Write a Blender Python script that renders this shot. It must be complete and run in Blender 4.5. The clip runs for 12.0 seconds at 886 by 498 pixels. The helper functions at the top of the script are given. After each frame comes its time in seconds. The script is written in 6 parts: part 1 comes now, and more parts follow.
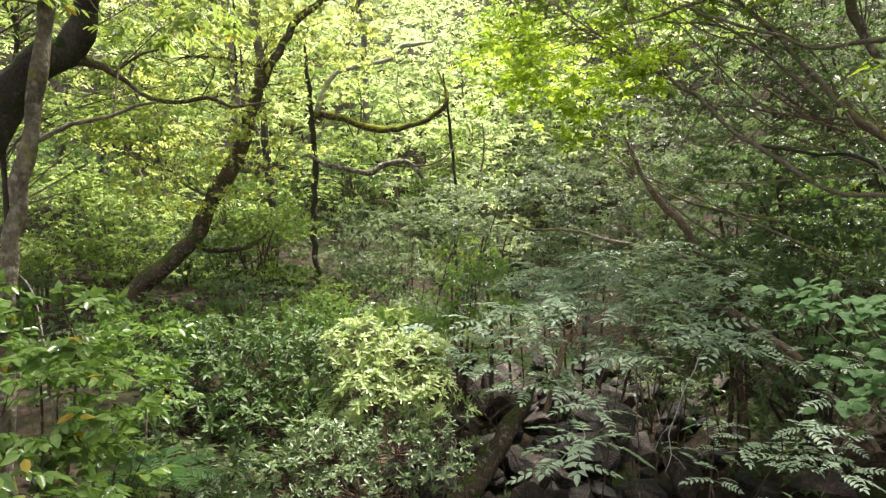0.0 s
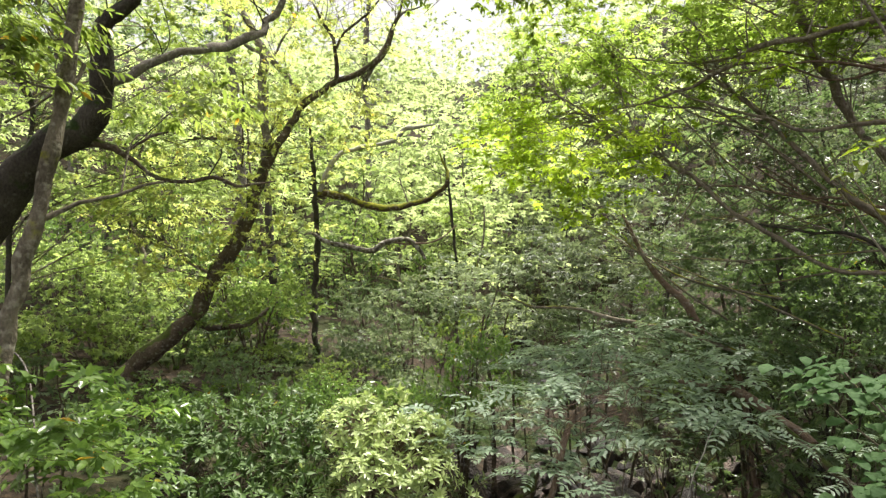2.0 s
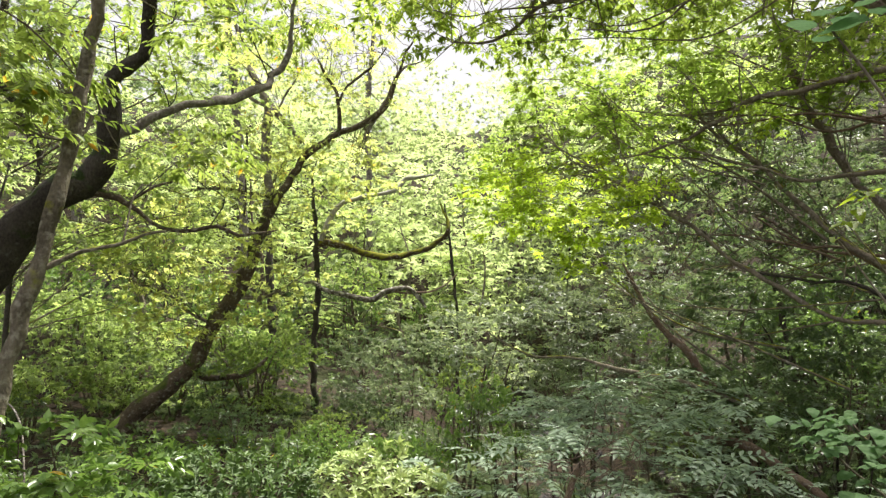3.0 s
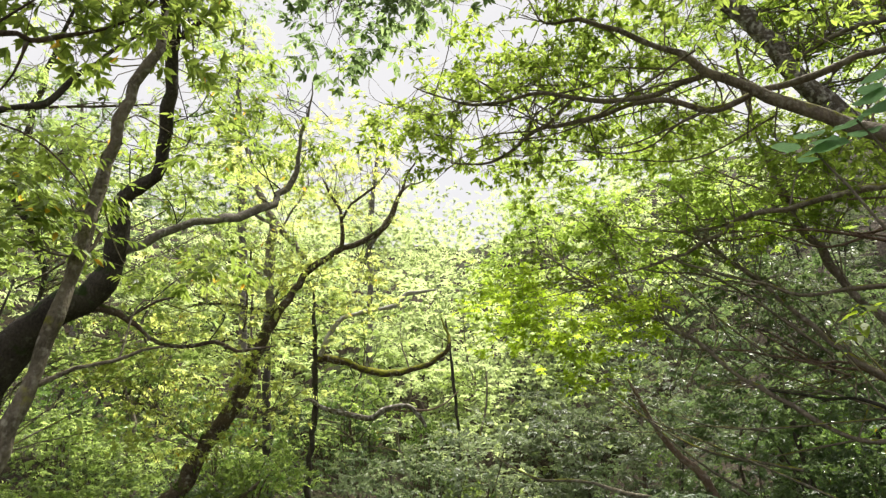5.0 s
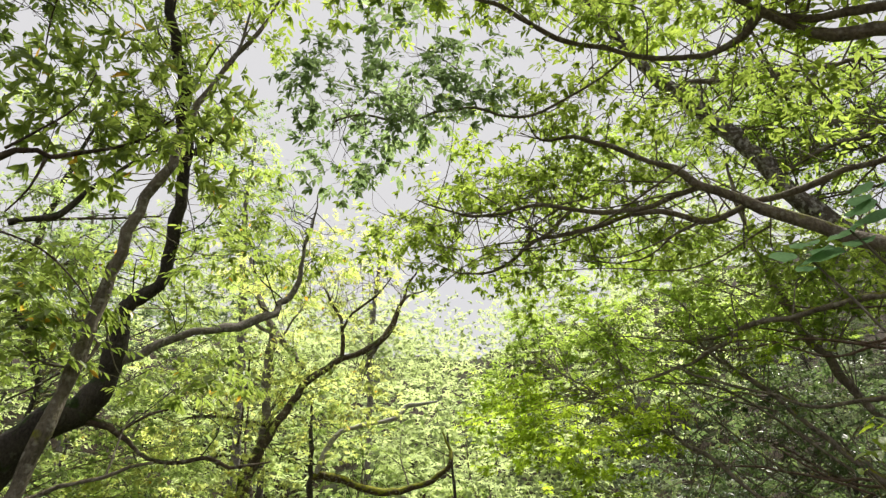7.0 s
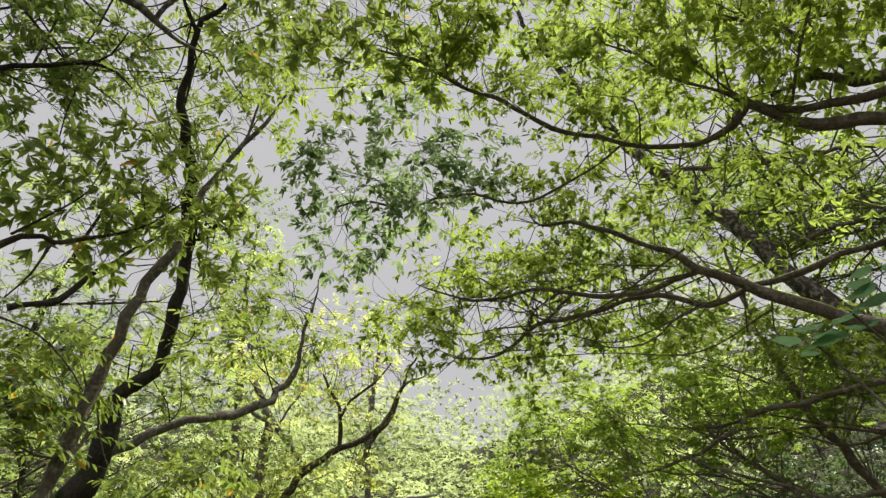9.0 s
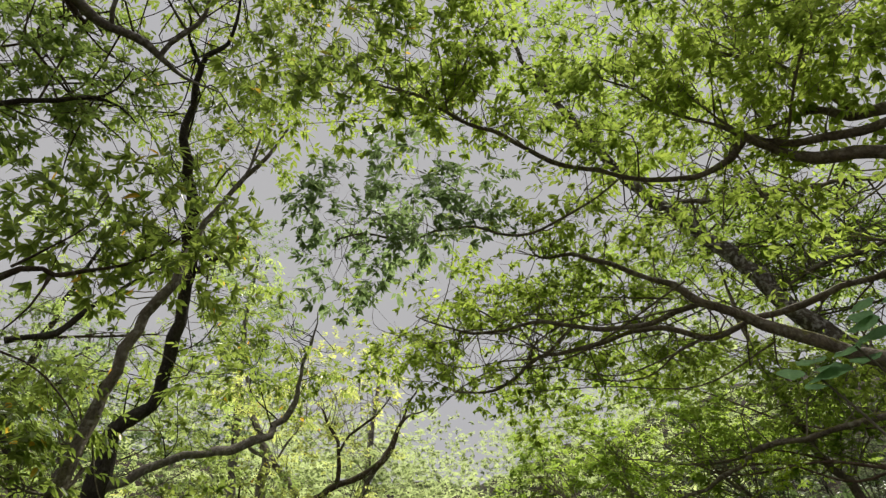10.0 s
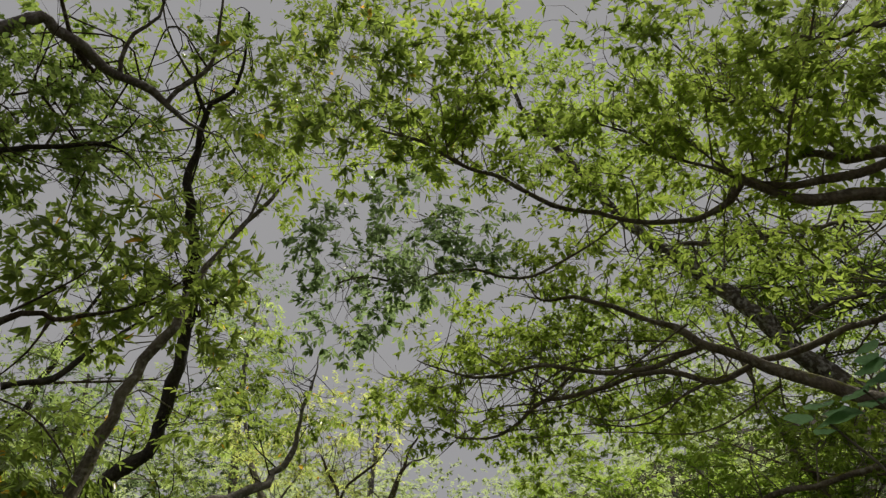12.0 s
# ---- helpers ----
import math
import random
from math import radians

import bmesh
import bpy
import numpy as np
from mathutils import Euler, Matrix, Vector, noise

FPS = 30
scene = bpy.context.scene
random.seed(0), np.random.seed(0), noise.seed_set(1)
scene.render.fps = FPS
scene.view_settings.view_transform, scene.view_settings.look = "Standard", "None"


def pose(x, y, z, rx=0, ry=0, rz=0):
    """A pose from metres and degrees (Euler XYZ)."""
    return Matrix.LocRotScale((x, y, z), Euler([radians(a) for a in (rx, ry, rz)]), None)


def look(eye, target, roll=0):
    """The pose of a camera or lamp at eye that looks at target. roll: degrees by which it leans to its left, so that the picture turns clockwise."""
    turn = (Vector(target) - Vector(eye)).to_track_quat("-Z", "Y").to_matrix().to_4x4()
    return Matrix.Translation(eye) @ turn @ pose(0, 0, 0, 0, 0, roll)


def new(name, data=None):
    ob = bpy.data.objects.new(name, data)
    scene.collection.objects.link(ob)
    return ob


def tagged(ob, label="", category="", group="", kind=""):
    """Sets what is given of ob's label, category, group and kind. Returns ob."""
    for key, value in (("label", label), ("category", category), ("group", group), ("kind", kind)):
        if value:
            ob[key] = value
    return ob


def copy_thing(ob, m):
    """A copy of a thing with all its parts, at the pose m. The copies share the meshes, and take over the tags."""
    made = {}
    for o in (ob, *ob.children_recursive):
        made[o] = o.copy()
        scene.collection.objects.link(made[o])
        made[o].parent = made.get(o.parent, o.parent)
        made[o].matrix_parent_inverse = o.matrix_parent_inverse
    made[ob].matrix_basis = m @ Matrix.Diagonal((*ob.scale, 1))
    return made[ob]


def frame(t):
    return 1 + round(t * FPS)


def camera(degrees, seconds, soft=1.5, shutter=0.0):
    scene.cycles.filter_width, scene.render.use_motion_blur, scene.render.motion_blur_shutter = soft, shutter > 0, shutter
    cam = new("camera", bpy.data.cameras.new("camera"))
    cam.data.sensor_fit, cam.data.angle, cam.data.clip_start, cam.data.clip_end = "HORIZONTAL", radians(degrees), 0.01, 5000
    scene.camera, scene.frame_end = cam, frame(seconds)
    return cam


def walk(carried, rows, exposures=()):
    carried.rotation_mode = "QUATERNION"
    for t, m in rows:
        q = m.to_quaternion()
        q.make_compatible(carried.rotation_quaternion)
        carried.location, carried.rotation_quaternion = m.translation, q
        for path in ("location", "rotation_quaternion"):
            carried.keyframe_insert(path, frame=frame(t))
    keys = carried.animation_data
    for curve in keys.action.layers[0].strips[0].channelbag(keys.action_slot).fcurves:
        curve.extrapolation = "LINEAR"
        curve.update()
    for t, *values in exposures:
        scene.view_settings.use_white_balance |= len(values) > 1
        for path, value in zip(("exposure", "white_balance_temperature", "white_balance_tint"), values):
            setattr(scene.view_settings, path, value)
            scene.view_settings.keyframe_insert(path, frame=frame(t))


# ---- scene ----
# A wooded ravine: the camera stands on a path and tips from the stream bed up into the crowns.
cam = camera(71.33, 12.0, soft=1.35)


def facing(turn, tilt, lean):
    return pose(0, 0, 1.6, 90 + tilt, 0, -turn) @ pose(0, 0, 0, 0, 0, lean)


walk(cam, [
    (0, facing(0.00, -2.98, 0.04)),
    (0.5, facing(-0.05, -1.42, 0.08)),
    (1, facing(-0.04, 0.29, 0.11)),
    (1.5, facing(-0.07, 2.16, 0.11)),
    (2, facing(-0.09, 4.19, 0.09)),
    (2.5, facing(-0.12, 6.38, 0.13)),
    (3, facing(-0.15, 8.73, 0.10)),
    (5, facing(-0.25, 19.36, 0.05)),
    (5.5, facing(-0.26, 22.06, 0.03)),
    (6, facing(-0.31, 24.70, 0.01)),
    (6.5, facing(-0.36, 27.17, 0.04)),
    (7, facing(-0.40, 29.47, 0.04)),
    (9, facing(-0.44, 37.28, -0.06)),
    (9.5, facing(-0.44, 38.87, -0.09)),
    (10, facing(-0.44, 40.29, -0.08)),
    (10.5, facing(-0.48, 41.51, -0.14)),
    (11, facing(-0.52, 42.60, -0.16)),
    (11.5, facing(-0.55, 43.53, -0.13)),
    (12, facing(-0.57, 44.28, -0.18))],
    exposures=[(0, 1.42), (3, 1.28), (5, 1.11), (7.2, 0.82), (8.8, 0.5), (9.5, 0.31), (10.5, 0.06), (12, -0.35)])

# ---- light ----
SUN_EL, SUN_AZ = radians(69), radians(36)      # azimuth from +y towards +x
sun_way = Vector((math.sin(SUN_AZ) * math.cos(SUN_EL), math.cos(SUN_AZ) * math.cos(SUN_EL), math.sin(SUN_EL)))
world = bpy.data.worlds.new("sky")
scene.world = world
world.use_nodes = True
wn, wl = world.node_tree.nodes, world.node_tree.links
sky = wn.new("ShaderNodeTexSky")
sky.sky_type, sky.sun_disc, sky.sun_elevation, sky.sun_rotation = "NISHITA", False, SUN_EL, SUN_AZ
sky.dust_density, sky.air_density = 3.0, 1.0
cloud = wn.new("ShaderNodeTexNoise")
cloud.inputs["Scale"].default_value = 2.2
cloud.inputs["Detail"].default_value = 4
cover = wn.new("ShaderNodeMapRange")
cover.inputs["From Min"].default_value, cover.inputs["From Max"].default_value = 0.2, 0.5
cover.inputs["To Min"].default_value, cover.inputs["To Max"].default_value = 0.75, 1.0
veil = wn.new("ShaderNodeMix")
veil.data_type = "RGBA"
veil.inputs["B"].default_value = (4.15, 4.1, 4.2, 1)
coord = wn.new("ShaderNodeTexCoord")
back = wn["Background"]
back.inputs["Strength"].default_value = 0.1
wl.new(coord.outputs["Generated"], cloud.inputs["Vector"])
wl.new(cloud.outputs["Fac"], cover.inputs["Value"])
wl.new(cover.outputs["Result"], veil.inputs["Factor"])
wl.new(sky.outputs["Color"], veil.inputs["A"])
wl.new(veil.outputs["Result"], back.inputs["Color"])
sun = new("sun", bpy.data.lights.new("sun", "SUN"))
sun.data.energy, sun.data.angle, sun.data.color = 5.0, radians(9), (1.0, 0.95, 0.86)
sun.matrix_world = look(sun_way * 60, (0, 0, 0))


# ---- materials ----
def material(name, rough=0.8):
    m = bpy.data.materials.new(name)
    m.use_nodes = True
    n, l = m.node_tree.nodes, m.node_tree.links
    b = n["Principled BSDF"]
    b.inputs["Roughness"].default_value = rough
    return m, n, l, b


def ramp(n, stops):
    r = n.new("ShaderNodeValToRGB")
    e = r.color_ramp.elements
    while len(e) < len(stops):
        e.new(0.5)
    for i, (p, c) in enumerate(stops):
        e[i].position, e[i].color = p, (*c, 1)
    return r


def noise_node(n, l, scale, detail=4.0, stretch=None):
    t = n.new("ShaderNodeTexNoise")
    t.inputs["Scale"].default_value, t.inputs["Detail"].default_value = scale, detail
    c = n.new("ShaderNodeTexCoord")
    if stretch:
        mp = n.new("ShaderNodeMapping")
        mp.inputs["Scale"].default_value = stretch
        l.new(c.outputs["Object"], mp.inputs["Vector"])
        l.new(mp.outputs["Vector"], t.inputs["Vector"])
    else:
        l.new(c.outputs["Object"], t.inputs["Vector"])
    return t


def mixed(n, l, fac, a, b, blend="MIX"):
    x = n.new("ShaderNodeMix")
    x.data_type, x.blend_type = "RGBA", blend
    for s, v in (("Factor", fac), ("A", a), ("B", b)):
        if isinstance(v, (int, float)):
            x.inputs[s].default_value = v
        elif isinstance(v, tuple):
            x.inputs[s].default_value = (*v, 1)
        else:
            l.new(v, x.inputs[s])
    return x.outputs["Result"]


def bumped(n, l, b, height, strength, distance):
    u = n.new("ShaderNodeBump")
    u.inputs["Strength"].default_value, u.inputs["Distance"].default_value = strength, distance
    l.new(height, u.inputs["Height"])
    l.new(u.outputs["Normal"], b.inputs["Normal"])


def leaf_material(name, dark, mid, light, see=0.45, rough=0.42, odd=None):
    """Leaf: colour by leaf, mottled, light shows through it."""
    m, n, l, b = material(name, rough)
    g = n.new("ShaderNodeNewGeometry")
    dark, light = [tuple(0.45 * c + 0.55 * d for c, d in zip(e, mid)) for e in (dark, light)]
    stops = [(0.0, dark), (0.5, mid), (0.975, light)]
    if odd:
        stops[-1] = (0.985, light)
        stops.append((0.996, odd))
    r = ramp(n, stops)
    o = n.new("ShaderNodeObjectInfo")
    both, part = n.new("ShaderNodeMath"), n.new("ShaderNodeMath")
    both.operation, part.operation = "ADD", "FRACT"
    l.new(g.outputs["Random Per Island"], both.inputs[0])
    l.new(o.outputs["Random"], both.inputs[1])
    l.new(both.outputs["Value"], part.inputs[0])
    l.new(part.outputs["Value"], r.inputs["Fac"])
    patch = noise_node(n, l, 0.9, 3)
    fine = noise_node(n, l, 60, 2)
    mr = ramp(n, [(0.3, (0.72, 0.74, 0.7)), (0.7, (1.2, 1.15, 1.0))])
    l.new(patch.outputs["Fac"], mr.inputs["Fac"])
    c = mixed(n, l, 1.0, r.outputs["Color"], mr.outputs["Color"], "MULTIPLY")
    fr = ramp(n, [(0.35, (0.85, 0.86, 0.82)), (0.65, (1.1, 1.08, 1.05))])
    l.new(fine.outputs["Fac"], fr.inputs["Fac"])
    c = mixed(n, l, 1.0, c, fr.outputs["Color"], "MULTIPLY")
    l.new(c, b.inputs["Base Color"])
    b.inputs["Specular IOR Level"].default_value = 0.55
    t = n.new("ShaderNodeBsdfTranslucent")
    warm = mixed(n, l, 1.0, c, (1.8, 1.78, 1.4), "MULTIPLY")
    l.new(warm, t.inputs["Color"])
    mx = n.new("ShaderNodeMixShader")
    mx.inputs["Fac"].default_value = see
    l.new(b.outputs["BSDF"], mx.inputs[1])
    l.new(t.outputs["BSDF"], mx.inputs[2])
    l.new(mx.outputs["Shader"], n["Material Output"].inputs["Surface"])
    return m


def bark_material(name, dark, light, lichen=(0.32, 0.34, 0.28), patches=0.62, moss=0.0, mossy=((0.07, 0.09, 0.01), (0.26, 0.25, 0.025))):
    m, n, l, b = material(name, 0.9)
    grain = noise_node(n, l, 55, 8, (1, 1, 0.6))
    broad = noise_node(n, l, 5, 4)
    spots = noise_node(n, l, 18, 8)
    blend = n.new("ShaderNodeMath")
    blend.operation = "MULTIPLY_ADD"
    l.new(broad.outputs["Fac"], blend.inputs[0])
    blend.inputs[1].default_value = 0.5
    half = n.new("ShaderNodeMath")
    half.operation = "MULTIPLY"
    half.inputs[1].default_value = 0.5
    l.new(grain.outputs["Fac"], half.inputs[0])
    l.new(half.outputs["Value"], blend.inputs[2])
    r = ramp(n, [(0.34, dark), (0.66, light)])
    l.new(blend.outputs["Value"], r.inputs["Fac"])
    sr = ramp(n, [(patches - 0.06, (0, 0, 0)), (patches + 0.1, (0.75, 0.75, 0.75))])
    l.new(spots.outputs["Fac"], sr.inputs["Fac"])
    c = mixed(n, l, sr.outputs["Color"], r.outputs["Color"], lichen)
    if moss:
        mn = noise_node(n, l, 4.5, 7)
        g = n.new("ShaderNodeNewGeometry")
        sep = n.new("ShaderNodeSeparateXYZ")
        l.new(g.outputs["Normal"], sep.inputs["Vector"])
        add = n.new("ShaderNodeMath")
        add.operation = "MULTIPLY_ADD"
        l.new(sep.outputs["Z"], add.inputs[0])
        add.inputs[1].default_value = 0.18
        l.new(mn.outputs["Fac"], add.inputs[2])
        mr = ramp(n, [(0.62 - moss * 0.2, (0, 0, 0)), (0.7 - moss * 0.2, (1, 1, 1))])
        l.new(add.outputs["Value"], mr.inputs["Fac"])
        mc = ramp(n, [(0.3, mossy[0]), (0.7, mossy[1])])
        l.new(spots.outputs["Fac"], mc.inputs["Fac"])
        c = mixed(n, l, mr.outputs["Color"], c, mc.outputs["Color"])
    l.new(c, b.inputs["Base Color"])
    b.inputs["Specular IOR Level"].default_value = 0.2
    bumped(n, l, b, blend.outputs["Value"], 1.0, 0.035)
    return m


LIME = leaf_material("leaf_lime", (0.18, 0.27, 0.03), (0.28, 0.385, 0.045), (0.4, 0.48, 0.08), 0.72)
FRESH = leaf_material("leaf_fresh", (0.09, 0.15, 0.045), (0.15, 0.215, 0.066), (0.24, 0.29, 0.098), 0.7)
YELLOWISH = leaf_material("leaf_yellowish", (0.21, 0.26, 0.105), (0.345, 0.395, 0.165), (0.49, 0.52, 0.255), 0.82, 0.45, (0.42, 0.24, 0.042))
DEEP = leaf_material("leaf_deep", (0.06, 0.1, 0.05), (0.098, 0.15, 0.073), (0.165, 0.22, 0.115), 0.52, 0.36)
GLOSSY = leaf_material("leaf_glossy", (0.088, 0.165, 0.044), (0.16, 0.27, 0.0715), (0.264, 0.374, 0.11), 0.3, 0.27, (0.45, 0.3, 0.03))
MEADOW = leaf_material("leaf_meadow", (0.175, 0.25, 0.1), (0.255, 0.335, 0.145), (0.345, 0.415, 0.2), 0.76)
GROVE = leaf_material("leaf_grove", (0.16, 0.235, 0.095), (0.24, 0.32, 0.135), (0.33, 0.405, 0.195), 0.72)
GREYISH = leaf_material("leaf_greyish", (0.118, 0.165, 0.108), (0.185, 0.238, 0.165), (0.28, 0.335, 0.25), 0.5, 0.4)
# pale greyed leaf: the haze of distance is put into its colour
HAZED = leaf_material("leaf_hazed", (0.235, 0.3, 0.185), (0.28, 0.345, 0.215), (0.33, 0.395, 0.255), 0.78, 0.65)
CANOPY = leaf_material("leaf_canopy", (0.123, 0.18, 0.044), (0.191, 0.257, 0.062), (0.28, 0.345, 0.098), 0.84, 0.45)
OAKLEAF = leaf_material("leaf_oak", (0.105, 0.16, 0.042), (0.167, 0.23, 0.058), (0.26, 0.315, 0.095), 0.68, 0.3, (0.5, 0.3, 0.04))
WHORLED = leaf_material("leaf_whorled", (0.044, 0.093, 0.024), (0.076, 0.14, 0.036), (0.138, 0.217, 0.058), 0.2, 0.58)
YOUNG = leaf_material("leaf_young", (0.259, 0.356, 0.14), (0.383, 0.475, 0.216), (0.518, 0.594, 0.335), 0.22, 0.38)
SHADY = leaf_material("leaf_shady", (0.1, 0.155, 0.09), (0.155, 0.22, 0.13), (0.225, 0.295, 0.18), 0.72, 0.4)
SPRAY = leaf_material("leaf_spray", (0.126, 0.189, 0.045), (0.194, 0.275, 0.0675), (0.275, 0.347, 0.099), 0.8, 0.45)
# dulled leaf for the right slope: its shade is in the colour
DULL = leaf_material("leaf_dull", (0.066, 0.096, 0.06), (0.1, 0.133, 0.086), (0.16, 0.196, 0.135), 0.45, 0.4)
TWIGGY = leaf_material("leaf_twiggy", (0.0902, 0.144, 0.0631), (0.149, 0.216, 0.104), (0.253, 0.325, 0.18), 0.2, 0.38)
SOFT = leaf_material("leaf_soft", (0.11, 0.21, 0.135), (0.15, 0.27, 0.175), (0.2, 0.33, 0.225), 0.5, 0.6)
BROAD = leaf_material("leaf_broad", (0.062, 0.145, 0.05), (0.09, 0.19, 0.066), (0.13, 0.24, 0.09), 0.4, 0.75)
BARK_GREY = bark_material("bark_grey", (0.075, 0.064, 0.046), (0.235, 0.2, 0.15), (0.37, 0.345, 0.28), 0.58, 0.05)
BARK_DARK = bark_material("bark_dark", (0.026, 0.022, 0.019), (0.085, 0.073, 0.06), (0.15, 0.145, 0.125), 0.66, 0.3, ((0.012, 0.022, 0.005), (0.035, 0.055, 0.012)))
BARK_PALE = bark_material("bark_pale", (0.11, 0.095, 0.085), (0.27, 0.235, 0.21), (0.42, 0.4, 0.37), 0.58)
BARK_BROWN = bark_material("bark_brown", (0.036, 0.027, 0.02), (0.14, 0.105, 0.075), (0.33, 0.31, 0.26), 0.6, 0.1, ((0.03, 0.045, 0.01), (0.08, 0.1, 0.02)))
BARK_LIMB = bark_material("bark_limb", (0.095, 0.08, 0.062), (0.285, 0.235, 0.185), (0.4, 0.37, 0.32), 0.6, 0.05)
BLEACHED = bark_material("bleached_wood", (0.26, 0.24, 0.21), (0.5, 0.47, 0.43), (0.6, 0.58, 0.55), 0.6)
BARK_MOSS = bark_material("bark_mossy", (0.05, 0.035, 0.02), (0.12, 0.085, 0.05), (0.42, 0.41, 0.36), 0.6, 0.85)
BARK_PATCHY = bark_material("bark_patchy", (0.05, 0.043, 0.035), (0.17, 0.145, 0.115), (0.52, 0.5, 0.46), 0.54)
BARK_DEAD = bark_material("bark_dead", (0.1, 0.065, 0.045), (0.23, 0.165, 0.125), (0.36, 0.32, 0.28), 0.62)


def ground_material():
    m, n, l, b = material("forest_floor", 0.95)
    big, fine = noise_node(n, l, 0.5, 6), noise_node(n, l, 9, 8)
    b.inputs["Specular IOR Level"].default_value = 0.15
    r = ramp(n, [(0.3, (0.014, 0.011, 0.008)), (0.55, (0.038, 0.028, 0.019)), (0.75, (0.085, 0.06, 0.038))])
    l.new(fine.outputs["Fac"], r.inputs["Fac"])
    g = ramp(n, [(0.5, (0, 0, 0)), (0.65, (1, 1, 1))])
    l.new(big.outputs["Fac"], g.inputs["Fac"])
    l.new(mixed(n, l, g.outputs["Color"], r.outputs["Color"], (0.03, 0.05, 0.012)), b.inputs["Base Color"])
    bumped(n, l, b, fine.outputs["Fac"], 1.0, 0.08)
    return m


def rock_material():
    m, n, l, b = material("stream_rock", 0.7)
    big, fine = noise_node(n, l, 1.6, 5), noise_node(n, l, 14, 8)
    b.inputs["Specular IOR Level"].default_value = 0.3
    r = ramp(n, [(0.32, (0.022, 0.022, 0.024)), (0.5, (0.058, 0.053, 0.052)), (0.7, (0.15, 0.13, 0.12))])
    l.new(big.outputs["Fac"], r.inputs["Fac"])
    f = ramp(n, [(0.3, (0.6, 0.6, 0.6)), (0.7, (1.3, 1.25, 1.2))])
    l.new(fine.outputs["Fac"], f.inputs["Fac"])
    o = n.new("ShaderNodeObjectInfo")
    t = ramp(n, [(0.0, (0.75, 0.78, 0.85)), (0.6, (1.0, 0.92, 0.85)), (1.0, (1.5, 1.3, 1.2))])
    l.new(o.outputs["Random"], t.inputs["Fac"])
    c = mixed(n, l, 1.0, r.outputs["Color"], f.outputs["Color"], "MULTIPLY")
    l.new(mixed(n, l, 1.0, c, t.outputs["Color"], "MULTIPLY"), b.inputs["Base Color"])
    bumped(n, l, b, fine.outputs["Fac"], 0.9, 0.06)
    return m


FLOOR_MAT, ROCK_MAT = ground_material(), rock_material()
rng = np.random.default_rng(7)


# ---- mesh tools ----
def mesh_of(name, verts, faces, mat, smooth=False):
    """A mesh from an array of corners and an array of equal-sided faces."""
    me = bpy.data.meshes.new(name)
    verts, faces = np.asarray(verts, np.float32), np.asarray(faces, np.int32)
    k = faces.shape[1]
    me.vertices.add(len(verts))
    me.vertices.foreach_set("co", verts.ravel())
    me.loops.add(faces.size)
    me.loops.foreach_set("vertex_index", faces.ravel())
    me.polygons.add(len(faces))
    me.polygons.foreach_set("loop_start", np.arange(0, faces.size, k, dtype=np.int32))
    if smooth:
        me.polygons.foreach_set("use_smooth", np.ones(len(faces), bool))
    me.materials.append(mat)
    me.update(calc_edges=True)
    return me


def unit(v):
    return v / np.maximum(np.linalg.norm(v, axis=-1, keepdims=True), 1e-9)


def put(name, me, parent, label=""):
    """One mesh as a part of a thing; its corners are in the world, the thing's base is taken off."""
    ob = new(name, me)
    if parent is not None:
        ob.parent = parent
        ob.location = -parent.location
    return tagged(ob, label)


def thing(name, at, label, category, group="", kind=""):
    e = new(name)
    e.location = at
    e.empty_display_size = 0.2
    return tagged(e, label, category, group, kind)


def spline(points, step):
    """Catmull-Rom through rows of x, y, z, radius, about step metres apart."""
    p = np.array(points, float)
    p = np.vstack([2 * p[0] - p[1], p, 2 * p[-1] - p[-2]])
    p[:, 3] = np.maximum(p[:, 3], 0.001)
    out = []
    for i in range(1, len(p) - 2):
        a, b, c, d = p[i - 1:i + 3]
        m = max(2, int(np.linalg.norm(c[:3] - b[:3]) / step))
        t = np.linspace(0, 1, m, endpoint=False)[:, None]
        out.append(0.5 * (2 * b + (c - a) * t + (2 * a - 5 * b + 4 * c - d) * t ** 2 + (3 * b - a - 3 * c + d) * t ** 3))
    out.append(p[-2:-1])
    r = np.vstack(out)
    r[:, 3] = np.maximum(r[:, 3], 0.0012)
    return r


def tube(path, sides, rough=0.0):
    """Corners and quads of a round limb along a path of x, y, z, radius."""
    c, r = path[:, :3], path[:, 3]
    d = unit(np.gradient(c, axis=0))
    u = np.empty_like(c)
    u[0] = unit(np.cross(d[0], [1.0, 0.2, 0] if abs(d[0, 2]) > 0.9 else [0, 0, 1.0]))
    for i in range(1, len(c)):
        u[i] = u[i - 1] - d[i] * (u[i - 1] @ d[i])
        u[i] /= max(1e-9, math.sqrt(u[i] @ u[i]))
    w = np.cross(d, u)
    a = np.linspace(0, 2 * np.pi, sides, endpoint=False)
    ring = np.cos(a)[None, :, None] * u[:, None] + np.sin(a)[None, :, None] * w[:, None]
    rr = np.repeat(r[:, None], sides, 1)
    if rough:
        s = np.arange(len(c))[:, None]
        rr = rr * (1 + rough * (np.sin(a[None] * 3 + s * 0.11 + c[0, 0]) * 0.5 + np.sin(a[None] * 2 - s * 0.07) * 0.5
                                + rng.normal(0, 0.12, rr.shape) + np.sin(s * 0.13 + c[0, 1]) * 0.5))
    v = (c[:, None] + ring * rr[..., None]).reshape(-1, 3)
    i, j = np.meshgrid(np.arange(len(c) - 1), np.arange(sides), indexing="ij")
    k = (j + 1) % sides
    f = np.stack([i * sides + j, i * sides + k, (i + 1) * sides + k, (i + 1) * sides + j], -1).reshape(-1, 4)
    return v, f


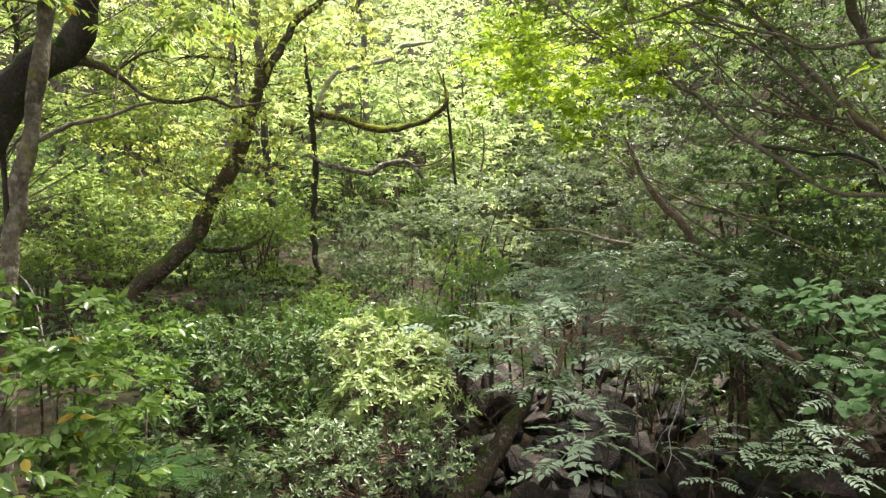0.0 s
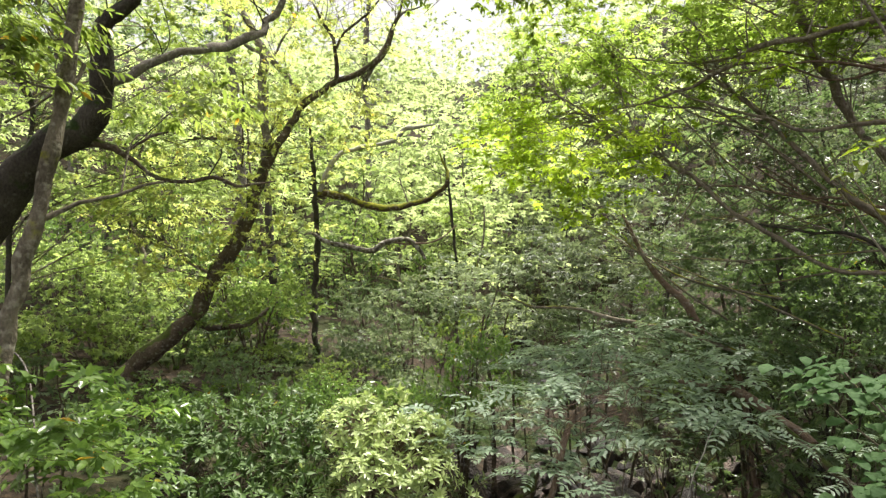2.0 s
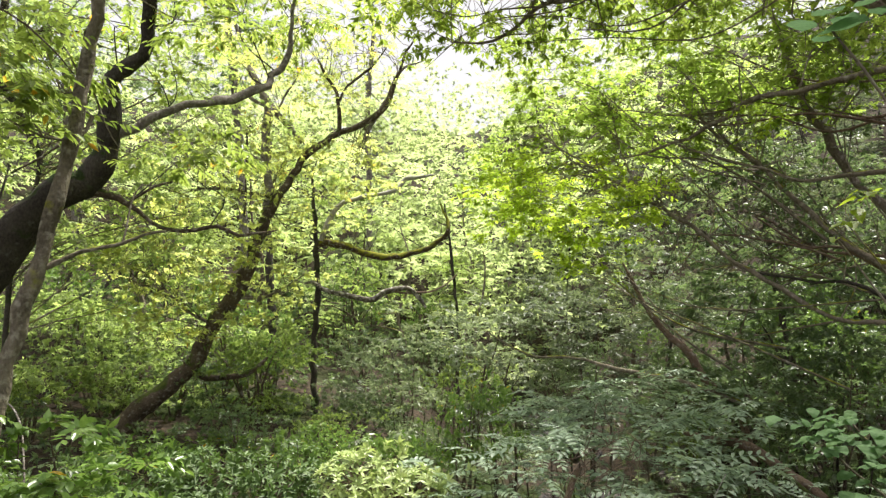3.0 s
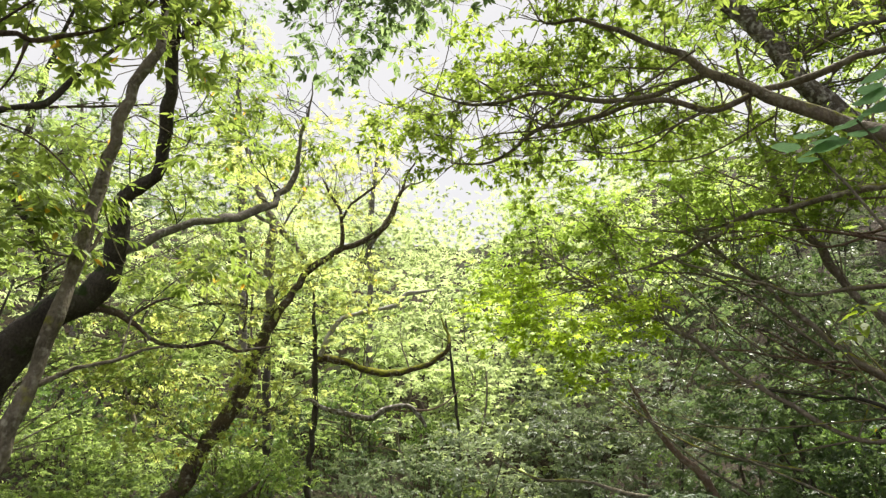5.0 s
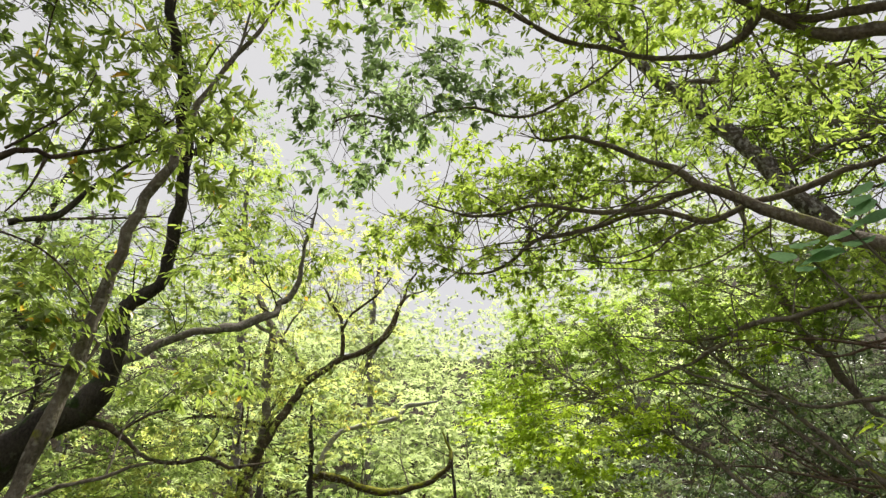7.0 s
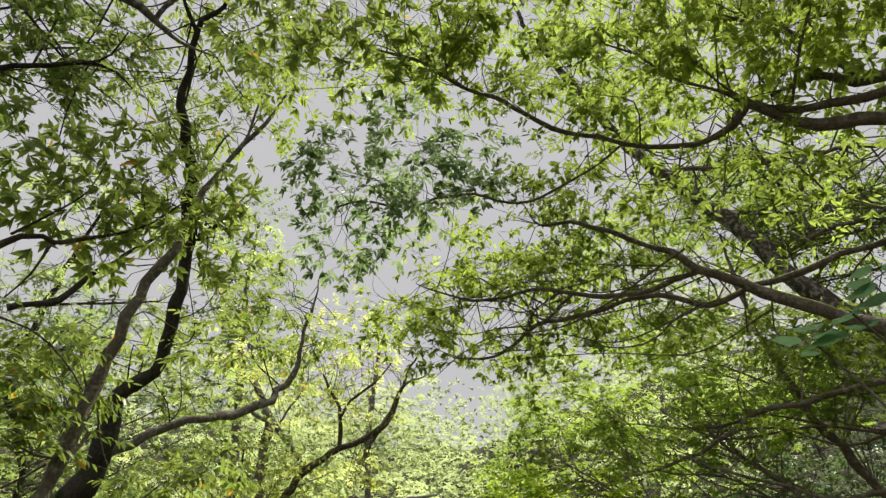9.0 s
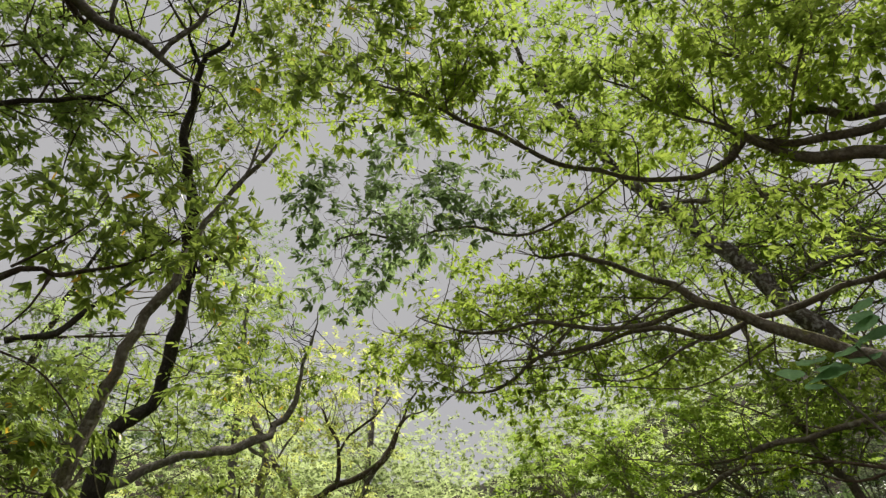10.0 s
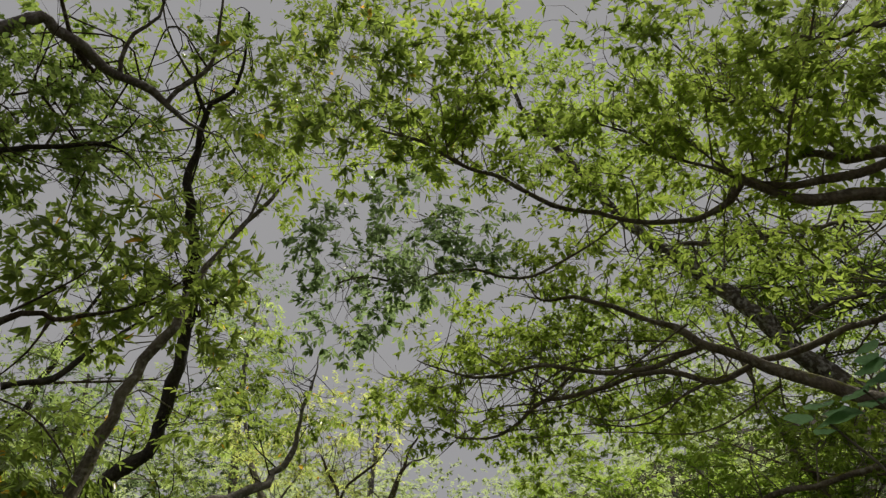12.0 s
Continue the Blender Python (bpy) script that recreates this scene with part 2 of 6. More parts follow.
def joined(pieces):
    vs, fs, o = [], [], 0
    for v, f in pieces:
        vs.append(v)
        fs.append(f + o)
        o += len(v)
    return np.vstack(vs), np.vstack(fs)


def leaves(base, way, face, length, width, fine=True):
    """Corners and triangles of many pointed leaves folded along the rib and bent; fine: True for near ones, False for far ones."""
    n = len(base)
    way = unit(way)
    side = unit(np.cross(way, face))
    top = np.cross(side, way)
    L, W = length[:, None], width[:, None]
    droop = rng.uniform(0.02, 0.22, (n, 1)) * L
    tip = base + way * L - top * droop
    lift = rng.uniform(0.0, 0.26, (n, 1))

    def on(t, sd, up):
        return base + way * L * t + side * W * sd + top * (W * up - droop * t * t)

    if fine == "near":
        v = np.stack([base, on(0.24, 0.40, lift), on(0.60, 0.42, lift), tip, on(0.60, -0.42, lift), on(0.24, -0.40, lift),
                      on(0.26, 0, -0.04), on(0.62, 0, -0.04)], 1)
        t = np.array([[0, 6, 1], [1, 6, 7], [1, 7, 2], [2, 7, 3], [0, 5, 6], [5, 7, 6], [5, 4, 7], [4, 3, 7]])
    elif fine:
        v = np.stack([base, on(0.25, 0.40, lift), on(0.58, 0.43, lift), tip, on(0.58, -0.43, lift), on(0.25, -0.40, lift)], 1)
        t = np.array([[0, 2, 1], [0, 3, 2], [0, 4, 3], [0, 5, 4]])
    else:
        v = np.stack([base, on(0.42, 0.5, lift), on(0.42, -0.5, lift), tip], 1)
        t = np.array([[0, 3, 1], [0, 2, 3]])
    f = (np.arange(n)[:, None, None] * v.shape[1] + t[None]).reshape(-1, 3)
    return v.reshape(-1, 3), f


def foliage(pads, size, slim, cover, per=9, star=0.3, droop=0.25, fine=True, clumps=0.6, density=1.0, up=0.0, twigs=0.5):
    """Leaves and twigs filling soft, layered pads (rows of x, y, z, three half extents, cover).
    size: leaf length; slim: width over length; per: leaves on a twig; star: how often they crowd in a whorl at its tip."""
    lv, tw, hubs = [], [], []
    for x, y, z, a, b, c, k in pads:
        area = np.pi * a * c
        n = max(6, int(1.1 * density * cover * k * area / (size * size * slim * 0.5)))
        nt = max(2, n // per)
        nh = max(3, int(nt / 6))
        u = unit(rng.normal(size=(nh, 3))) * rng.uniform(0.1, 1, (nh, 1)) ** 0.5
        tiers = max(2.0, round(c / 0.17))
        u[:, 2] = np.round(u[:, 2] * tiers) / tiers + rng.normal(0, 0.22 / tiers, nh)
        hub = np.array([x, y, z]) + u * [a, b, c]
        hubs.append(hub)
        own = rng.integers(0, nh, nt)
        spread = clumps * (a * b * c / nh) ** (1 / 3)
        # each hub carries a flat fan of twigs that points away from the pad's middle
        aim = np.arctan2(u[:, 1], u[:, 0]) + rng.normal(0, 0.7, nh)
        roll = rng.normal(0, 0.22, (nh, 2))
        ang = aim[own] + rng.normal(0, 0.85, nt)
        far = spread * rng.uniform(0.05, 1.9, nt)
        flat = np.stack([np.cos(ang), np.sin(ang), np.zeros(nt)], 1)
        at = hub[own] + flat * far[:, None]
        at[:, 2] += (at[:, 0] - hub[own, 0]) * roll[own, 0] + (at[:, 1] - hub[own, 1]) * roll[own, 1] + rng.normal(0, 0.2, nt) * spread - 0.35 * droop * far
        turn = ang + rng.normal(0, 0.55, nt)
        out = np.stack([np.cos(turn), np.sin(turn), rng.normal(0, 0.25, nt) - 0.6 * droop * rng.uniform(0, 1, nt) + up], 1)
        out = unit(out)
        ln = size * rng.uniform(1.4, 3.2, nt) * (per / 9) ** 0.5
        s = 0.014 * size + 0.0005
        back = hub[own] * 0.5 + at * 0.5 + rng.normal(0, 0.12, (nt, 3)) * spread
        for q in np.nonzero(rng.random(nt) < twigs)[0]:
            tw.append((back[q], at[q], at[q] + out[q] * ln[q], s))
        # leaves in two ranks along a twig, or in a whorl at its tip
        ti = np.repeat(np.arange(nt), per)
        i = np.tile(np.arange(per), nt)
        nl = len(ti)
        whorl = (rng.random(nt) < np.clip((star - 0.15) / 0.6, 0, 1))[ti]
        o = out[ti]
        side = unit(np.cross(o, [0.02, 0.03, 1.0]))
        top = np.cross(side, o)
        f = np.where(whorl, 1 - 0.22 * rng.random(nl), (i + 1 + rng.normal(0, 0.2, nl)) / per)
        g = i * 2.4 + rng.normal(0, 0.25, nl) + ti
        ring = side * np.cos(g)[:, None] + top * np.sin(g)[:, None]
        split = np.where(i == per - 1, 0.0, 1.0) * np.where(i % 2, 1, -1) * rng.normal(0.9, 0.16, nl)
        rank = o * np.cos(split)[:, None] + side * np.sin(split)[:, None]
        way = np.where(whorl[:, None], ring * 0.85 + o * rng.uniform(0.3, 1.2, (nl, 1)), rank)
        way = way + rng.normal(0, 0.14, (nl, 3)) - np.array([0, 0, 1.0]) * droop * rng.uniform(0, 1.2, (nl, 1))
        face = np.where(whorl[:, None], o * 0.8 + [0, 0, 0.4], top) + rng.normal(0, 0.3, (nl, 3))
        base = at[ti] + o * (ln[ti] * f)[:, None]
        le = size * rng.uniform(0.6, 1.15, nl) * np.where(whorl, 1.0, 1.1 - 0.35 * np.abs(f - 0.5))
        lv.append(np.hstack([base, way, face, le[:, None], (le * slim * rng.uniform(0.8, 1.2, nl))[:, None]]))
    return np.vstack(lv), tw, np.vstack(hubs)


def leafage(a, fine=True):
    return leaves(a[:, 0:3], a[:, 3:6], a[:, 6:9], a[:, 9], a[:, 10], fine)


SINGLE = {}


def single_leaf(mat):
    """Three leaves of one metre, to be shared by the leaves that stand as parts of their own."""
    if mat.name not in SINGLE:
        z = np.zeros((1, 3))
        SINGLE[mat.name] = [mesh_of("leaf", *leaves(z, np.array([[1.0, 0, 0]]), np.array([[0, 0, 1.0]]), np.array([1.0]), np.array([w]), "near"), mat) for w in (0.9, 1.0, 1.1)]
    return SINGLE[mat.name]


def loose_leaves(a, mat, leafy):
    for i, q in enumerate(a):
        way = unit(q[3:6])
        side = unit(np.cross(way, q[6:9]))
        top = np.cross(side, way)
        ob = new("leaf", single_leaf(mat)[i % 3])
        ob.parent = leafy
        m = Matrix.Identity(4)
        for r in range(3):
            m[r][0], m[r][1], m[r][2] = way[r] * q[9], side[r] * q[10], top[r] * q[9]
            m[r][3] = q[r]
        ob.matrix_basis = m


def twig_mesh(tw, mat, extra=()):
    """Thin three-sided twigs, all in one mesh."""
    p = [np.array(t[:3]) for t in tw]
    pieces = list(extra)
    if p:
        p = np.array(p)
        r = np.array([t[3] for t in tw])
        d = unit(p[:, 2] - p[:, 0])
        u = unit(np.cross(d, [0.3, 0.2, 1.0]))
        w = np.cross(d, u)
        ring = []
        for i, k in enumerate((1.6, 1.2, 0.5)):
            for g in (0, 2.094, 4.189):
                ring.append(p[:, i] + (u * math.cos(g) + w * math.sin(g)) * (r * k)[:, None])
        v = np.stack(ring, 1).reshape(-1, 3)
        q = np.array([[i * 3 + j, i * 3 + (j + 1) % 3, i * 3 + 3 + (j + 1) % 3, i * 3 + 3 + j] for i in range(2) for j in range(3)])
        pieces.append((v, (np.arange(len(p))[:, None, None] * 9 + q[None]).reshape(-1, 4)))
    return joined(pieces)


def crooked(path, step):
    """Small bends and swellings along a limb, about a hand's length apart."""
    r = np.random.default_rng(int(abs(path[0, :3].sum()) * 1000))
    s = np.arange(len(path))
    knots = np.arange(0, len(path) + 8, max(2, round(0.2 / step)))
    k = r.normal(0, 1, (4, len(knots)))
    n = np.stack([np.interp(s, knots, k[i]) for i in range(4)], 1)
    out = path.copy()
    out[:, :3] += n[:, :3] * np.minimum(0.3 * path[:, 3:] + 0.004, 0.018)
    out[:, 3] *= np.clip(1 + 0.09 * n[:, 3], 0.8, 1.25)
    return out


def limb(tree, name, rows, mat, sides=10, step=0.1, rough=0.1, label="", thin=1.0):
    path = crooked(spline(rows, step), step)
    path[:, 3] *= thin
    v, f = tube(path, sides, rough)
    put(name, mesh_of(name, v, f, mat, True), tree, label)
    return path


def twig_on(branch, rows, mat):
    """A side twig as a part of its branch, whose corners are in the world too."""
    v, f = tube(spline(rows, 0.12), 4)
    ob = new("twig", mesh_of("twig", v, f, mat, True))
    ob.parent = branch


def crown(tree, pads, leaf, bark, size, slim, cover, paths=(), name="crown", reach=3.0, loose=0, **more):
    """A crown of leaves with its twigs, and thin branches that carry them from the limbs."""
    a, tw, hubs = foliage(pads, size, slim, cover, **more)
    near = np.argsort(a[:, 0] ** 2 + a[:, 1] ** 2 + (a[:, 2] - 1.5) ** 2)
    v, f = leafage(a[near[loose:]], more.get("fine", True))
    leafy = put(name, mesh_of(name, v, f, leaf), tree)
    loose_leaves(a[near[:loose]], leaf, leafy)
    extra = []
    if len(paths):
        pts = np.vstack(list(paths))
        for h in hubs:
            d = np.linalg.norm(pts[:, :3] - h, axis=1) + pts[:, 2] * 0.15 + pts[:, 3] * 4
            j = int(rng.choice(np.nonzero(d < d.min() * 1.3 + 0.05)[0]))
            gap = np.linalg.norm(pts[j, :3] - h)
            if 0.15 < gap < reach and rng.random() < 0.6:
                r0 = min(pts[j, 3] * 0.6, 0.003 + 0.005 * gap)
                bend = rng.normal(size=(2, 3)) * gap * 0.13
                p = pts[j, :3]
                rows = [(*p, r0), (*(p * 0.7 + h * 0.3 + bend[0] + [0, 0, gap * 0.05]), r0 * 0.75), (*(p * 0.35 + h * 0.65 + bend[1]), r0 * 0.5), (*h, 0.002)]
                extra.append(tube(spline(rows, 0.1 if more.get("fine", True) else 0.4), 4 if more.get("fine", True) else 3))
    if tw or extra:
        v, f = twig_mesh(tw, bark, extra)
        tagged(put("twig_growth", mesh_of("twig_growth", v, f, bark, True), tree), kind="stuff")


# ---- ground ----
def stream_x(y):
    return 1.9 + 0.10 * (y - 6) - 0.0035 * (y - 6) ** 2 * (1 if y < 20 else 0) - (0.0035 * 196 + 0.1 * (y - 20) if y >= 20 else 0)


def height(x, y):
    s = stream_x(y)
    d = x - s
    bed = -2.0 + max(0.0, y - 8) * 0.12 + max(0.0, y - 24) * 0.42
    left = 2.0 * (1 - math.exp(-(max(0.0, -d - 1.0) / 2.6) ** 2)) + max(0.0, -d - 9) * 0.28
    right = max(0.0, d - 1.2) * 0.62
    z = bed + (left if d < 0 else right)
    near = min(1.0, 1.6 * math.exp(-((x / 4.5) ** 2 + ((y + 1.5) / 3.4) ** 2)))
    z = z * (1 - near)
    if y < 0:
        z = z * math.exp(y * 0.05)
    far = math.hypot(x, y)
    z = min(z, 26 + 0.02 * far) if far < 140 else min(z, 26.0) * math.exp(-(far - 140) / 400)
    roll = min(1.0, max(0.0, (far - 26) / 20))
    z += roll * 3.2 * noise.noise((x * 0.06, y * 0.06, 7.7))
    return z + 0.12 * noise.noise((x * 0.7, y * 0.7, 0.3)) + 0.05 * noise.noise((x * 2.3, y * 2.3, 4.0))


def build_ground():
    lin = np.concatenate([np.linspace(-30, 30, 150)])
    k = 1.16
    arm = [30 * k ** i for i in range(1, 34)]
    xs = np.concatenate([[-a for a in reversed(arm)], lin, arm])
    ys = xs + 10
    v = [(x, y, height(float(x), float(y))) for y in ys for x in xs]
    n = len(xs)
    f = [(j * n + i, j * n + i + 1, (j + 1) * n + i + 1, (j + 1) * n + i) for j in range(n - 1) for i in range(n - 1)]
    g = new("ground", mesh_of("ground", v, f, FLOOR_MAT, True))
    tagged(g, "dark forest floor of soil and leaf litter falling to a stream bed", "ground", kind="structure")


build_ground()


# ---- boulders in the stream bed ----
def boulder(seed):
    """A broken block: the hull of a few corners, its edges worn."""
    r = random.Random(seed * 17 + 3)
    bm = bmesh.new()
    for _ in range(15):
        p = Vector((r.gauss(0, 1), r.gauss(0, 1), r.gauss(0, 1))).normalized() * r.uniform(0.8, 1.1)
        bm.verts.new((p.x, p.y * 0.9, p.z * 0.8))
    hull = bmesh.ops.convex_hull(bm, input=bm.verts[:])
    bmesh.ops.delete(bm, geom=[g for g in hull["geom_interior"] if isinstance(g, bmesh.types.BMVert)], context="VERTS")
    bmesh.ops.dissolve_limit(bm, angle_limit=0.3, verts=bm.verts[:], edges=bm.edges[:])
    bmesh.ops.bevel(bm, geom=bm.edges[:], offset=0.07, segments=2, profile=0.6, affect="EDGES", clamp_overlap=True)
    for v in bm.verts:
        v.co += v.co.normalized() * 0.05 * noise.noise(v.co * 2.7 + Vector((seed * 5.0, 0, 0)))
    me = bpy.data.meshes.new("boulder")
    bm.to_mesh(me)
    bm.free()
    me.materials.append(ROCK_MAT)
    return me


ROCKS = [boulder(i) for i in range(10)]
rr = random.Random(5)
for i in range(230):
    y = rr.uniform(6.2, 11.2) if i < 150 else rr.uniform(5.0, 13) if i < 195 else rr.uniform(14, 24)
    x = stream_x(y) - 0.2 + rr.gauss(0, 0.8 + 0.02 * y)
    s = rr.uniform(0.14, 0.36) * (1.0 if rr.random() < 0.75 else 1.6)
    ob = new("boulder", ROCKS[i % 10])
    ob.matrix_basis = pose(x, y, height(x, y) + s * 0.25 + (0.3 if 60 <= i < 115 else 0.0), rr.uniform(-25, 25), rr.uniform(-25, 25), rr.uniform(0, 360)) @ Matrix.Diagonal(
        (s * rr.uniform(0.8, 1.4), s * rr.uniform(0.8, 1.2), s * rr.uniform(0.6, 1.0), 1))
    tagged(ob, "grey-brown weathered stone lying in the dry stream bed", "rock", "stones in the stream bed")


def base_of(rows):
    x, y, z, r = rows[0]
    return (x, y, height(x, y))


def rooted(rows, flare=1.5):
    """Carry the foot of a trunk down into the ground."""
    x, y, z, r = rows[0]
    x2, y2, z2, r2 = rows[1]
    g = height(x, y)
    k = min(1.5, max(0.0, (z - g)) / max(0.3, z2 - z)) * 0.5
    foot = (x - (x2 - x) * k, y - (y2 - y) * k)
    g = height(*foot) - 0.15
    if z - g < 0.25:
        return [(x, y, g, r * flare)] + rows[1:]
    return [(*foot, g, r * flare), ((x + foot[0]) / 2, (y + foot[1]) / 2, (z + g) / 2, r * 1.12)] + rows


# ---- slender tree by the path ----
T = rooted([(-2.86, 3.97, 0.58, 0.053), (-2.89, 4.05, 1.09, 0.051), (-2.84, 4.11, 1.65, 0.051), (-2.76, 4.14, 2.14, 0.055), (-2.67, 4.15, 2.66, 0.050), (-2.6, 4.19, 3.24, 0.048), (-2.56, 4.21, 3.81, 0.046), (-2.48, 4.2, 4.36, 0.043), (-2.38, 4.22, 4.79, 0.037), (-2.35, 4.3, 5.39, 0.031), (-2.2, 4.33, 5.92, 0.027), (-1.97, 4.35, 6.44, 0.022), (-1.75, 4.37, 7.05, 0.013)])
slender_tree = thing("slender_tree", base_of(T), "slender leaning tree with smooth grey-brown bark beside the path", "tree")
P = [limb(slender_tree, "trunk", T, BARK_GREY, 14, 0.06, 0.05)]
P += [limb(slender_tree, "branch", [(-2.75, 4.15, 2.1, 0.026), (-2.69, 4.18, 2.12, 0.021), (-2.53, 4.27, 2.22, 0.016), (-2.32, 4.37, 2.31, 0.014), (-2.17, 4.44, 2.38, 0.012), (-2.05, 4.48, 2.42, 0.009)], BARK_GREY, 8)]
P += [limb(slender_tree, "branch", [(-2.1, 4.34, 6.11, 0.019), (-2.02, 4.28, 6.34, 0.017), (-1.96, 4.21, 6.57, 0.014), (-1.9, 4.17, 6.9, 0.007)], BARK_PALE, 6)]
P += [limb(slender_tree, "branch", [(-2.59, 4.33, 3.23, 0.015), (-2.63, 4.25, 3.04, 0.011), (-2.75, 4.06, 3, 0.009), (-2.86, 3.84, 3.04, 0.005)], BARK_GREY, 6)]
crown(slender_tree, [(-3.1, 4.12, 3.78, 0.41, 0.48, 0.38, 1), (-2.94, 4.16, 3.38, 0.4, 0.48, 0.33, 0.8), (-2.91, 4.11, 2.89, 0.29, 0.38, 0.23, 0.7), (-2.86, 3.79, 3.18, 0.23, 0.38, 0.3, 0.8), (-2.07, 4.92, 3.29, 0.21, 0.29, 0.26, 0.7), (-2.06, 5.09, 4.47, 0.28, 0.49, 0.41, 0.6), (-1.92, 4.7, 3.13, 0.24, 0.4, 0.17, 0.8), (-2.77, 5.5, 3.35, 0.18, 0.3, 0.18, 0.5), (-1.93, 3.94, 7.31, 0.33, 0.4, 0.4, 0.6), (-2.15, 4.58, 6.72, 0.33, 0.34, 0.34, 0.5), (-2.23, 4.88, 5.45, 0.36, 0.36, 0.35, 0.6)],
      OAKLEAF, BARK_GREY, 0.092, 0.42, 1.9, P, loose=200, per=8, star=0.2, droop=0.55)

# ---- dark leaning oak ----
T = rooted([(-4.81, 5.62, 1.41, 0.292), (-4.42, 5.67, 1.98, 0.249), (-4.08, 5.74, 2.53, 0.215), (-3.82, 5.72, 2.88, 0.183), (-3.62, 5.8, 3.08, 0.173), (-3.52, 5.85, 3.15, 0.160), (-3.36, 5.88, 3.39, 0.143), (-3.28, 5.82, 3.69, 0.123), (-3.23, 5.68, 4.13, 0.096), (-3.1, 5.67, 4.29, 0.094), (-2.96, 5.69, 4.4, 0.091), (-2.88, 5.66, 4.55, 0.089), (-2.85, 5.57, 4.74, 0.086), (-2.82, 5.43, 5, 0.084), (-2.79, 5.35, 5.25, 0.084), (-2.73, 5.15, 5.66, 0.080), (-2.75, 4.87, 5.98, 0.075), (-2.69, 4.74, 6.14, 0.065), (-2.76, 4.58, 6.42, 0.056), (-2.78, 4.33, 6.63, 0.051), (-2.74, 4.06, 7.02, 0.044), (-2.58, 3.71, 7.33, 0.036), (-2.45, 3.63, 7.44, 0.031), (-2.31, 3.57, 7.53, 0.026), (-2.21, 3.38, 7.8, 0.021), (-2.1, 2.94, 8.06, 0.013)])
oak = thing("oak_tree", base_of(T), "dark-barked crooked oak with mossy leaning trunk", "tree")
P = [limb(oak, "trunk", T, BARK_DARK, 18, 0.06, 0.09, thin=0.84)]
P += [limb(oak, "branch", [(-3.65, 5.79, 3.05, 0.054), (-3.48, 5.9, 3.06, 0.047), (-3.22, 5.93, 3.03, 0.039), (-3.12, 6, 2.95, 0.029), (-2.92, 6.02, 2.8, 0.019), (-2.8, 6.09, 2.73, 0.019), (-2.58, 6.19, 2.73, 0.019), (-2.35, 6.27, 2.77, 0.019), (-2.15, 6.35, 2.72, 0.017), (-2, 6.4, 2.73, 0.014), (-1.79, 6.45, 2.8, 0.007)], BARK_BROWN, 10, 0.08)]
P += [limb(oak, "branch", [(-3.15, 5.98, 2.98, 0.012), (-2.94, 6.05, 3.16, 0.015), (-2.75, 6.11, 3.23, 0.010)], BARK_BROWN, 6)]
P += [limb(oak, "branch", [(-3.26, 5.85, 3.64, 0.074), (-3.1, 5.89, 3.77, 0.064), (-2.9, 6.05, 3.92, 0.055), (-2.6, 6.33, 4.14, 0.049), (-2.37, 6.57, 4.32, 0.058), (-2.12, 6.87, 4.62, 0.052), (-1.96, 7.02, 4.9, 0.048), (-1.86, 7.02, 5.19, 0.037), (-1.84, 6.96, 5.53, 0.032), (-1.75, 6.85, 5.94, 0.020), (-1.71, 6.78, 6.26, 0.009)], BARK_PALE, 12, 0.08, 0.12, thin=0.78)]
P += [limb(oak, "branch", [(-2.59, 3.72, 7.32, 0.023), (-2.65, 3.57, 7.39, 0.021), (-2.67, 3.44, 7.46, 0.018), (-2.62, 3.31, 7.56, 0.013), (-2.7, 3.05, 7.66, 0.008)], BARK_DARK, 6)]
P += [limb(oak, "stub", [(-2.65, 5.15, 5.7, 0.040), (-2.54, 5.12, 5.81, 0.030), (-2.45, 5.1, 5.88, 0.023)], BARK_DARK, 8)]
P += [limb(oak, "branch", [(-3.68, 5.66, 3.45, 0.012), (-3.75, 5.53, 3.31, 0.012), (-3.89, 5.37, 3.11, 0.012)], BARK_BROWN, 6)]
crown(oak, [(-2.63, 6.23, 4.68, 0.34, 0.58, 0.44, 0.5), (-2.51, 6.05, 5.46, 0.42, 0.6, 0.62, 0.5), (-2.42, 6.74, 5.17, 0.51, 0.67, 0.48, 0.25), (-2.68, 6.3, 3.83, 0.26, 0.48, 0.36, 0.7), (-2.25, 6.5, 6.07, 0.53, 0.69, 0.62, 0.5), (-1.89, 7.27, 5.79, 0.47, 0.58, 0.43, 0.7), (-2.86, 5.01, 6.23, 0.47, 0.57, 0.39, 1), (-3.43, 5.81, 5.09, 0.42, 0.48, 0.32, 0.5), (-3.43, 4.51, 7.25, 0.37, 0.44, 0.44, 0.6), (-2.69, 4.81, 7.4, 0.44, 0.47, 0.47, 0.5), (-2.2, 4.26, 8.01, 0.44, 0.59, 0.59, 0.5), (-2.91, 3.46, 8.2, 0.59, 0.53, 0.52, 0.4), (-3.56, 4.16, 7.43, 0.37, 0.44, 0.44, 0.5)],
      OAKLEAF, BARK_DARK, 0.085, 0.42, 1.9, P, per=8, star=0.3, droop=0.55, clumps=0.8)

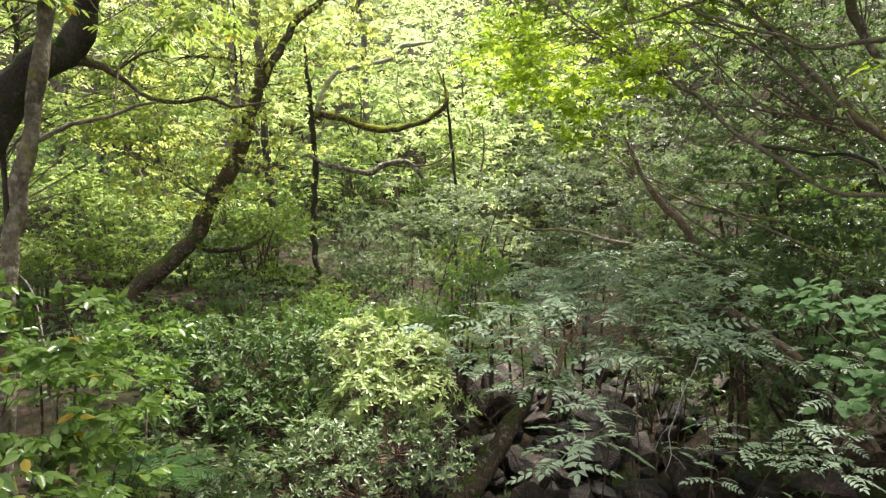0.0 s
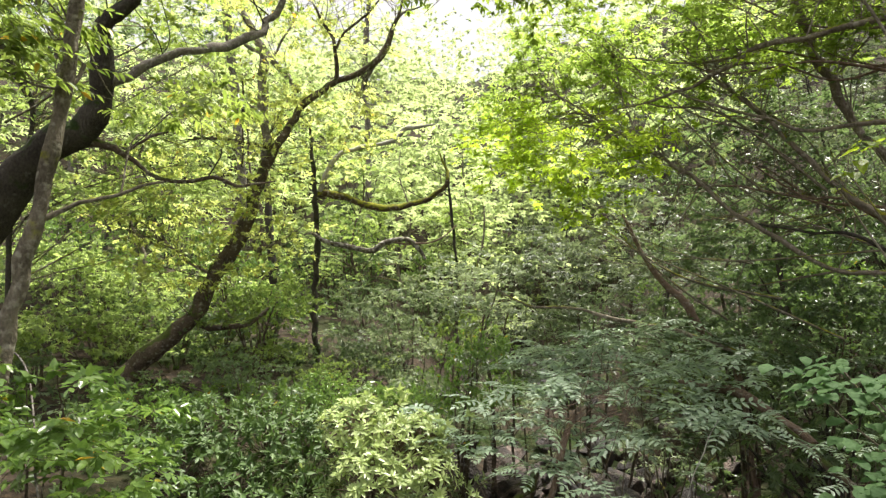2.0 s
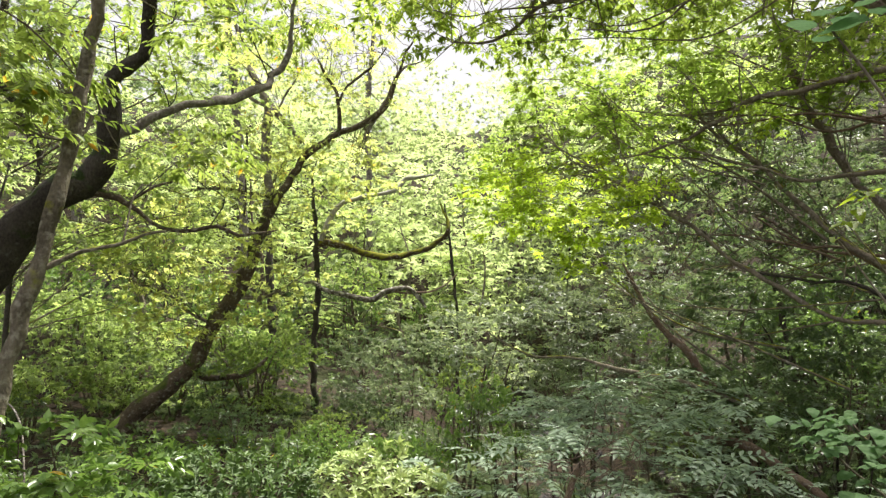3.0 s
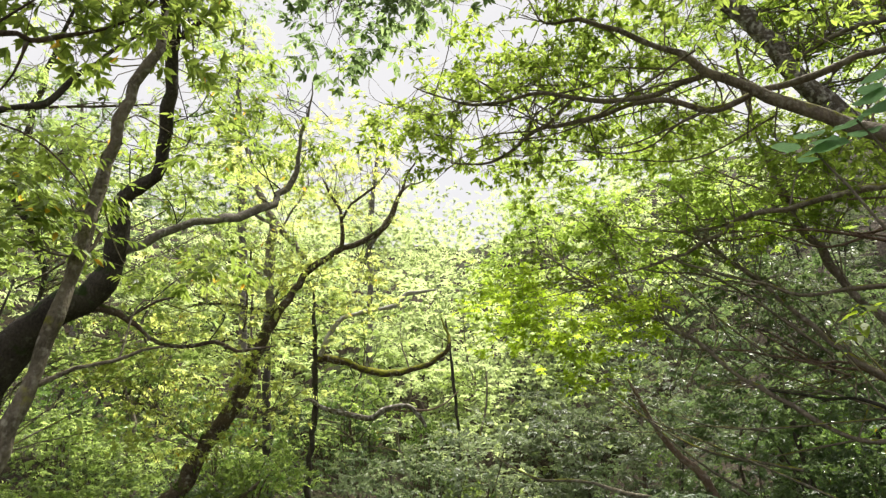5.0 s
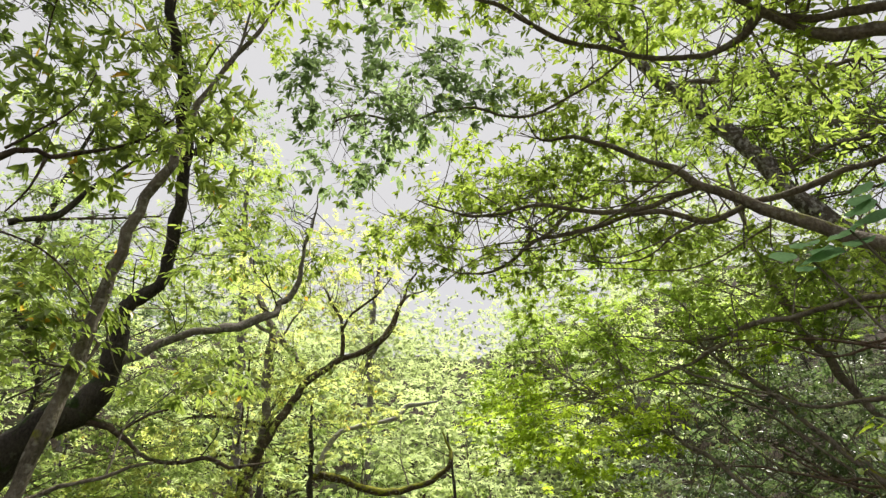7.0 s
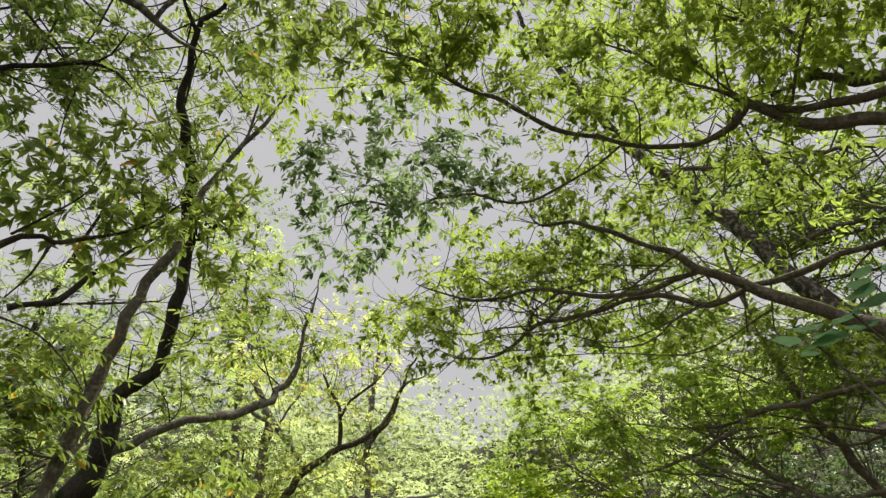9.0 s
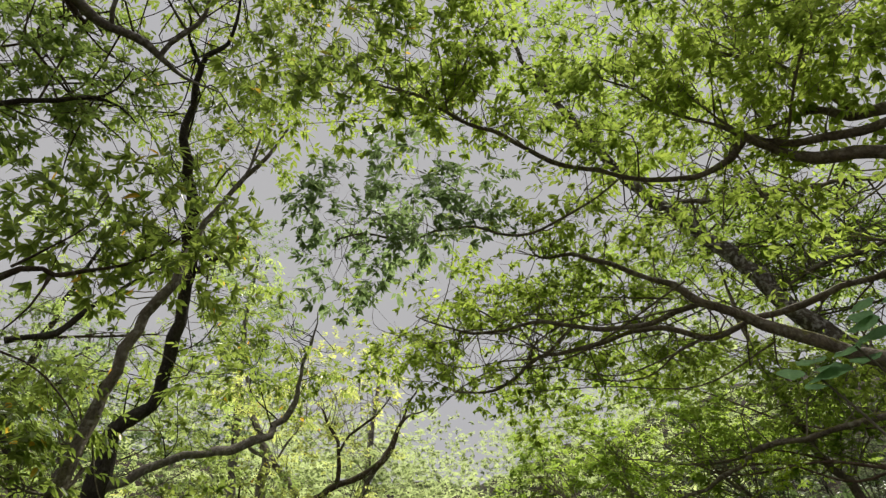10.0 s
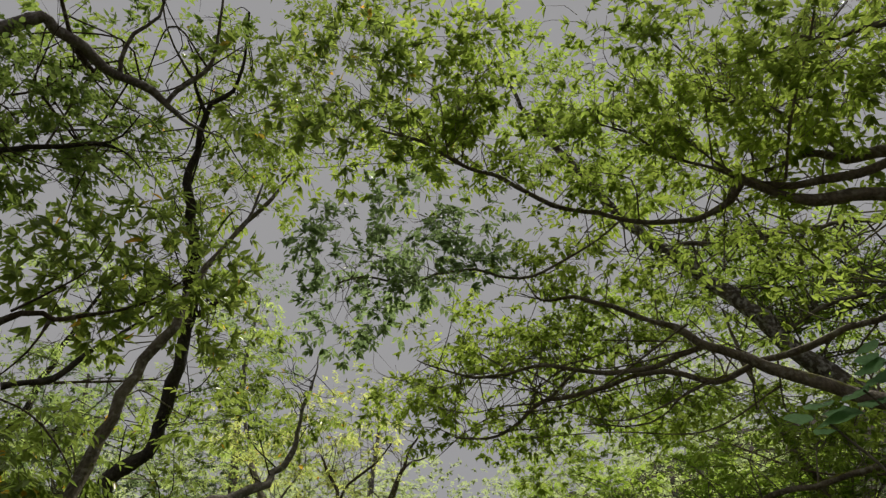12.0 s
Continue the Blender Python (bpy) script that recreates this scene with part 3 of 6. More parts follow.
# ---- tree behind the oak on the far bank ----
T = rooted([(-6.03, 8.58, 1.08, 0.037), (-6.05, 8.56, 2.25, 0.037), (-5.92, 8.5, 3.32, 0.037), (-5.79, 8.48, 4.22, 0.037), (-6.17, 8.02, 5.39, 0.061), (-6.06, 7.83, 6.4, 0.047), (-5.76, 7.61, 7.45, 0.032), (-5.33, 7.34, 8.5, 0.016)])
back_tree = thing("bank_tree", base_of(T), "upright leafy tree on the far bank behind the oak", "tree")
P = [limb(back_tree, "trunk", T, BARK_DARK, 10, 0.12, 0.08)]
P += [limb(back_tree, "branch", [(-5.51, 6.56, 5.71, 0.047), (-5.12, 6.83, 6, 0.044), (-4.86, 6.87, 6.42, 0.034), (-4.33, 6.95, 6.98, 0.024), (-3.88, 6.98, 7.45, 0.010)], BARK_DARK, 8)]
P += [limb(back_tree, "branch", [(-6.05, 7.66, 6.45, 0.027), (-5.33, 7.93, 6.63, 0.019), (-4.52, 8.18, 6.81, 0.015)], BARK_BROWN, 6)]
P += [limb(back_tree, "branch", [(-6.15, 7.84, 5.76, 0.030), (-5.69, 7.99, 5.86, 0.026), (-5.15, 8.17, 5.97, 0.015)], BARK_DARK, 6)]
crown(back_tree, [(-5.57, 6.99, 6.51, 0.84, 0.75, 0.46, 0.8), (-5.97, 7.63, 5.91, 0.87, 0.76, 0.54, 1), (-5.01, 8.21, 6.05, 0.87, 0.76, 0.54, 0.8), (-4.21, 8.62, 6.99, 0.7, 0.78, 0.64, 0.5), (-5.78, 7.95, 5.01, 0.86, 0.76, 0.53, 1), (-4.92, 8.81, 4.11, 0.95, 0.77, 0.61, 1), (-5.54, 8.65, 3.24, 0.86, 0.77, 0.61, 1), (-4.61, 9.41, 3.21, 0.97, 0.76, 0.54, 1), (-3.86, 9.39, 5.83, 0.81, 0.78, 0.64, 0.7), (-3.55, 8.62, 8.33, 0.74, 0.81, 0.84, 0.5), (-3.32, 10.35, 5.37, 0.84, 0.78, 0.66, 0.6), (-5.35, 7.04, 7.8, 0.89, 0.76, 0.55, 0.5)],
      MEADOW, BARK_GREY, 0.09, 0.42, 1.6, P, per=8, droop=0.4, fine=False)

# ---- tree whose pale limb comes in overhead ----
T = [(-4.61, 2.62, 4.81, 0.131), (-4.17, 2.34, 5.39, 0.103), (-3.65, 2.17, 5.84, 0.080), (-3.38, 2.16, 6.06, 0.068), (-3.15, 2.16, 6.23, 0.053), (-3.06, 2.22, 6.26, 0.051), (-2.9, 2.42, 6.26, 0.044), (-2.85, 2.63, 6.31, 0.045), (-2.71, 2.74, 6.33, 0.043), (-2.6, 2.91, 6.42, 0.042), (-2.5, 3.04, 6.39, 0.028), (-2.37, 3.26, 6.44, 0.016), (-2.13, 3.5, 6.52, 0.007)]
x, y, z, r = T[0]
T = [(x - 1.0, y - 0.3, height(x - 1.0, y - 0.3) - 0.2, 0.24), (x - 0.7, y - 0.2, z * 0.5, 0.2)] + T
pale_tree = thing("arching_tree", base_of(T), "tall pale-barked tree arching over the path", "tree")
P = [limb(pale_tree, "trunk", T, BARK_PALE, 12, 0.08, 0.08)]
P += [limb(pale_tree, "branch", [(-2.52, 3.02, 6.39, 0.022), (-2.41, 2.94, 6.5, 0.022), (-2.27, 2.9, 6.59, 0.022), (-2.16, 2.83, 6.68, 0.020), (-2.09, 2.73, 6.76, 0.017), (-2, 2.51, 6.9, 0.013), (-1.93, 2.18, 7.07, 0.009)], BARK_PALE, 8)]
P += [limb(pale_tree, "branch", [(-2.76, 2.71, 6.32, 0.019), (-2.74, 2.58, 6.4, 0.017), (-2.61, 2.43, 6.55, 0.015), (-2.42, 2.35, 6.68, 0.011), (-2.33, 2.12, 6.82, 0.009)], BARK_PALE, 8)]
P += [limb(pale_tree, "branch", [(-2.28, 2.9, 6.58, 0.013), (-2.36, 2.74, 6.64, 0.011), (-2.43, 2.48, 6.74, 0.009), (-2.41, 2.19, 6.88, 0.007)], BARK_GREY, 6)]
P += [limb(pale_tree, "branch", [(-2.9, 2.6, 6.23, 0.017), (-2.96, 2.41, 6.23, 0.019), (-2.98, 2.25, 6.29, 0.017), (-2.99, 2.06, 6.37, 0.015)], BARK_BROWN, 6)]
P += [limb(pale_tree, "branch", [(-3.82, 2.67, 5.38, 0.034), (-3.44, 2.82, 5.48, 0.025), (-3.14, 2.86, 5.55, 0.020), (-2.84, 2.96, 5.71, 0.016), (-2.66, 3.06, 5.74, 0.010), (-2.56, 3.21, 5.7, 0.006)], BARK_DARK, 8)]
P += [limb(pale_tree, "branch", [(-2.82, 2.97, 5.71, 0.012), (-2.67, 2.95, 5.82, 0.008), (-2.53, 2.86, 5.97, 0.006)], BARK_DARK, 6)]
crown(pale_tree, [(-3.55, 2.87, 6.23, 0.54, 0.44, 0.43, 1.2), (-3.42, 3.22, 5.8, 0.58, 0.41, 0.41, 1), (-3.27, 2.54, 6.99, 0.5, 0.34, 0.33, 0.5), (-2.83, 2.77, 7.12, 0.37, 0.36, 0.36, 0.4), (-3.91, 2.72, 6.73, 0.38, 0.36, 0.36, 0.9), (-3.64, 2.96, 7.06, 0.4, 0.34, 0.34, 0.7), (-3.25, 3.35, 7.08, 0.33, 0.34, 0.34, 0.5), (-3.14, 3.28, 6.39, 0.42, 0.33, 0.33, 0.6), (-3.34, 3.31, 5.33, 0.49, 0.41, 0.4, 0.7), (-2.24, 2.7, 7.42, 0.44, 0.34, 0.33, 0.5), (-3.34, 2.4, 5.69, 0.42, 0.44, 0.39, 1)],
      FRESH, BARK_BROWN, 0.088, 0.44, 1.55, P, per=8, star=0.3, droop=0.4)

# ---- branches with whorled leaves, from a shrubby tree at the path's edge ----
T = [(-3.2, 2.64, 2.74, 0.039), (-2.86, 2.69, 3.35, 0.030), (-2.45, 2.77, 3.8, 0.020), (-2.31, 2.86, 3.83, 0.017), (-2.19, 2.94, 3.94, 0.014), (-2.07, 3.02, 4.04, 0.011), (-1.92, 3.08, 4.18, 0.008), (-1.75, 3.09, 4.37, 0.005)]
x, y, z, r = T[0]
T = [(x - 0.3, y, height(x - 0.3, y) - 0.1, 0.07)] + T
whorl_tree = thing("whorled_tree", base_of(T), "thin tree with fans of narrow whorled leaves", "tree")
P = [limb(whorl_tree, "trunk", T, BARK_BROWN, 8, 0.06, 0.08)]
P += [limb(whorl_tree, "branch", [(-2.49, 2.73, 3.8, 0.009), (-2.35, 2.81, 4.04, 0.008), (-2.26, 2.85, 4.24, 0.006), (-2.2, 2.83, 4.48, 0.005)], BARK_BROWN, 6)]
P += [limb(whorl_tree, "branch", [(-2.6, 3.03, 3.46, 0.008), (-2.47, 3.14, 3.43, 0.007), (-2.36, 3.26, 3.37, 0.006), (-2.27, 3.38, 3.27, 0.005), (-2.2, 3.48, 3.17, 0.003)], BARK_BROWN, 6)]
P += [limb(whorl_tree, "branch", [(-2.33, 2.85, 3.82, 0.008), (-2.41, 2.91, 3.65, 0.006), (-2.51, 2.92, 3.51, 0.005)], BARK_BROWN, 6)]
crown(whorl_tree, [(-2.21, 2.94, 4.1, 0.45, 0.33, 0.21, 1.1), (-1.9, 3.06, 4.3, 0.37, 0.33, 0.22, 1), (-2.31, 2.81, 4.25, 0.45, 0.33, 0.2, 1), (-1.75, 3.31, 4.28, 0.25, 0.29, 0.23, 0.9), (-1.68, 3.12, 4.53, 0.25, 0.29, 0.19, 1), (-2.06, 2.85, 4.41, 0.33, 0.26, 0.26, 0.8), (-1.79, 2.91, 4.68, 0.29, 0.26, 0.26, 0.8), (-2.34, 2.83, 4.2, 0.29, 0.24, 0.24, 0.7)],
      OAKLEAF, BARK_BROWN, 0.1, 0.36, 1.45, P, loose=280, per=8, star=0.75, droop=0.15)

# ---- leaning tree on the left bank ----
T = rooted([(-5.16, 9.84, 0.19, 0.174), (-4.81, 9.95, 0.54, 0.160), (-4.42, 10.05, 0.9, 0.147), (-4.14, 10.18, 1.17, 0.132), (-3.98, 10.26, 1.54, 0.124), (-3.76, 10.33, 2.06, 0.116), (-3.49, 10.39, 2.49, 0.116), (-3.3, 10.41, 2.96, 0.101), (-3.17, 10.38, 3.42, 0.097), (-3.01, 10.34, 3.83, 0.093), (-2.76, 10.32, 4.24, 0.085), (-2.61, 10.38, 4.53, 0.070), (-2.48, 10.45, 4.77, 0.067), (-2.2, 10.42, 5.06, 0.063), (-1.82, 10.52, 5.29, 0.060), (-1.44, 10.61, 5.52, 0.056), (-1.14, 10.66, 5.76, 0.053), (-0.94, 10.6, 6.23, 0.041), (-0.77, 10.52, 6.66, 0.025), (-0.52, 10.42, 7.11, 0.012)])
leaning_tree = thing("leaning_tree", base_of(T), "leaning tree with mottled brown bark on the far bank", "tree")
P = [limb(leaning_tree, "trunk", T, BARK_BROWN, 14, 0.08, 0.1)]
P += [limb(leaning_tree, "branch", [(-4.1, 10.2, 1.11, 0.062), (-3.61, 10.27, 1.07, 0.054), (-3.24, 10.29, 1.13, 0.046), (-3.05, 10.35, 1.26, 0.034), (-2.93, 10.39, 1.37, 0.019)], BARK_BROWN, 8)]
P += [limb(leaning_tree, "branch", [(-1.86, 10.52, 5.29, 0.040), (-1.85, 10.38, 5.66, 0.036), (-1.94, 10.21, 6.03, 0.032), (-2.09, 10.09, 6.23, 0.024), (-2.19, 9.98, 6.42, 0.016)], BARK_BROWN, 8)]
P += [limb(leaning_tree, "branch", [(-1.86, 10.32, 5.8, 0.028), (-1.7, 10.24, 6.07, 0.024), (-1.32, 10.18, 6.32, 0.020), (-1.01, 10.04, 6.68, 0.012)], BARK_BROWN, 6)]
P += [limb(leaning_tree, "branch", [(-2.81, 10.45, 4.09, 0.031), (-3.32, 10.18, 4.12, 0.027), (-3.66, 10.05, 4.16, 0.023), (-4.04, 9.81, 4.12, 0.012)], BARK_BROWN, 6)]
P += [limb(leaning_tree, "branch", [(-3.39, 10.25, 3.73, 0.019), (-3.32, 9.99, 4.44, 0.019), (-3.24, 9.68, 5.13, 0.015)], BARK_BROWN, 6)]
P += [limb(leaning_tree, "branch", [(-3.54, 10.39, 2.35, 0.027), (-2.96, 10.36, 2.39, 0.023), (-2.58, 10.34, 2.6, 0.015), (-2.28, 10.28, 2.8, 0.011)], BARK_GREY, 6)]
P += [limb(leaning_tree, "branch", [(-3.85, 10.3, 1.92, 0.031), (-4.28, 10.34, 2.11, 0.024), (-4.7, 10.24, 2.47, 0.020), (-5.18, 10.1, 2.6, 0.012)], BARK_GREY, 6)]
P += [limb(leaning_tree, "branch", [(-3.07, 10.45, 3.77, 0.085), (-3.03, 10.45, 4.27, 0.082), (-3.13, 10.45, 4.83, 0.078), (-3.16, 10.45, 5.39, 0.075), (-3.16, 10.45, 5.79, 0.072), (-3.4, 10.45, 6.27, 0.050), (-3.59, 10.45, 6.79, 0.042), (-3.81, 10.45, 7.34, 0.030)], BARK_PALE, 10, 0.08, 0.14, "pale grey forked limb")]
P += [limb(leaning_tree, "branch", [(-2.53, 10.6, 5.13, 0.050), (-2.82, 10.6, 5.48, 0.065), (-3.03, 10.6, 5.72, 0.060), (-3.24, 10.6, 5.91, 0.050)], BARK_PALE, 8, 0.08, 0.12)]
P += [limb(leaning_tree, "branch", [(-3.19, 10.45, 5.77, 0.035), (-3.46, 10.45, 5.94, 0.036), (-3.64, 10.45, 6.1, 0.030), (-3.8, 10.45, 6.27, 0.014)], BARK_PALE, 7, 0.08, 0.12)]
P += [limb(leaning_tree, "branch", [(-2.98, 10.5, 5.7, 0.025), (-2.82, 10.5, 6.1, 0.020), (-2.6, 10.5, 6.44, 0.016), (-2.59, 10.5, 6.84, 0.008)], BARK_PALE, 6, 0.08, 0.12)]
P += [limb(leaning_tree, "branch", [(-1.54, 10.75, 5.18, 0.030), (-1.31, 10.75, 5.57, 0.045), (-1.07, 10.75, 5.99, 0.045), (-0.92, 10.75, 6.31, 0.036), (-0.75, 10.75, 6.63, 0.024), (-0.42, 10.75, 6.77, 0.010)], BARK_PALE, 8, 0.08, 0.12)]
crown(leaning_tree, [(-3.7, 9.89, 3.86, 1.29, 1.2, 0.6, 0.7), (-2.13, 10.9, 4.2, 1.0, 0.9, 0.5, 0.45), (-4.55, 9.93, 2.9, 1.11, 1.2, 0.61, 0.7), (-3.16, 10.09, 2.37, 0.78, 0.8, 0.68, 0.8), (-4.27, 9.68, 2.16, 0.87, 0.8, 0.58, 0.8), (-5.32, 10.06, 3.27, 0.95, 1, 0.95, 0.7), (-2.67, 10.35, 3.14, 0.89, 0.8, 0.59, 0.7), (-1.79, 10.81, 4.75, 0.83, 1, 0.63, 0.8), (-3.92, 10.03, 4.7, 1.13, 1, 0.51, 0.7), (-2.99, 10.07, 4.86, 1.01, 0.95, 0.6, 0.6), (-1.9, 10.62, 4.72, 0.92, 0.95, 0.5, 0.6)],
      YELLOWISH, BARK_BROWN, 0.085, 0.42, 1.3, P, per=8, star=0.5, droop=0.4, fine=False)
crown(leaning_tree, [(-1.81, 10.22, 7.61, 0.66, 0.78, 0.68, 0.35), (-2.37, 10.04, 6.91, 0.64, 0.77, 0.58, 0.4), (-1.37, 10.36, 7.08, 0.54, 0.61, 0.64, 0.35), (-2.91, 10.13, 5.94, 0.73, 0.78, 0.65, 0.45), (-1.55, 10.48, 6.08, 0.63, 0.68, 0.55, 0.4), (-3.45, 10.21, 6.89, 0.77, 0.78, 0.68, 0.5)],
      YELLOWISH, BARK_PALE, 0.085, 0.42, 2.2, P, per=7, droop=0.3, fine=False)

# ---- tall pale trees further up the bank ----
def tall_tree(rows, pads, label, leaf=HAZED):
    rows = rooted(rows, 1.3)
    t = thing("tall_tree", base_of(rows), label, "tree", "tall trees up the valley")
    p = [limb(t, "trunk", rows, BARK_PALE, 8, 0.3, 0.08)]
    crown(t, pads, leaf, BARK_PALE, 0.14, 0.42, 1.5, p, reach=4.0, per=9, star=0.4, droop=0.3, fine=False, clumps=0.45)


tall_tree([(-6.32, 18.96, 0.97, 0.155), (-6.16, 18.89, 3.89, 0.141), (-6.4, 17.9, 9.27, 0.130), (-6.58, 17.28, 11.56, 0.104), (-6.54, 16.66, 13.51, 0.068), (-6.39, 16.14, 15.11, 0.031)], [(-6.65, 16.08, 15.06, 1.11, 1.16, 0.95, 0.8), (-6.13, 16.87, 13.43, 1.18, 1.15, 0.86, 0.8), (-7.04, 16.87, 11.94, 1.25, 1.15, 0.84, 0.8), (-6.21, 17.35, 10.58, 1.41, 1.15, 0.83, 1), (-7.03, 17.63, 9.35, 1.5, 1.15, 0.83, 1)],
          "tall pale-green tree rising behind the far bank", SHADY)
tall_tree([(-9.35, 15.37, 1.09, 0.152), (-9.14, 15.39, 3.47, 0.140), (-9.46, 14.72, 7.6, 0.117), (-9.57, 14.5, 9.29, 0.080), (-9.72, 14.17, 10.82, 0.041)], [(-9.97, 14.2, 10.49, 1.25, 1.05, 0.78, 0.8), (-10.52, 13.98, 9.01, 1.39, 1.06, 0.83, 1), (-9.11, 14.8, 9.27, 1.22, 1.05, 0.77, 1), (-9.98, 14.31, 7.74, 1.52, 1.05, 0.75, 1), (-8.44, 15.19, 7.95, 1.35, 1.05, 0.75, 1)],
          "tall dull-green tree rising behind the far bank", SHADY)
# this one keeps the default leaf, whose colour has haze mixed in
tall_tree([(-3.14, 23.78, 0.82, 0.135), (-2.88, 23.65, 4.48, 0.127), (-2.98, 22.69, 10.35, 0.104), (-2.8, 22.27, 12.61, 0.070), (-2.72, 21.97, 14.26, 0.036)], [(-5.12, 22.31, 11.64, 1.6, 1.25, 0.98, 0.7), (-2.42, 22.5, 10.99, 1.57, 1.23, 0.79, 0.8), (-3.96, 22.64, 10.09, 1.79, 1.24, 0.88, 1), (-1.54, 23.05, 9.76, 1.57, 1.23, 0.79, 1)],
          "tall tree in the bright gap up the valley, leaves paled in colour for haze")

# ---- mossy tree with a straight thin stem ----
T = rooted([(-2.36, 11.86, -0.65, 0.065), (-2.47, 12, 0.54, 0.061), (-2.51, 12.04, 1.64, 0.056), (-2.48, 12.01, 2.52, 0.056), (-2.51, 11.88, 3.58, 0.052), (-2.54, 11.78, 4.09, 0.043), (-2.58, 11.75, 4.61, 0.026), (-2.58, 11.64, 4.99, 0.013)])
mossy_tree = thing("mossy_tree", base_of(T), "thin dark stem with a moss-covered crooked limb", "tree")
P = [limb(mossy_tree, "trunk", T, BARK_DARK, 10, 0.08, 0.08)]
P += [limb(mossy_tree, "branch", [(-2.49, 11.9, 3.47, 0.061), (-2.35, 11.91, 3.58, 0.074), (-2, 11.98, 3.51, 0.065), (-1.59, 12.17, 3.39, 0.066), (-1.16, 12.32, 3.33, 0.062), (-0.61, 12.45, 3.43, 0.058), (-0.16, 12.53, 3.65, 0.054), (0.04, 12.49, 3.88, 0.045), (0.03, 12.53, 4.19, 0.032), (-0.09, 12.47, 4.48, 0.018)], BARK_MOSS, 10, 0.06, 0.15, "crooked limb thick with yellow-green moss")]
P += [limb(mossy_tree, "branch", [(-2.42, 11.9, 3.56, 0.056), (-2.29, 11.95, 3.97, 0.052), (-2.09, 12.02, 4.3, 0.044), (-1.78, 12.04, 4.47, 0.040), (-1.04, 12.18, 4.64, 0.040), (-0.8, 12.24, 4.9, 0.040), (-0.49, 12.23, 4.97, 0.031), (-0.18, 12.33, 5.03, 0.018)], BLEACHED, 8)]
P += [limb(mossy_tree, "dead_limb", [(-2.72, 12.04, 2.78, 0.022), (-2.43, 11.9, 2.72, 0.039), (-2.1, 11.88, 2.59, 0.047), (-1.72, 11.84, 2.49, 0.051), (-1.4, 11.89, 2.44, 0.047), (-1.21, 11.9, 2.59, 0.051), (-0.91, 11.92, 2.66, 0.047), (-0.67, 11.94, 2.61, 0.042), (-0.5, 11.96, 2.48, 0.038), (-0.37, 11.98, 2.28, 0.025)], BARK_PATCHY, 8, 0.06, 0.12, "bare pinkish-brown dead limb")]
P += [limb(mossy_tree, "branch", [(-1.02, 11.91, 2.61, 0.021), (-0.53, 11.95, 2.56, 0.021), (-0.1, 12.05, 2.65, 0.017), (0.23, 12.12, 2.94, 0.013)], BARK_DEAD, 6)]
crown(mossy_tree, [(-1.8, 12.9, 4.5, 1.04, 0.6, 0.5, 0.6), (-2.1, 13.2, 3.12, 0.82, 0.6, 0.47, 0.5), (-2.61, 11.86, 4.95, 0.69, 0.8, 0.58, 0.6), (-3.11, 12.41, 1.19, 0.59, 0.7, 0.7, 0.5)],
      FRESH, BARK_DARK, 0.09, 0.42, 2.0, P, per=8, fine=False)


# ---- bare stems further up the valley ----
def stem(rows, name, label, mat, sides=8):
    rows = rooted(rows, 1.25)
    t = thing(name, base_of(rows), label, "tree", "bare stems in the undergrowth")
    return t, limb(t, "trunk", rows, mat, sides, 0.15, 0.08)


stem([(-4.1, 15.38, -0.04, 0.107), (-4.18, 15.43, 0.95, 0.113), (-4.24, 15.42, 1.94, 0.113), (-4.31, 15.36, 2.77, 0.113), (-4.44, 15.39, 4.02, 0.091), (-4.56, 15.33, 5.25, 0.058)], "tree_stem", "dark upright tree stem deep in the undergrowth", BARK_DARK, 10)
stem([(0.28, 13.98, 2.29, 0.030), (0.24, 13.95, 2.79, 0.035), (0.17, 13.87, 3.48, 0.035), (0.1, 13.77, 4.14, 0.030), (0, 13.65, 4.73, 0.015)], "dead_snag", "dark broken snag above the far shrubs", BARK_DARK)
stem([(-1.18, 14.67, -1.32, 0.037), (-1.17, 14.84, -0.25, 0.037), (-1.2, 14.93, 0.84, 0.032), (-1.28, 14.94, 1.66, 0.021)], "tree_stem", "thin dark upright stem in the undergrowth", BARK_DARK)
stem([(0.76, 9.84, 0.01, 0.032), (0.71, 9.91, 0.46, 0.028), (0.6, 9.95, 0.82, 0.021), (0.65, 9.97, 1.27, 0.014)], "tree_stem", "crooked brown stem among the shrubs", BARK_BROWN)
stem([(1.1, 9.85, 0.28, 0.021), (1.1, 9.89, 0.64, 0.021), (0.97, 9.94, 1, 0.014), (1.06, 9.94, 1.37, 0.011)], "tree_stem", "crooked brown stem among the shrubs", BARK_BROWN)
stem([(-2.35, 17.78, 0.04, 0.057), (-2.19, 17.84, 0.6, 0.063), (-1.9, 17.89, 1.01, 0.044), (-1.54, 17.93, 1.67, 0.025)], "tree_stem", "dark leaning stem in the undergrowth", BARK_DARK)
stem([(-7.47, 12.91, -0.02, 0.063), (-7.39, 13.04, 1.05, 0.058), (-7.25, 13.12, 2.24, 0.048), (-7.24, 13.44, 3.59, 0.033)], "tree_stem", "dark upright tree stem deep in the undergrowth", BARK_DARK)
stem([(-7.44, 11.71, -0.3, 0.049), (-7.39, 11.88, 1.21, 0.044), (-7.29, 11.9, 2.72, 0.035), (-7.31, 12.14, 4.16, 0.025)], "tree_stem", "dark upright tree stem deep in the undergrowth", BARK_DARK)
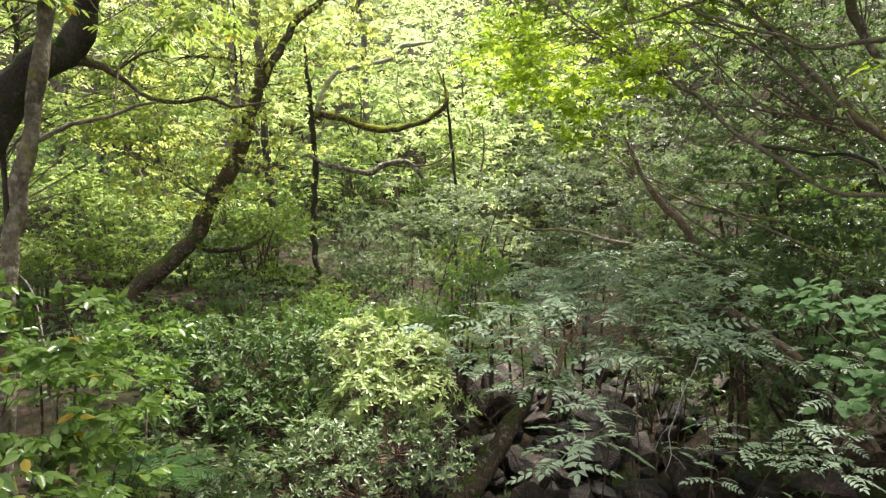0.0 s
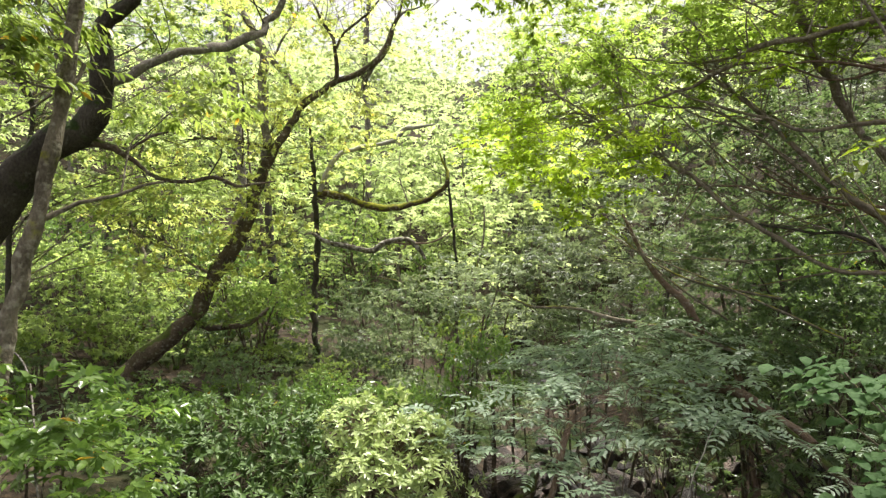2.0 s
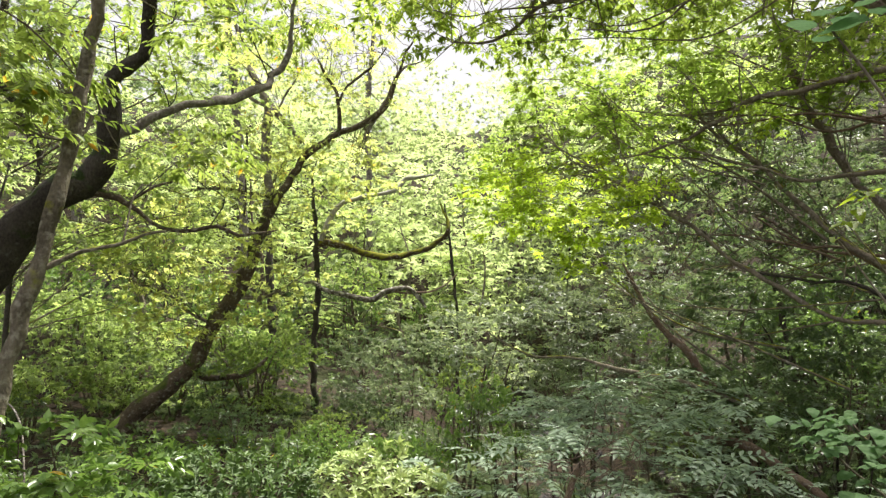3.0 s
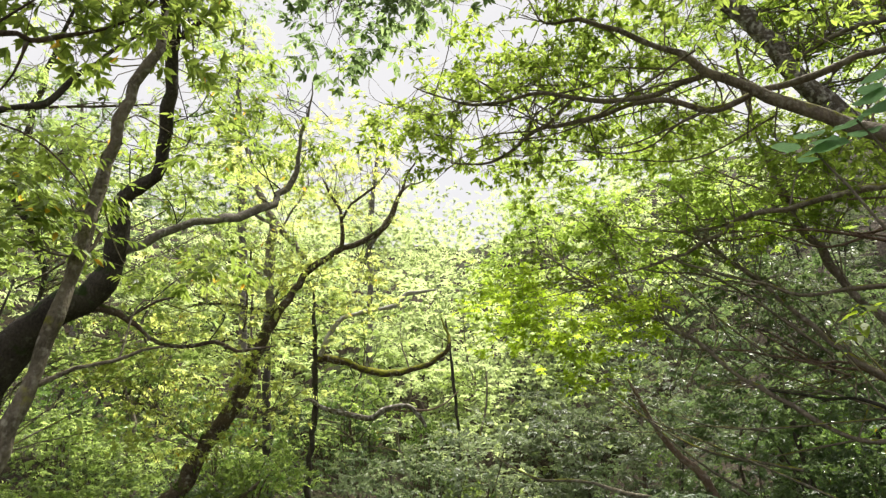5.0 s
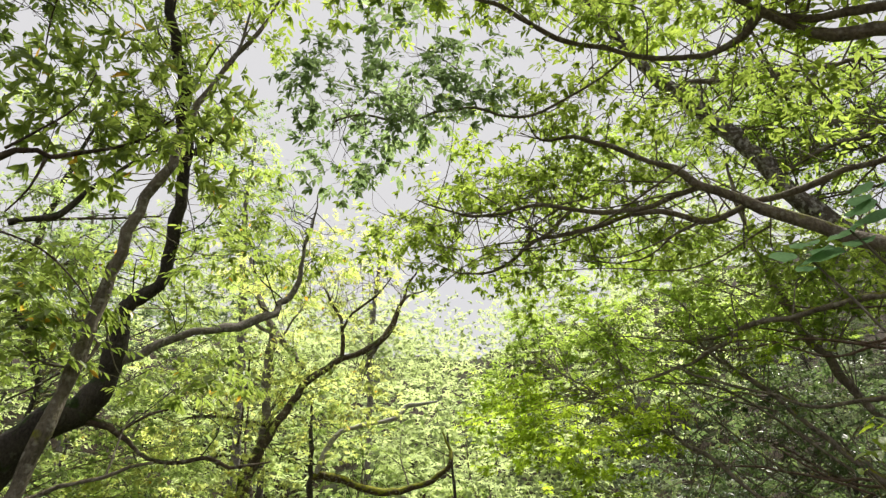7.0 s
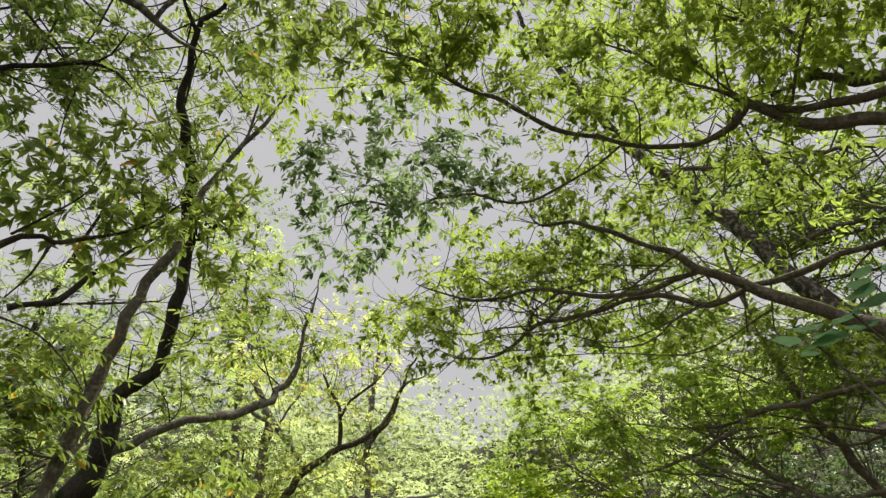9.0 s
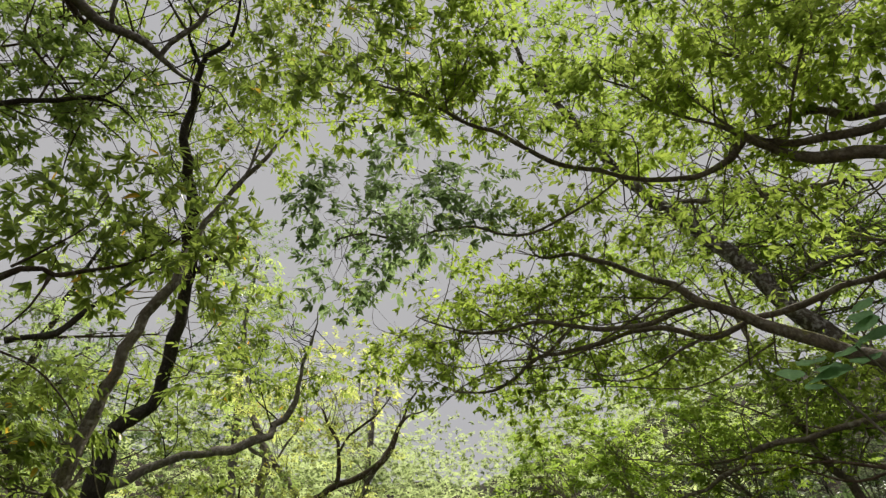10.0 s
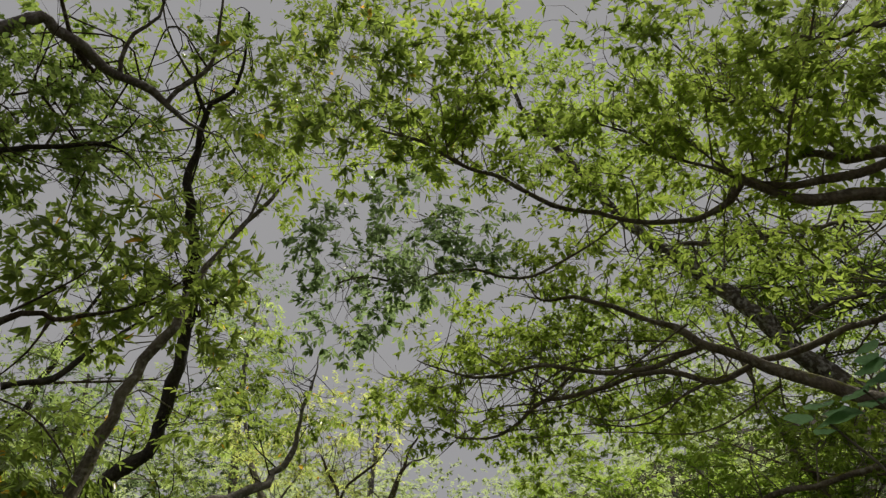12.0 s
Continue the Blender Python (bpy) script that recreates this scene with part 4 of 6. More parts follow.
stem([(3.86, 8.31, 0.8, 0.046), (3.54, 8.47, 1.09, 0.050), (3.36, 8.56, 1.42, 0.050), (3.13, 8.65, 1.67, 0.044), (2.91, 8.72, 2.03, 0.039), (2.72, 8.75, 2.39, 0.029), (2.58, 8.86, 2.76, 0.013)], "dead_tree", "leaning dead trunk with bare brown wood", BARK_DEAD, 10)
stem([(6.02, 10.95, 1.25, 0.044), (5.96, 10.97, 2.15, 0.053), (5.85, 10.95, 3.04, 0.048), (5.76, 10.96, 3.92, 0.031)], "tree_stem", "dark upright tree stem on the slope", BARK_DARK)

# ---- slanting tree on the slope, with long arching limbs ----
T = [(5.8, 6.21, 1.52, 0.120), (5.39, 6.53, 2.37, 0.096), (4.89, 6.77, 3.18, 0.078), (4.67, 6.94, 3.6, 0.070), (4.4, 7.02, 4.26, 0.064), (4.19, 7.02, 4.86, 0.056), (4.02, 7.02, 5.55, 0.044), (3.89, 6.92, 6.26, 0.039), (3.79, 6.74, 6.94, 0.020)]
x, y, z, r = T[0]
T = [(x + 0.6, y, height(x + 0.6, y) - 0.2, r * 1.4)] + T
slope_tree = thing("slanting_tree", base_of(T), "slanting dark tree on the slope with long arching limbs", "tree")
P = [limb(slope_tree, "trunk", T, BARK_LIMB, 12, 0.1, 0.1, thin=0.72)]
P += [limb(slope_tree, "branch", [(5.38, 6.31, 1.92, 0.053), (5.11, 6.54, 1.84, 0.044), (4.83, 6.75, 1.84, 0.038), (4.45, 7, 1.88, 0.035), (4.05, 7.22, 2.17, 0.035), (3.61, 7.42, 2.53, 0.035), (3.31, 7.52, 2.79, 0.032), (3.03, 7.68, 3.14, 0.030), (2.83, 7.72, 3.3, 0.030), (2.32, 7.91, 3.66, 0.024), (1.85, 8.04, 4.02, 0.018), (1.36, 8.22, 4.43, 0.012), (1.1, 8.28, 4.66, 0.006)], BARK_LIMB, 8, thin=0.72)]
P += [limb(slope_tree, "branch", [(5.11, 5.52, 4.32, 0.062), (4.63, 5.89, 4.4, 0.054), (4.27, 6.17, 4.38, 0.048), (3.9, 6.42, 4.34, 0.048), (3.55, 6.62, 4.35, 0.042), (3.3, 6.8, 4.23, 0.037), (2.85, 7.18, 4.03, 0.026), (2.43, 7.47, 3.94, 0.017), (2.1, 7.58, 3.9, 0.009)], BARK_LIMB, 8, thin=0.72)]
P += [limb(slope_tree, "branch", [(3.57, 6.61, 4.35, 0.023), (3.26, 6.9, 4.31, 0.020), (2.89, 7.17, 4.34, 0.017), (2.54, 7.37, 4.45, 0.015), (2.2, 7.55, 4.57, 0.009)], BARK_LIMB, 6, thin=0.72)]
P += [limb(slope_tree, "branch", [(5.04, 6.68, 2.39, 0.059), (4.77, 6.85, 2.56, 0.050), (4.5, 6.99, 2.8, 0.044), (4.16, 7.21, 3.33, 0.039), (3.85, 7.37, 3.8, 0.033), (3.5, 7.53, 4.19, 0.028), (3.1, 7.63, 4.7, 0.016)], BARK_LIMB, 8, thin=0.72)]
P += [limb(slope_tree, "dead_branch", [(5.25, 6.75, 2.49, 0.027), (4.95, 6.96, 2.61, 0.027), (4.6, 7.19, 2.66, 0.024), (4.3, 7.35, 2.83, 0.021), (4.01, 7.57, 3.14, 0.015), (3.82, 7.75, 3.28, 0.009)], BARK_DEAD, 6, thin=0.72)]
P += [limb(slope_tree, "dead_branch", [(4.6, 7.08, 2.56, 0.018), (4.2, 7.29, 2.77, 0.018), (3.55, 7.6, 2.94, 0.015), (2.86, 7.98, 3.04, 0.009)], BARK_DEAD, 6, thin=0.72)]
P += [limb(slope_tree, "dead_branch", [(5.05, 6.8, 2.28, 0.027), (4.59, 7.07, 2.69, 0.024), (4.25, 7.26, 2.78, 0.018), (3.81, 7.44, 3.14, 0.012)], BARK_DEAD, 6, thin=0.72)]
P += [limb(slope_tree, "branch", [(3.67, 7.39, 2.47, 0.018), (3.99, 7.24, 2.39, 0.020), (4.19, 7.13, 2.34, 0.023), (4.6, 6.88, 2.25, 0.029), (5.1, 6.54, 1.93, 0.035)], BARK_DARK, 8, thin=0.72)]
P += [limb(slope_tree, "branch", [(4.59, 5.82, 3.3, 0.043), (4.18, 6.23, 3.34, 0.033), (3.87, 6.54, 3.36, 0.025), (3.57, 6.77, 3.57, 0.022), (3.19, 7.01, 3.77, 0.020), (2.74, 7.33, 4.06, 0.012)], BARK_LIMB, 8, thin=0.72)]
P += [limb(slope_tree, "branch", [(2.48, 7.88, 3.61, 0.015), (2.06, 8.04, 3.84, 0.015), (1.65, 8.15, 4.15, 0.012), (1.28, 8.15, 4.65, 0.009)], BARK_LIMB, 6, thin=0.72)]
P += [limb(slope_tree, "branch", [(2.86, 7.7, 3.34, 0.015), (2.48, 7.94, 3.78, 0.012), (2.33, 8.02, 4.36, 0.012), (2.24, 8.05, 4.95, 0.010)], BARK_LIMB, 6, thin=0.72)]
crown(slope_tree, [(1.78, 8.52, 5.15, 0.77, 0.76, 0.5, 0.6), (2.8, 8.19, 5.28, 1.03, 0.76, 0.5, 0.75), (4.07, 7.4, 5.25, 1.18, 0.77, 0.56, 0.9), (4.89, 6.72, 5.06, 0.91, 0.76, 0.55, 1), (3.42, 7.6, 4.44, 0.97, 0.75, 0.42, 0.7), (2.82, 8.03, 4.52, 0.82, 0.67, 0.46, 0.7), (1.29, 8.78, 4.71, 0.52, 0.58, 0.46, 0.8), (4.4, 7.04, 4.53, 0.89, 0.66, 0.4, 0.8), (1.01, 9.52, 4.49, 0.55, 0.57, 0.41, 0.8), (2.14, 8.38, 4.74, 0.67, 0.57, 0.39, 0.8)],
      SPRAY, BARK_LIMB, 0.082, 0.42, 2.5, P, per=8, star=0.3, droop=0.3)
# same tree, darker leaf: shade of the lower crown is put into the colour
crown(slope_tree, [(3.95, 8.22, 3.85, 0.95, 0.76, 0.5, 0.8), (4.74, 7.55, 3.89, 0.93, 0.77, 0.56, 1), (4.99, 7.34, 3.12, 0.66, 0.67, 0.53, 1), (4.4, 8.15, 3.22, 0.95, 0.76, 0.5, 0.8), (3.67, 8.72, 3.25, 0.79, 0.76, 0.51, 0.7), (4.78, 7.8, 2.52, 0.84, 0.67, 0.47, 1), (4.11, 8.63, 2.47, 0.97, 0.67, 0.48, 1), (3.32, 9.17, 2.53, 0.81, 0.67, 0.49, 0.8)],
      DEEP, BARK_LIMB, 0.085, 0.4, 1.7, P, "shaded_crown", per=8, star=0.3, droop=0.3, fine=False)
# same tree, brighter leaf: sunlight on this side is put into the colour
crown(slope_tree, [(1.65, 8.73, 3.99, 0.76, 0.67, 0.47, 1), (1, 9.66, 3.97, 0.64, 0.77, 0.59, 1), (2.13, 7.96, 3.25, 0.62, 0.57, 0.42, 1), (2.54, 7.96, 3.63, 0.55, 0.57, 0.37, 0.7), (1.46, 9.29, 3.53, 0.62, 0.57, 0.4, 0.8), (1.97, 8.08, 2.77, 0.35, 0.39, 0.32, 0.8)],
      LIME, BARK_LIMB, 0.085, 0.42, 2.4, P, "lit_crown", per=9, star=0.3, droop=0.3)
SLOPE_LIMBS = P


def arching(tree, n, starts, ends, seed, mat, thick=0.018):
    """Thin bare boughs that spring from one stretch of the tree and arch across to another."""
    r = np.random.default_rng(seed)
    (a0, a1), (b0, b1) = np.array(starts)[:, :3], np.array(ends)[:, :3]
    for _ in range(n):
        a = a0 + (a1 - a0) * r.random() + r.normal(0, 0.25, 3)
        b = b0 + (b1 - b0) * r.random() + r.normal(0, 0.35, 3)
        d = np.linalg.norm(b - a)
        m1 = a * 0.66 + b * 0.34 + r.normal(0, 0.05 * d, 3) - [0, 0, 0.05 * d]
        m2 = a * 0.3 + b * 0.7 + r.normal(0, 0.05 * d, 3)
        t = thick * r.uniform(0.45, 1.1)
        p = spline([(*a, t), (*m1, t * 0.75), (*m2, t * 0.5), (*b, 0.003)], 0.12)
        bough = put("branch", mesh_of("branch", *tube(p, 5, 0.08), mat, True), tree)
        for k in range(2):
            s0 = p[int(len(p) * r.uniform(0.3, 0.8))]
            e = s0[:3] + (b - a) / d * r.uniform(0.4, 1.0) + r.normal(0, 0.3, 3)
            twig_on(bough, [(*s0[:3], t * 0.3), (*((s0[:3] + e) / 2 + r.normal(0, 0.1, 3)), t * 0.22), (*e, 0.002)], mat)


arching(slope_tree, 9, [(4.98, 6.98, 2.31, 0.003), (3.95, 7.23, 3.24, 0.003)], [(2.62, 7.75, 4.83, 0.003), (1.15, 8.44, 4.5, 0.003)], 51, BARK_LIMB)
arching(slope_tree, 6, [(4.48, 6.86, 1.94, 0.003), (3.67, 7.77, 1.35, 0.003)], [(1.89, 8.16, 3.55, 0.003), (1.42, 8.88, 2.04, 0.003)], 52, BARK_GREY)
arching(slope_tree, 5, [(4.91, 5.81, 4.08, 0.003), (4.98, 6.51, 3.44, 0.003)], [(2.69, 7.22, 5.41, 0.003), (2.95, 7.98, 3.86, 0.003)], 53, BARK_DEAD)

# ---- big tree on the slope: mottled trunk, and the limb that reaches over the ravine ----
T = [(6.9, 5.94, 2.94, 0.169), (6.1, 6.41, 4.13, 0.149), (5.31, 6.59, 5.21, 0.133), (4.86, 6.64, 5.72, 0.126), (4.52, 6.62, 6.11, 0.120), (4.2, 6.54, 6.52, 0.113), (3.82, 6.44, 6.95, 0.101), (3.42, 6.4, 7.41, 0.092), (3.04, 6.31, 7.72, 0.085), (2.55, 6.17, 8.22, 0.073), (2.02, 5.84, 8.81, 0.057), (1.58, 5.54, 9.28, 0.044), (1.13, 5.21, 9.82, 0.028), (0.8, 4.82, 10.33, 0.014)]
x, y, z, r = T[0]
T = [(x + 0.8, y - 0.2, height(x + 0.8, y - 0.2) - 0.2, r * 1.4)] + T
big_tree = thing("mottled_tree", base_of(T), "big slanting tree with mottled grey bark on the slope", "tree")
P = [limb(big_tree, "trunk", T, BARK_PATCHY, 14, 0.1, 0.08)]
P += [limb(big_tree, "branch", [(5.53, 5.23, 6.4, 0.019), (5.01, 5.74, 6.38, 0.029), (4.71, 6.08, 6.46, 0.026), (4.38, 6.51, 6.4, 0.019)], BARK_GREY, 6)]
P += [limb(big_tree, "branch", [(5.33, 4.51, 6.62, 0.030), (5.08, 4.92, 6.84, 0.028), (4.78, 5.28, 7.1, 0.025), (4.46, 5.64, 7.34, 0.026), (3.87, 5.92, 7.49, 0.023), (3.18, 6.25, 7.71, 0.029)], BARK_GREY, 6)]
crown(big_tree, [(1.9, 5.88, 9.72, 0.93, 0.64, 0.63, 0.6), (3.22, 6.16, 9.33, 1.05, 0.64, 0.64, 0.7), (5.09, 6.55, 8.04, 1.44, 0.64, 0.64, 0.9), (4.39, 7.43, 7.58, 1.25, 0.64, 0.64, 0.7), (5.68, 6.79, 7.25, 1.06, 0.69, 0.69, 0.8), (1.38, 5.05, 9.88, 0.81, 0.75, 0.74, 0.5), (2.94, 5.04, 9.22, 0.79, 0.74, 0.73, 0.5), (3.78, 7.29, 7.99, 1.14, 0.76, 0.53, 0.8), (5.23, 6.59, 7.37, 1.03, 0.76, 0.53, 1), (5.07, 6.99, 7.03, 0.93, 0.75, 0.46, 0.8), (5.37, 7, 6.31, 0.73, 0.66, 0.43, 0.8), (3.84, 7.5, 7.34, 0.84, 0.75, 0.46, 0.7)],
      SPRAY, BARK_GREY, 0.085, 0.42, 1.8, P, per=8, fine=False)

BIG_P = list(P)

# ---- near tree that reaches over the ravine ----
T = [(4.41, 3.28, 2.66, 0.138), (4.06, 3.66, 3.24, 0.104), (3.7, 3.96, 3.67, 0.086), (3.4, 4.19, 3.99, 0.075), (3.17, 4.36, 4.23, 0.070), (2.89, 4.44, 4.42, 0.066), (2.62, 4.49, 4.59, 0.061), (2.3, 4.53, 4.79, 0.051), (2.09, 4.55, 5, 0.038), (1.85, 4.6, 5.16, 0.034), (1.53, 4.68, 5.37, 0.031), (1.25, 4.76, 5.54, 0.024), (0.95, 4.88, 5.63, 0.014), (0.79, 4.85, 5.86, 0.007)]
x, y, z, r = T[0]
T = [(x + 0.5, y - 0.2, height(x + 0.5, y - 0.2) - 0.2, r * 1.5), (x + 0.35, y - 0.1, z * 0.6, r * 1.2)] + T
reaching_tree = thing("reaching_tree", base_of(T), "near tree with long brown limbs reaching over the ravine", "tree")
P = [limb(reaching_tree, "trunk", T, BARK_LIMB, 14, 0.06, 0.08, thin=0.8)]
P += [limb(reaching_tree, "branch", [(3.68, 3.18, 4.38, 0.047), (3.28, 3.79, 4.51, 0.039), (3.08, 4.07, 4.55, 0.037), (2.92, 4.27, 4.55, 0.036), (2.74, 4.53, 4.64, 0.034), (2.51, 4.68, 4.6, 0.034), (2.31, 4.82, 4.64, 0.033), (2.06, 4.91, 4.77, 0.031), (1.77, 5, 4.81, 0.028), (1.5, 5.21, 4.8, 0.029), (1.18, 5.32, 4.76, 0.027), (0.92, 5.43, 4.77, 0.027), (0.65, 5.61, 4.61, 0.023), (0.36, 5.73, 4.54, 0.018), (0.07, 5.78, 4.58, 0.009)], BARK_LIMB, 10, 0.06, thin=0.8)]
P += [limb(reaching_tree, "branch", [(2.28, 4.55, 4.78, 0.032), (2.07, 4.66, 4.76, 0.030), (1.77, 4.84, 4.76, 0.030), (1.5, 4.96, 4.81, 0.028), (1.25, 5.04, 4.89, 0.024), (0.89, 5.12, 4.99, 0.020), (0.52, 5.28, 4.99, 0.018), (0.24, 5.39, 5.04, 0.016), (-0.17, 5.42, 5.19, 0.011), (-0.34, 5.42, 5.27, 0.007)], BARK_LIMB, 8, 0.06, thin=0.8)]
P += [limb(reaching_tree, "branch", [(1.23, 5.05, 4.89, 0.020), (1.11, 5.18, 4.83, 0.020), (1.01, 5.35, 4.77, 0.018), (0.88, 5.34, 4.83, 0.011), (0.64, 5.34, 4.97, 0.009), (0.41, 5.39, 5.03, 0.007)], BARK_LIMB, 8, 0.06, thin=0.8)]
P += [limb(reaching_tree, "branch", [(0.91, 5.39, 4.73, 0.011), (0.53, 5.53, 4.78, 0.009), (0.19, 5.66, 4.79, 0.007), (-0.11, 5.63, 4.84, 0.005)], BARK_LIMB, 6, thin=0.8)]
P += [limb(reaching_tree, "branch", [(2.46, 4.7, 4.6, 0.013), (2.16, 4.99, 4.59, 0.013), (1.96, 5.24, 4.49, 0.011), (1.69, 5.44, 4.51, 0.009), (1.28, 5.61, 4.63, 0.007)], BARK_LIMB, 6, thin=0.8)]
crown(reaching_tree, [(-0.42, 5.82, 4.89, 0.43, 0.38, 0.25, 0.9), (0.19, 5.8, 5.14, 0.5, 0.38, 0.28, 0.9), (0.37, 5.93, 4.7, 0.49, 0.29, 0.2, 0.8), (0.97, 5.43, 5.58, 0.56, 0.39, 0.33, 0.9), (1.62, 5.43, 5.54, 0.57, 0.39, 0.36, 1), (2.13, 5.33, 5.61, 0.38, 0.38, 0.23, 0.5), (0.08, 5.91, 6.05, 0.41, 0.38, 0.29, 0.7), (0.59, 5.88, 5.72, 0.4, 0.38, 0.29, 0.7), (0.01, 5.89, 5.39, 0.32, 0.28, 0.19, 0.7), (1.85, 5.66, 4.89, 0.68, 0.38, 0.25, 0.7), (2.7, 5.6, 4.82, 0.64, 0.38, 0.26, 0.6), (3.37, 4.39, 5.19, 0.48, 0.38, 0.27, 0.4), (3.6, 5.26, 4.5, 0.64, 0.38, 0.28, 0.6), (-0.54, 5.59, 5.44, 0.37, 0.38, 0.23, 0.6), (0.63, 4.94, 5.93, 0.54, 0.38, 0.27, 0.8), (1.43, 4.7, 5.86, 0.54, 0.38, 0.27, 0.7), (1.32, 6.08, 4.81, 0.64, 0.38, 0.21, 0.7), (1.63, 5.86, 5.27, 0.45, 0.28, 0.17, 0.8), (1.3, 5.67, 5.49, 0.45, 0.29, 0.21, 0.7), (1.08, 6.59, 4.78, 0.41, 0.28, 0.17, 0.5)],
      CANOPY, BARK_LIMB, 0.086, 0.4, 2.7, P, loose=280, per=7, star=0.5, droop=0.5, clumps=0.85)

# ---- upper limbs of the same stand, overhead ----
T = [(3.87, 2.09, 3.52, 0.095), (3.54, 2.15, 4.02, 0.071), (3.21, 2.39, 4.42, 0.059), (2.88, 2.65, 4.71, 0.049), (2.65, 2.79, 4.79, 0.048), (2.42, 2.87, 4.9, 0.042), (2.25, 2.88, 5.01, 0.039), (2.13, 2.89, 5.08, 0.033), (2.07, 3.01, 5.02, 0.026), (1.93, 3.18, 5.02, 0.023), (1.78, 3.28, 5.07, 0.022), (1.52, 3.38, 5.18, 0.020), (1.24, 3.43, 5.31, 0.018), (0.98, 3.46, 5.43, 0.019), (0.67, 3.43, 5.58, 0.017), (0.43, 3.37, 5.74, 0.017), (0.19, 3.35, 5.83, 0.015), (-0.03, 3.26, 5.91, 0.015), (-0.2, 3.2, 6.01, 0.013), (-0.44, 3.16, 6.08, 0.012), (-0.75, 3.12, 6.19, 0.006)]
x, y, z, r = T[0]
T = [(x + 0.5, y, height(x + 0.5, y) - 0.2, r * 1.5), (x + 0.35, y, z * 0.55, r * 1.2)] + T
overhead_tree = thing("overhanging_tree", base_of(T), "tree with dark limbs spreading overhead", "tree")
P = [limb(overhead_tree, "trunk", T, BARK_LIMB, 12, 0.06, 0.08)]
P += [limb(overhead_tree, "branch", [(3.09, 2.16, 4.73, 0.038), (2.87, 2.53, 4.81, 0.032), (2.7, 2.67, 4.85, 0.030), (2.48, 2.79, 4.93, 0.026), (2.23, 2.88, 5.03, 0.025)], BARK_LIMB, 10, 0.06)]
P += [limb(overhead_tree, "branch", [(3.29, 2.4, 4.83, 0.044), (2.98, 2.58, 4.99, 0.037), (2.8, 2.67, 5.07, 0.033), (2.63, 2.72, 5.17, 0.026), (2.51, 2.79, 5.2, 0.018), (2.31, 2.86, 5.14, 0.014)], BARK_LIMB, 8, 0.06)]
P += [limb(overhead_tree, "branch", [(2.79, 2.66, 5.09, 0.018), (2.59, 2.58, 5.3, 0.015), (2.42, 2.54, 5.44, 0.013), (2.29, 2.53, 5.53, 0.011), (2.11, 2.56, 5.6, 0.009), (1.93, 2.53, 5.72, 0.005)], BARK_LIMB, 6)]
P += [limb(overhead_tree, "branch", [(2.13, 2.89, 5.08, 0.014), (1.96, 2.87, 5.19, 0.012), (1.68, 2.9, 5.38, 0.011), (1.43, 2.83, 5.6, 0.009), (1.22, 2.8, 5.68, 0.007), (1.11, 2.71, 5.78, 0.005)], BARK_GREY, 6)]
P += [limb(overhead_tree, "branch", [(2.38, 2.8, 4.99, 0.012), (2.34, 2.51, 5.1, 0.010), (2.36, 2.22, 5.27, 0.010), (2.37, 2.02, 5.38, 0.009), (2.37, 1.75, 5.51, 0.007), (2.35, 1.57, 5.6, 0.005)], BARK_LIMB, 6)]
P += [limb(overhead_tree, "branch", [(2.37, 2.02, 5.38, 0.007), (2.45, 1.89, 5.4, 0.007), (2.53, 1.72, 5.43, 0.005)], BARK_LIMB, 6)]
P += [limb(overhead_tree, "branch", [(1.39, 3.46, 5.23, 0.011), (1.26, 3.64, 5.24, 0.009), (1.08, 3.91, 5.32, 0.012), (0.76, 4.21, 5.36, 0.014), (0.57, 4.31, 5.44, 0.014), (0.28, 4.36, 5.56, 0.015), (-0.01, 4.46, 5.61, 0.013), (-0.29, 4.57, 5.63, 0.013), (-0.57, 4.57, 5.6, 0.011), (-0.81, 4.5, 5.64, 0.009), (-1.08, 4.59, 5.63, 0.007)], BARK_LIMB, 6)]
P += [limb(overhead_tree, "branch", [(0.28, 4.36, 5.57, 0.010), (0.15, 4.18, 5.76, 0.008), (-0.01, 4.07, 5.87, 0.006), (-0.28, 3.98, 5.95, 0.004)], BARK_LIMB, 6)]
P += [limb(overhead_tree, "branch", [(-0.03, 3.26, 5.91, 0.010), (0.12, 3.04, 6.06, 0.008), (0.24, 2.76, 6.23, 0.008), (0.29, 2.65, 6.3, 0.006)], BARK_LIMB, 6)]
P += [limb(overhead_tree, "branch", [(2.95, 1.64, 5.01, 0.030), (2.67, 1.76, 5.18, 0.024), (2.46, 1.89, 5.26, 0.015), (2.24, 1.92, 5.39, 0.008)], BARK_LIMB, 6)]
crown(overhead_tree, [(-0.14, 2.76, 6.24, 0.44, 0.43, 0.43, 0.7), (0.29, 2.57, 6.34, 0.35, 0.4, 0.39, 0.8), (0.44, 3.04, 6.04, 0.44, 0.4, 0.39, 0.8), (1.29, 2.45, 6.01, 0.43, 0.43, 0.42, 0.9), (1.84, 2.35, 5.74, 0.47, 0.44, 0.44, 0.9), (2.36, 2.18, 5.43, 0.46, 0.44, 0.44, 0.9), (2.56, 1.89, 5.32, 0.36, 0.42, 0.42, 1), (1.98, 2.76, 5.53, 0.48, 0.39, 0.39, 0.7), (2.59, 2.47, 5.23, 0.47, 0.39, 0.39, 0.7), (1.31, 2.92, 5.7, 0.38, 0.39, 0.39, 0.6), (0.9, 3.25, 5.69, 0.39, 0.38, 0.38, 0.7)],
      CANOPY, BARK_LIMB, 0.084, 0.42, 2.6, P, loose=280, per=7, star=0.5, droop=0.5, clumps=0.85)
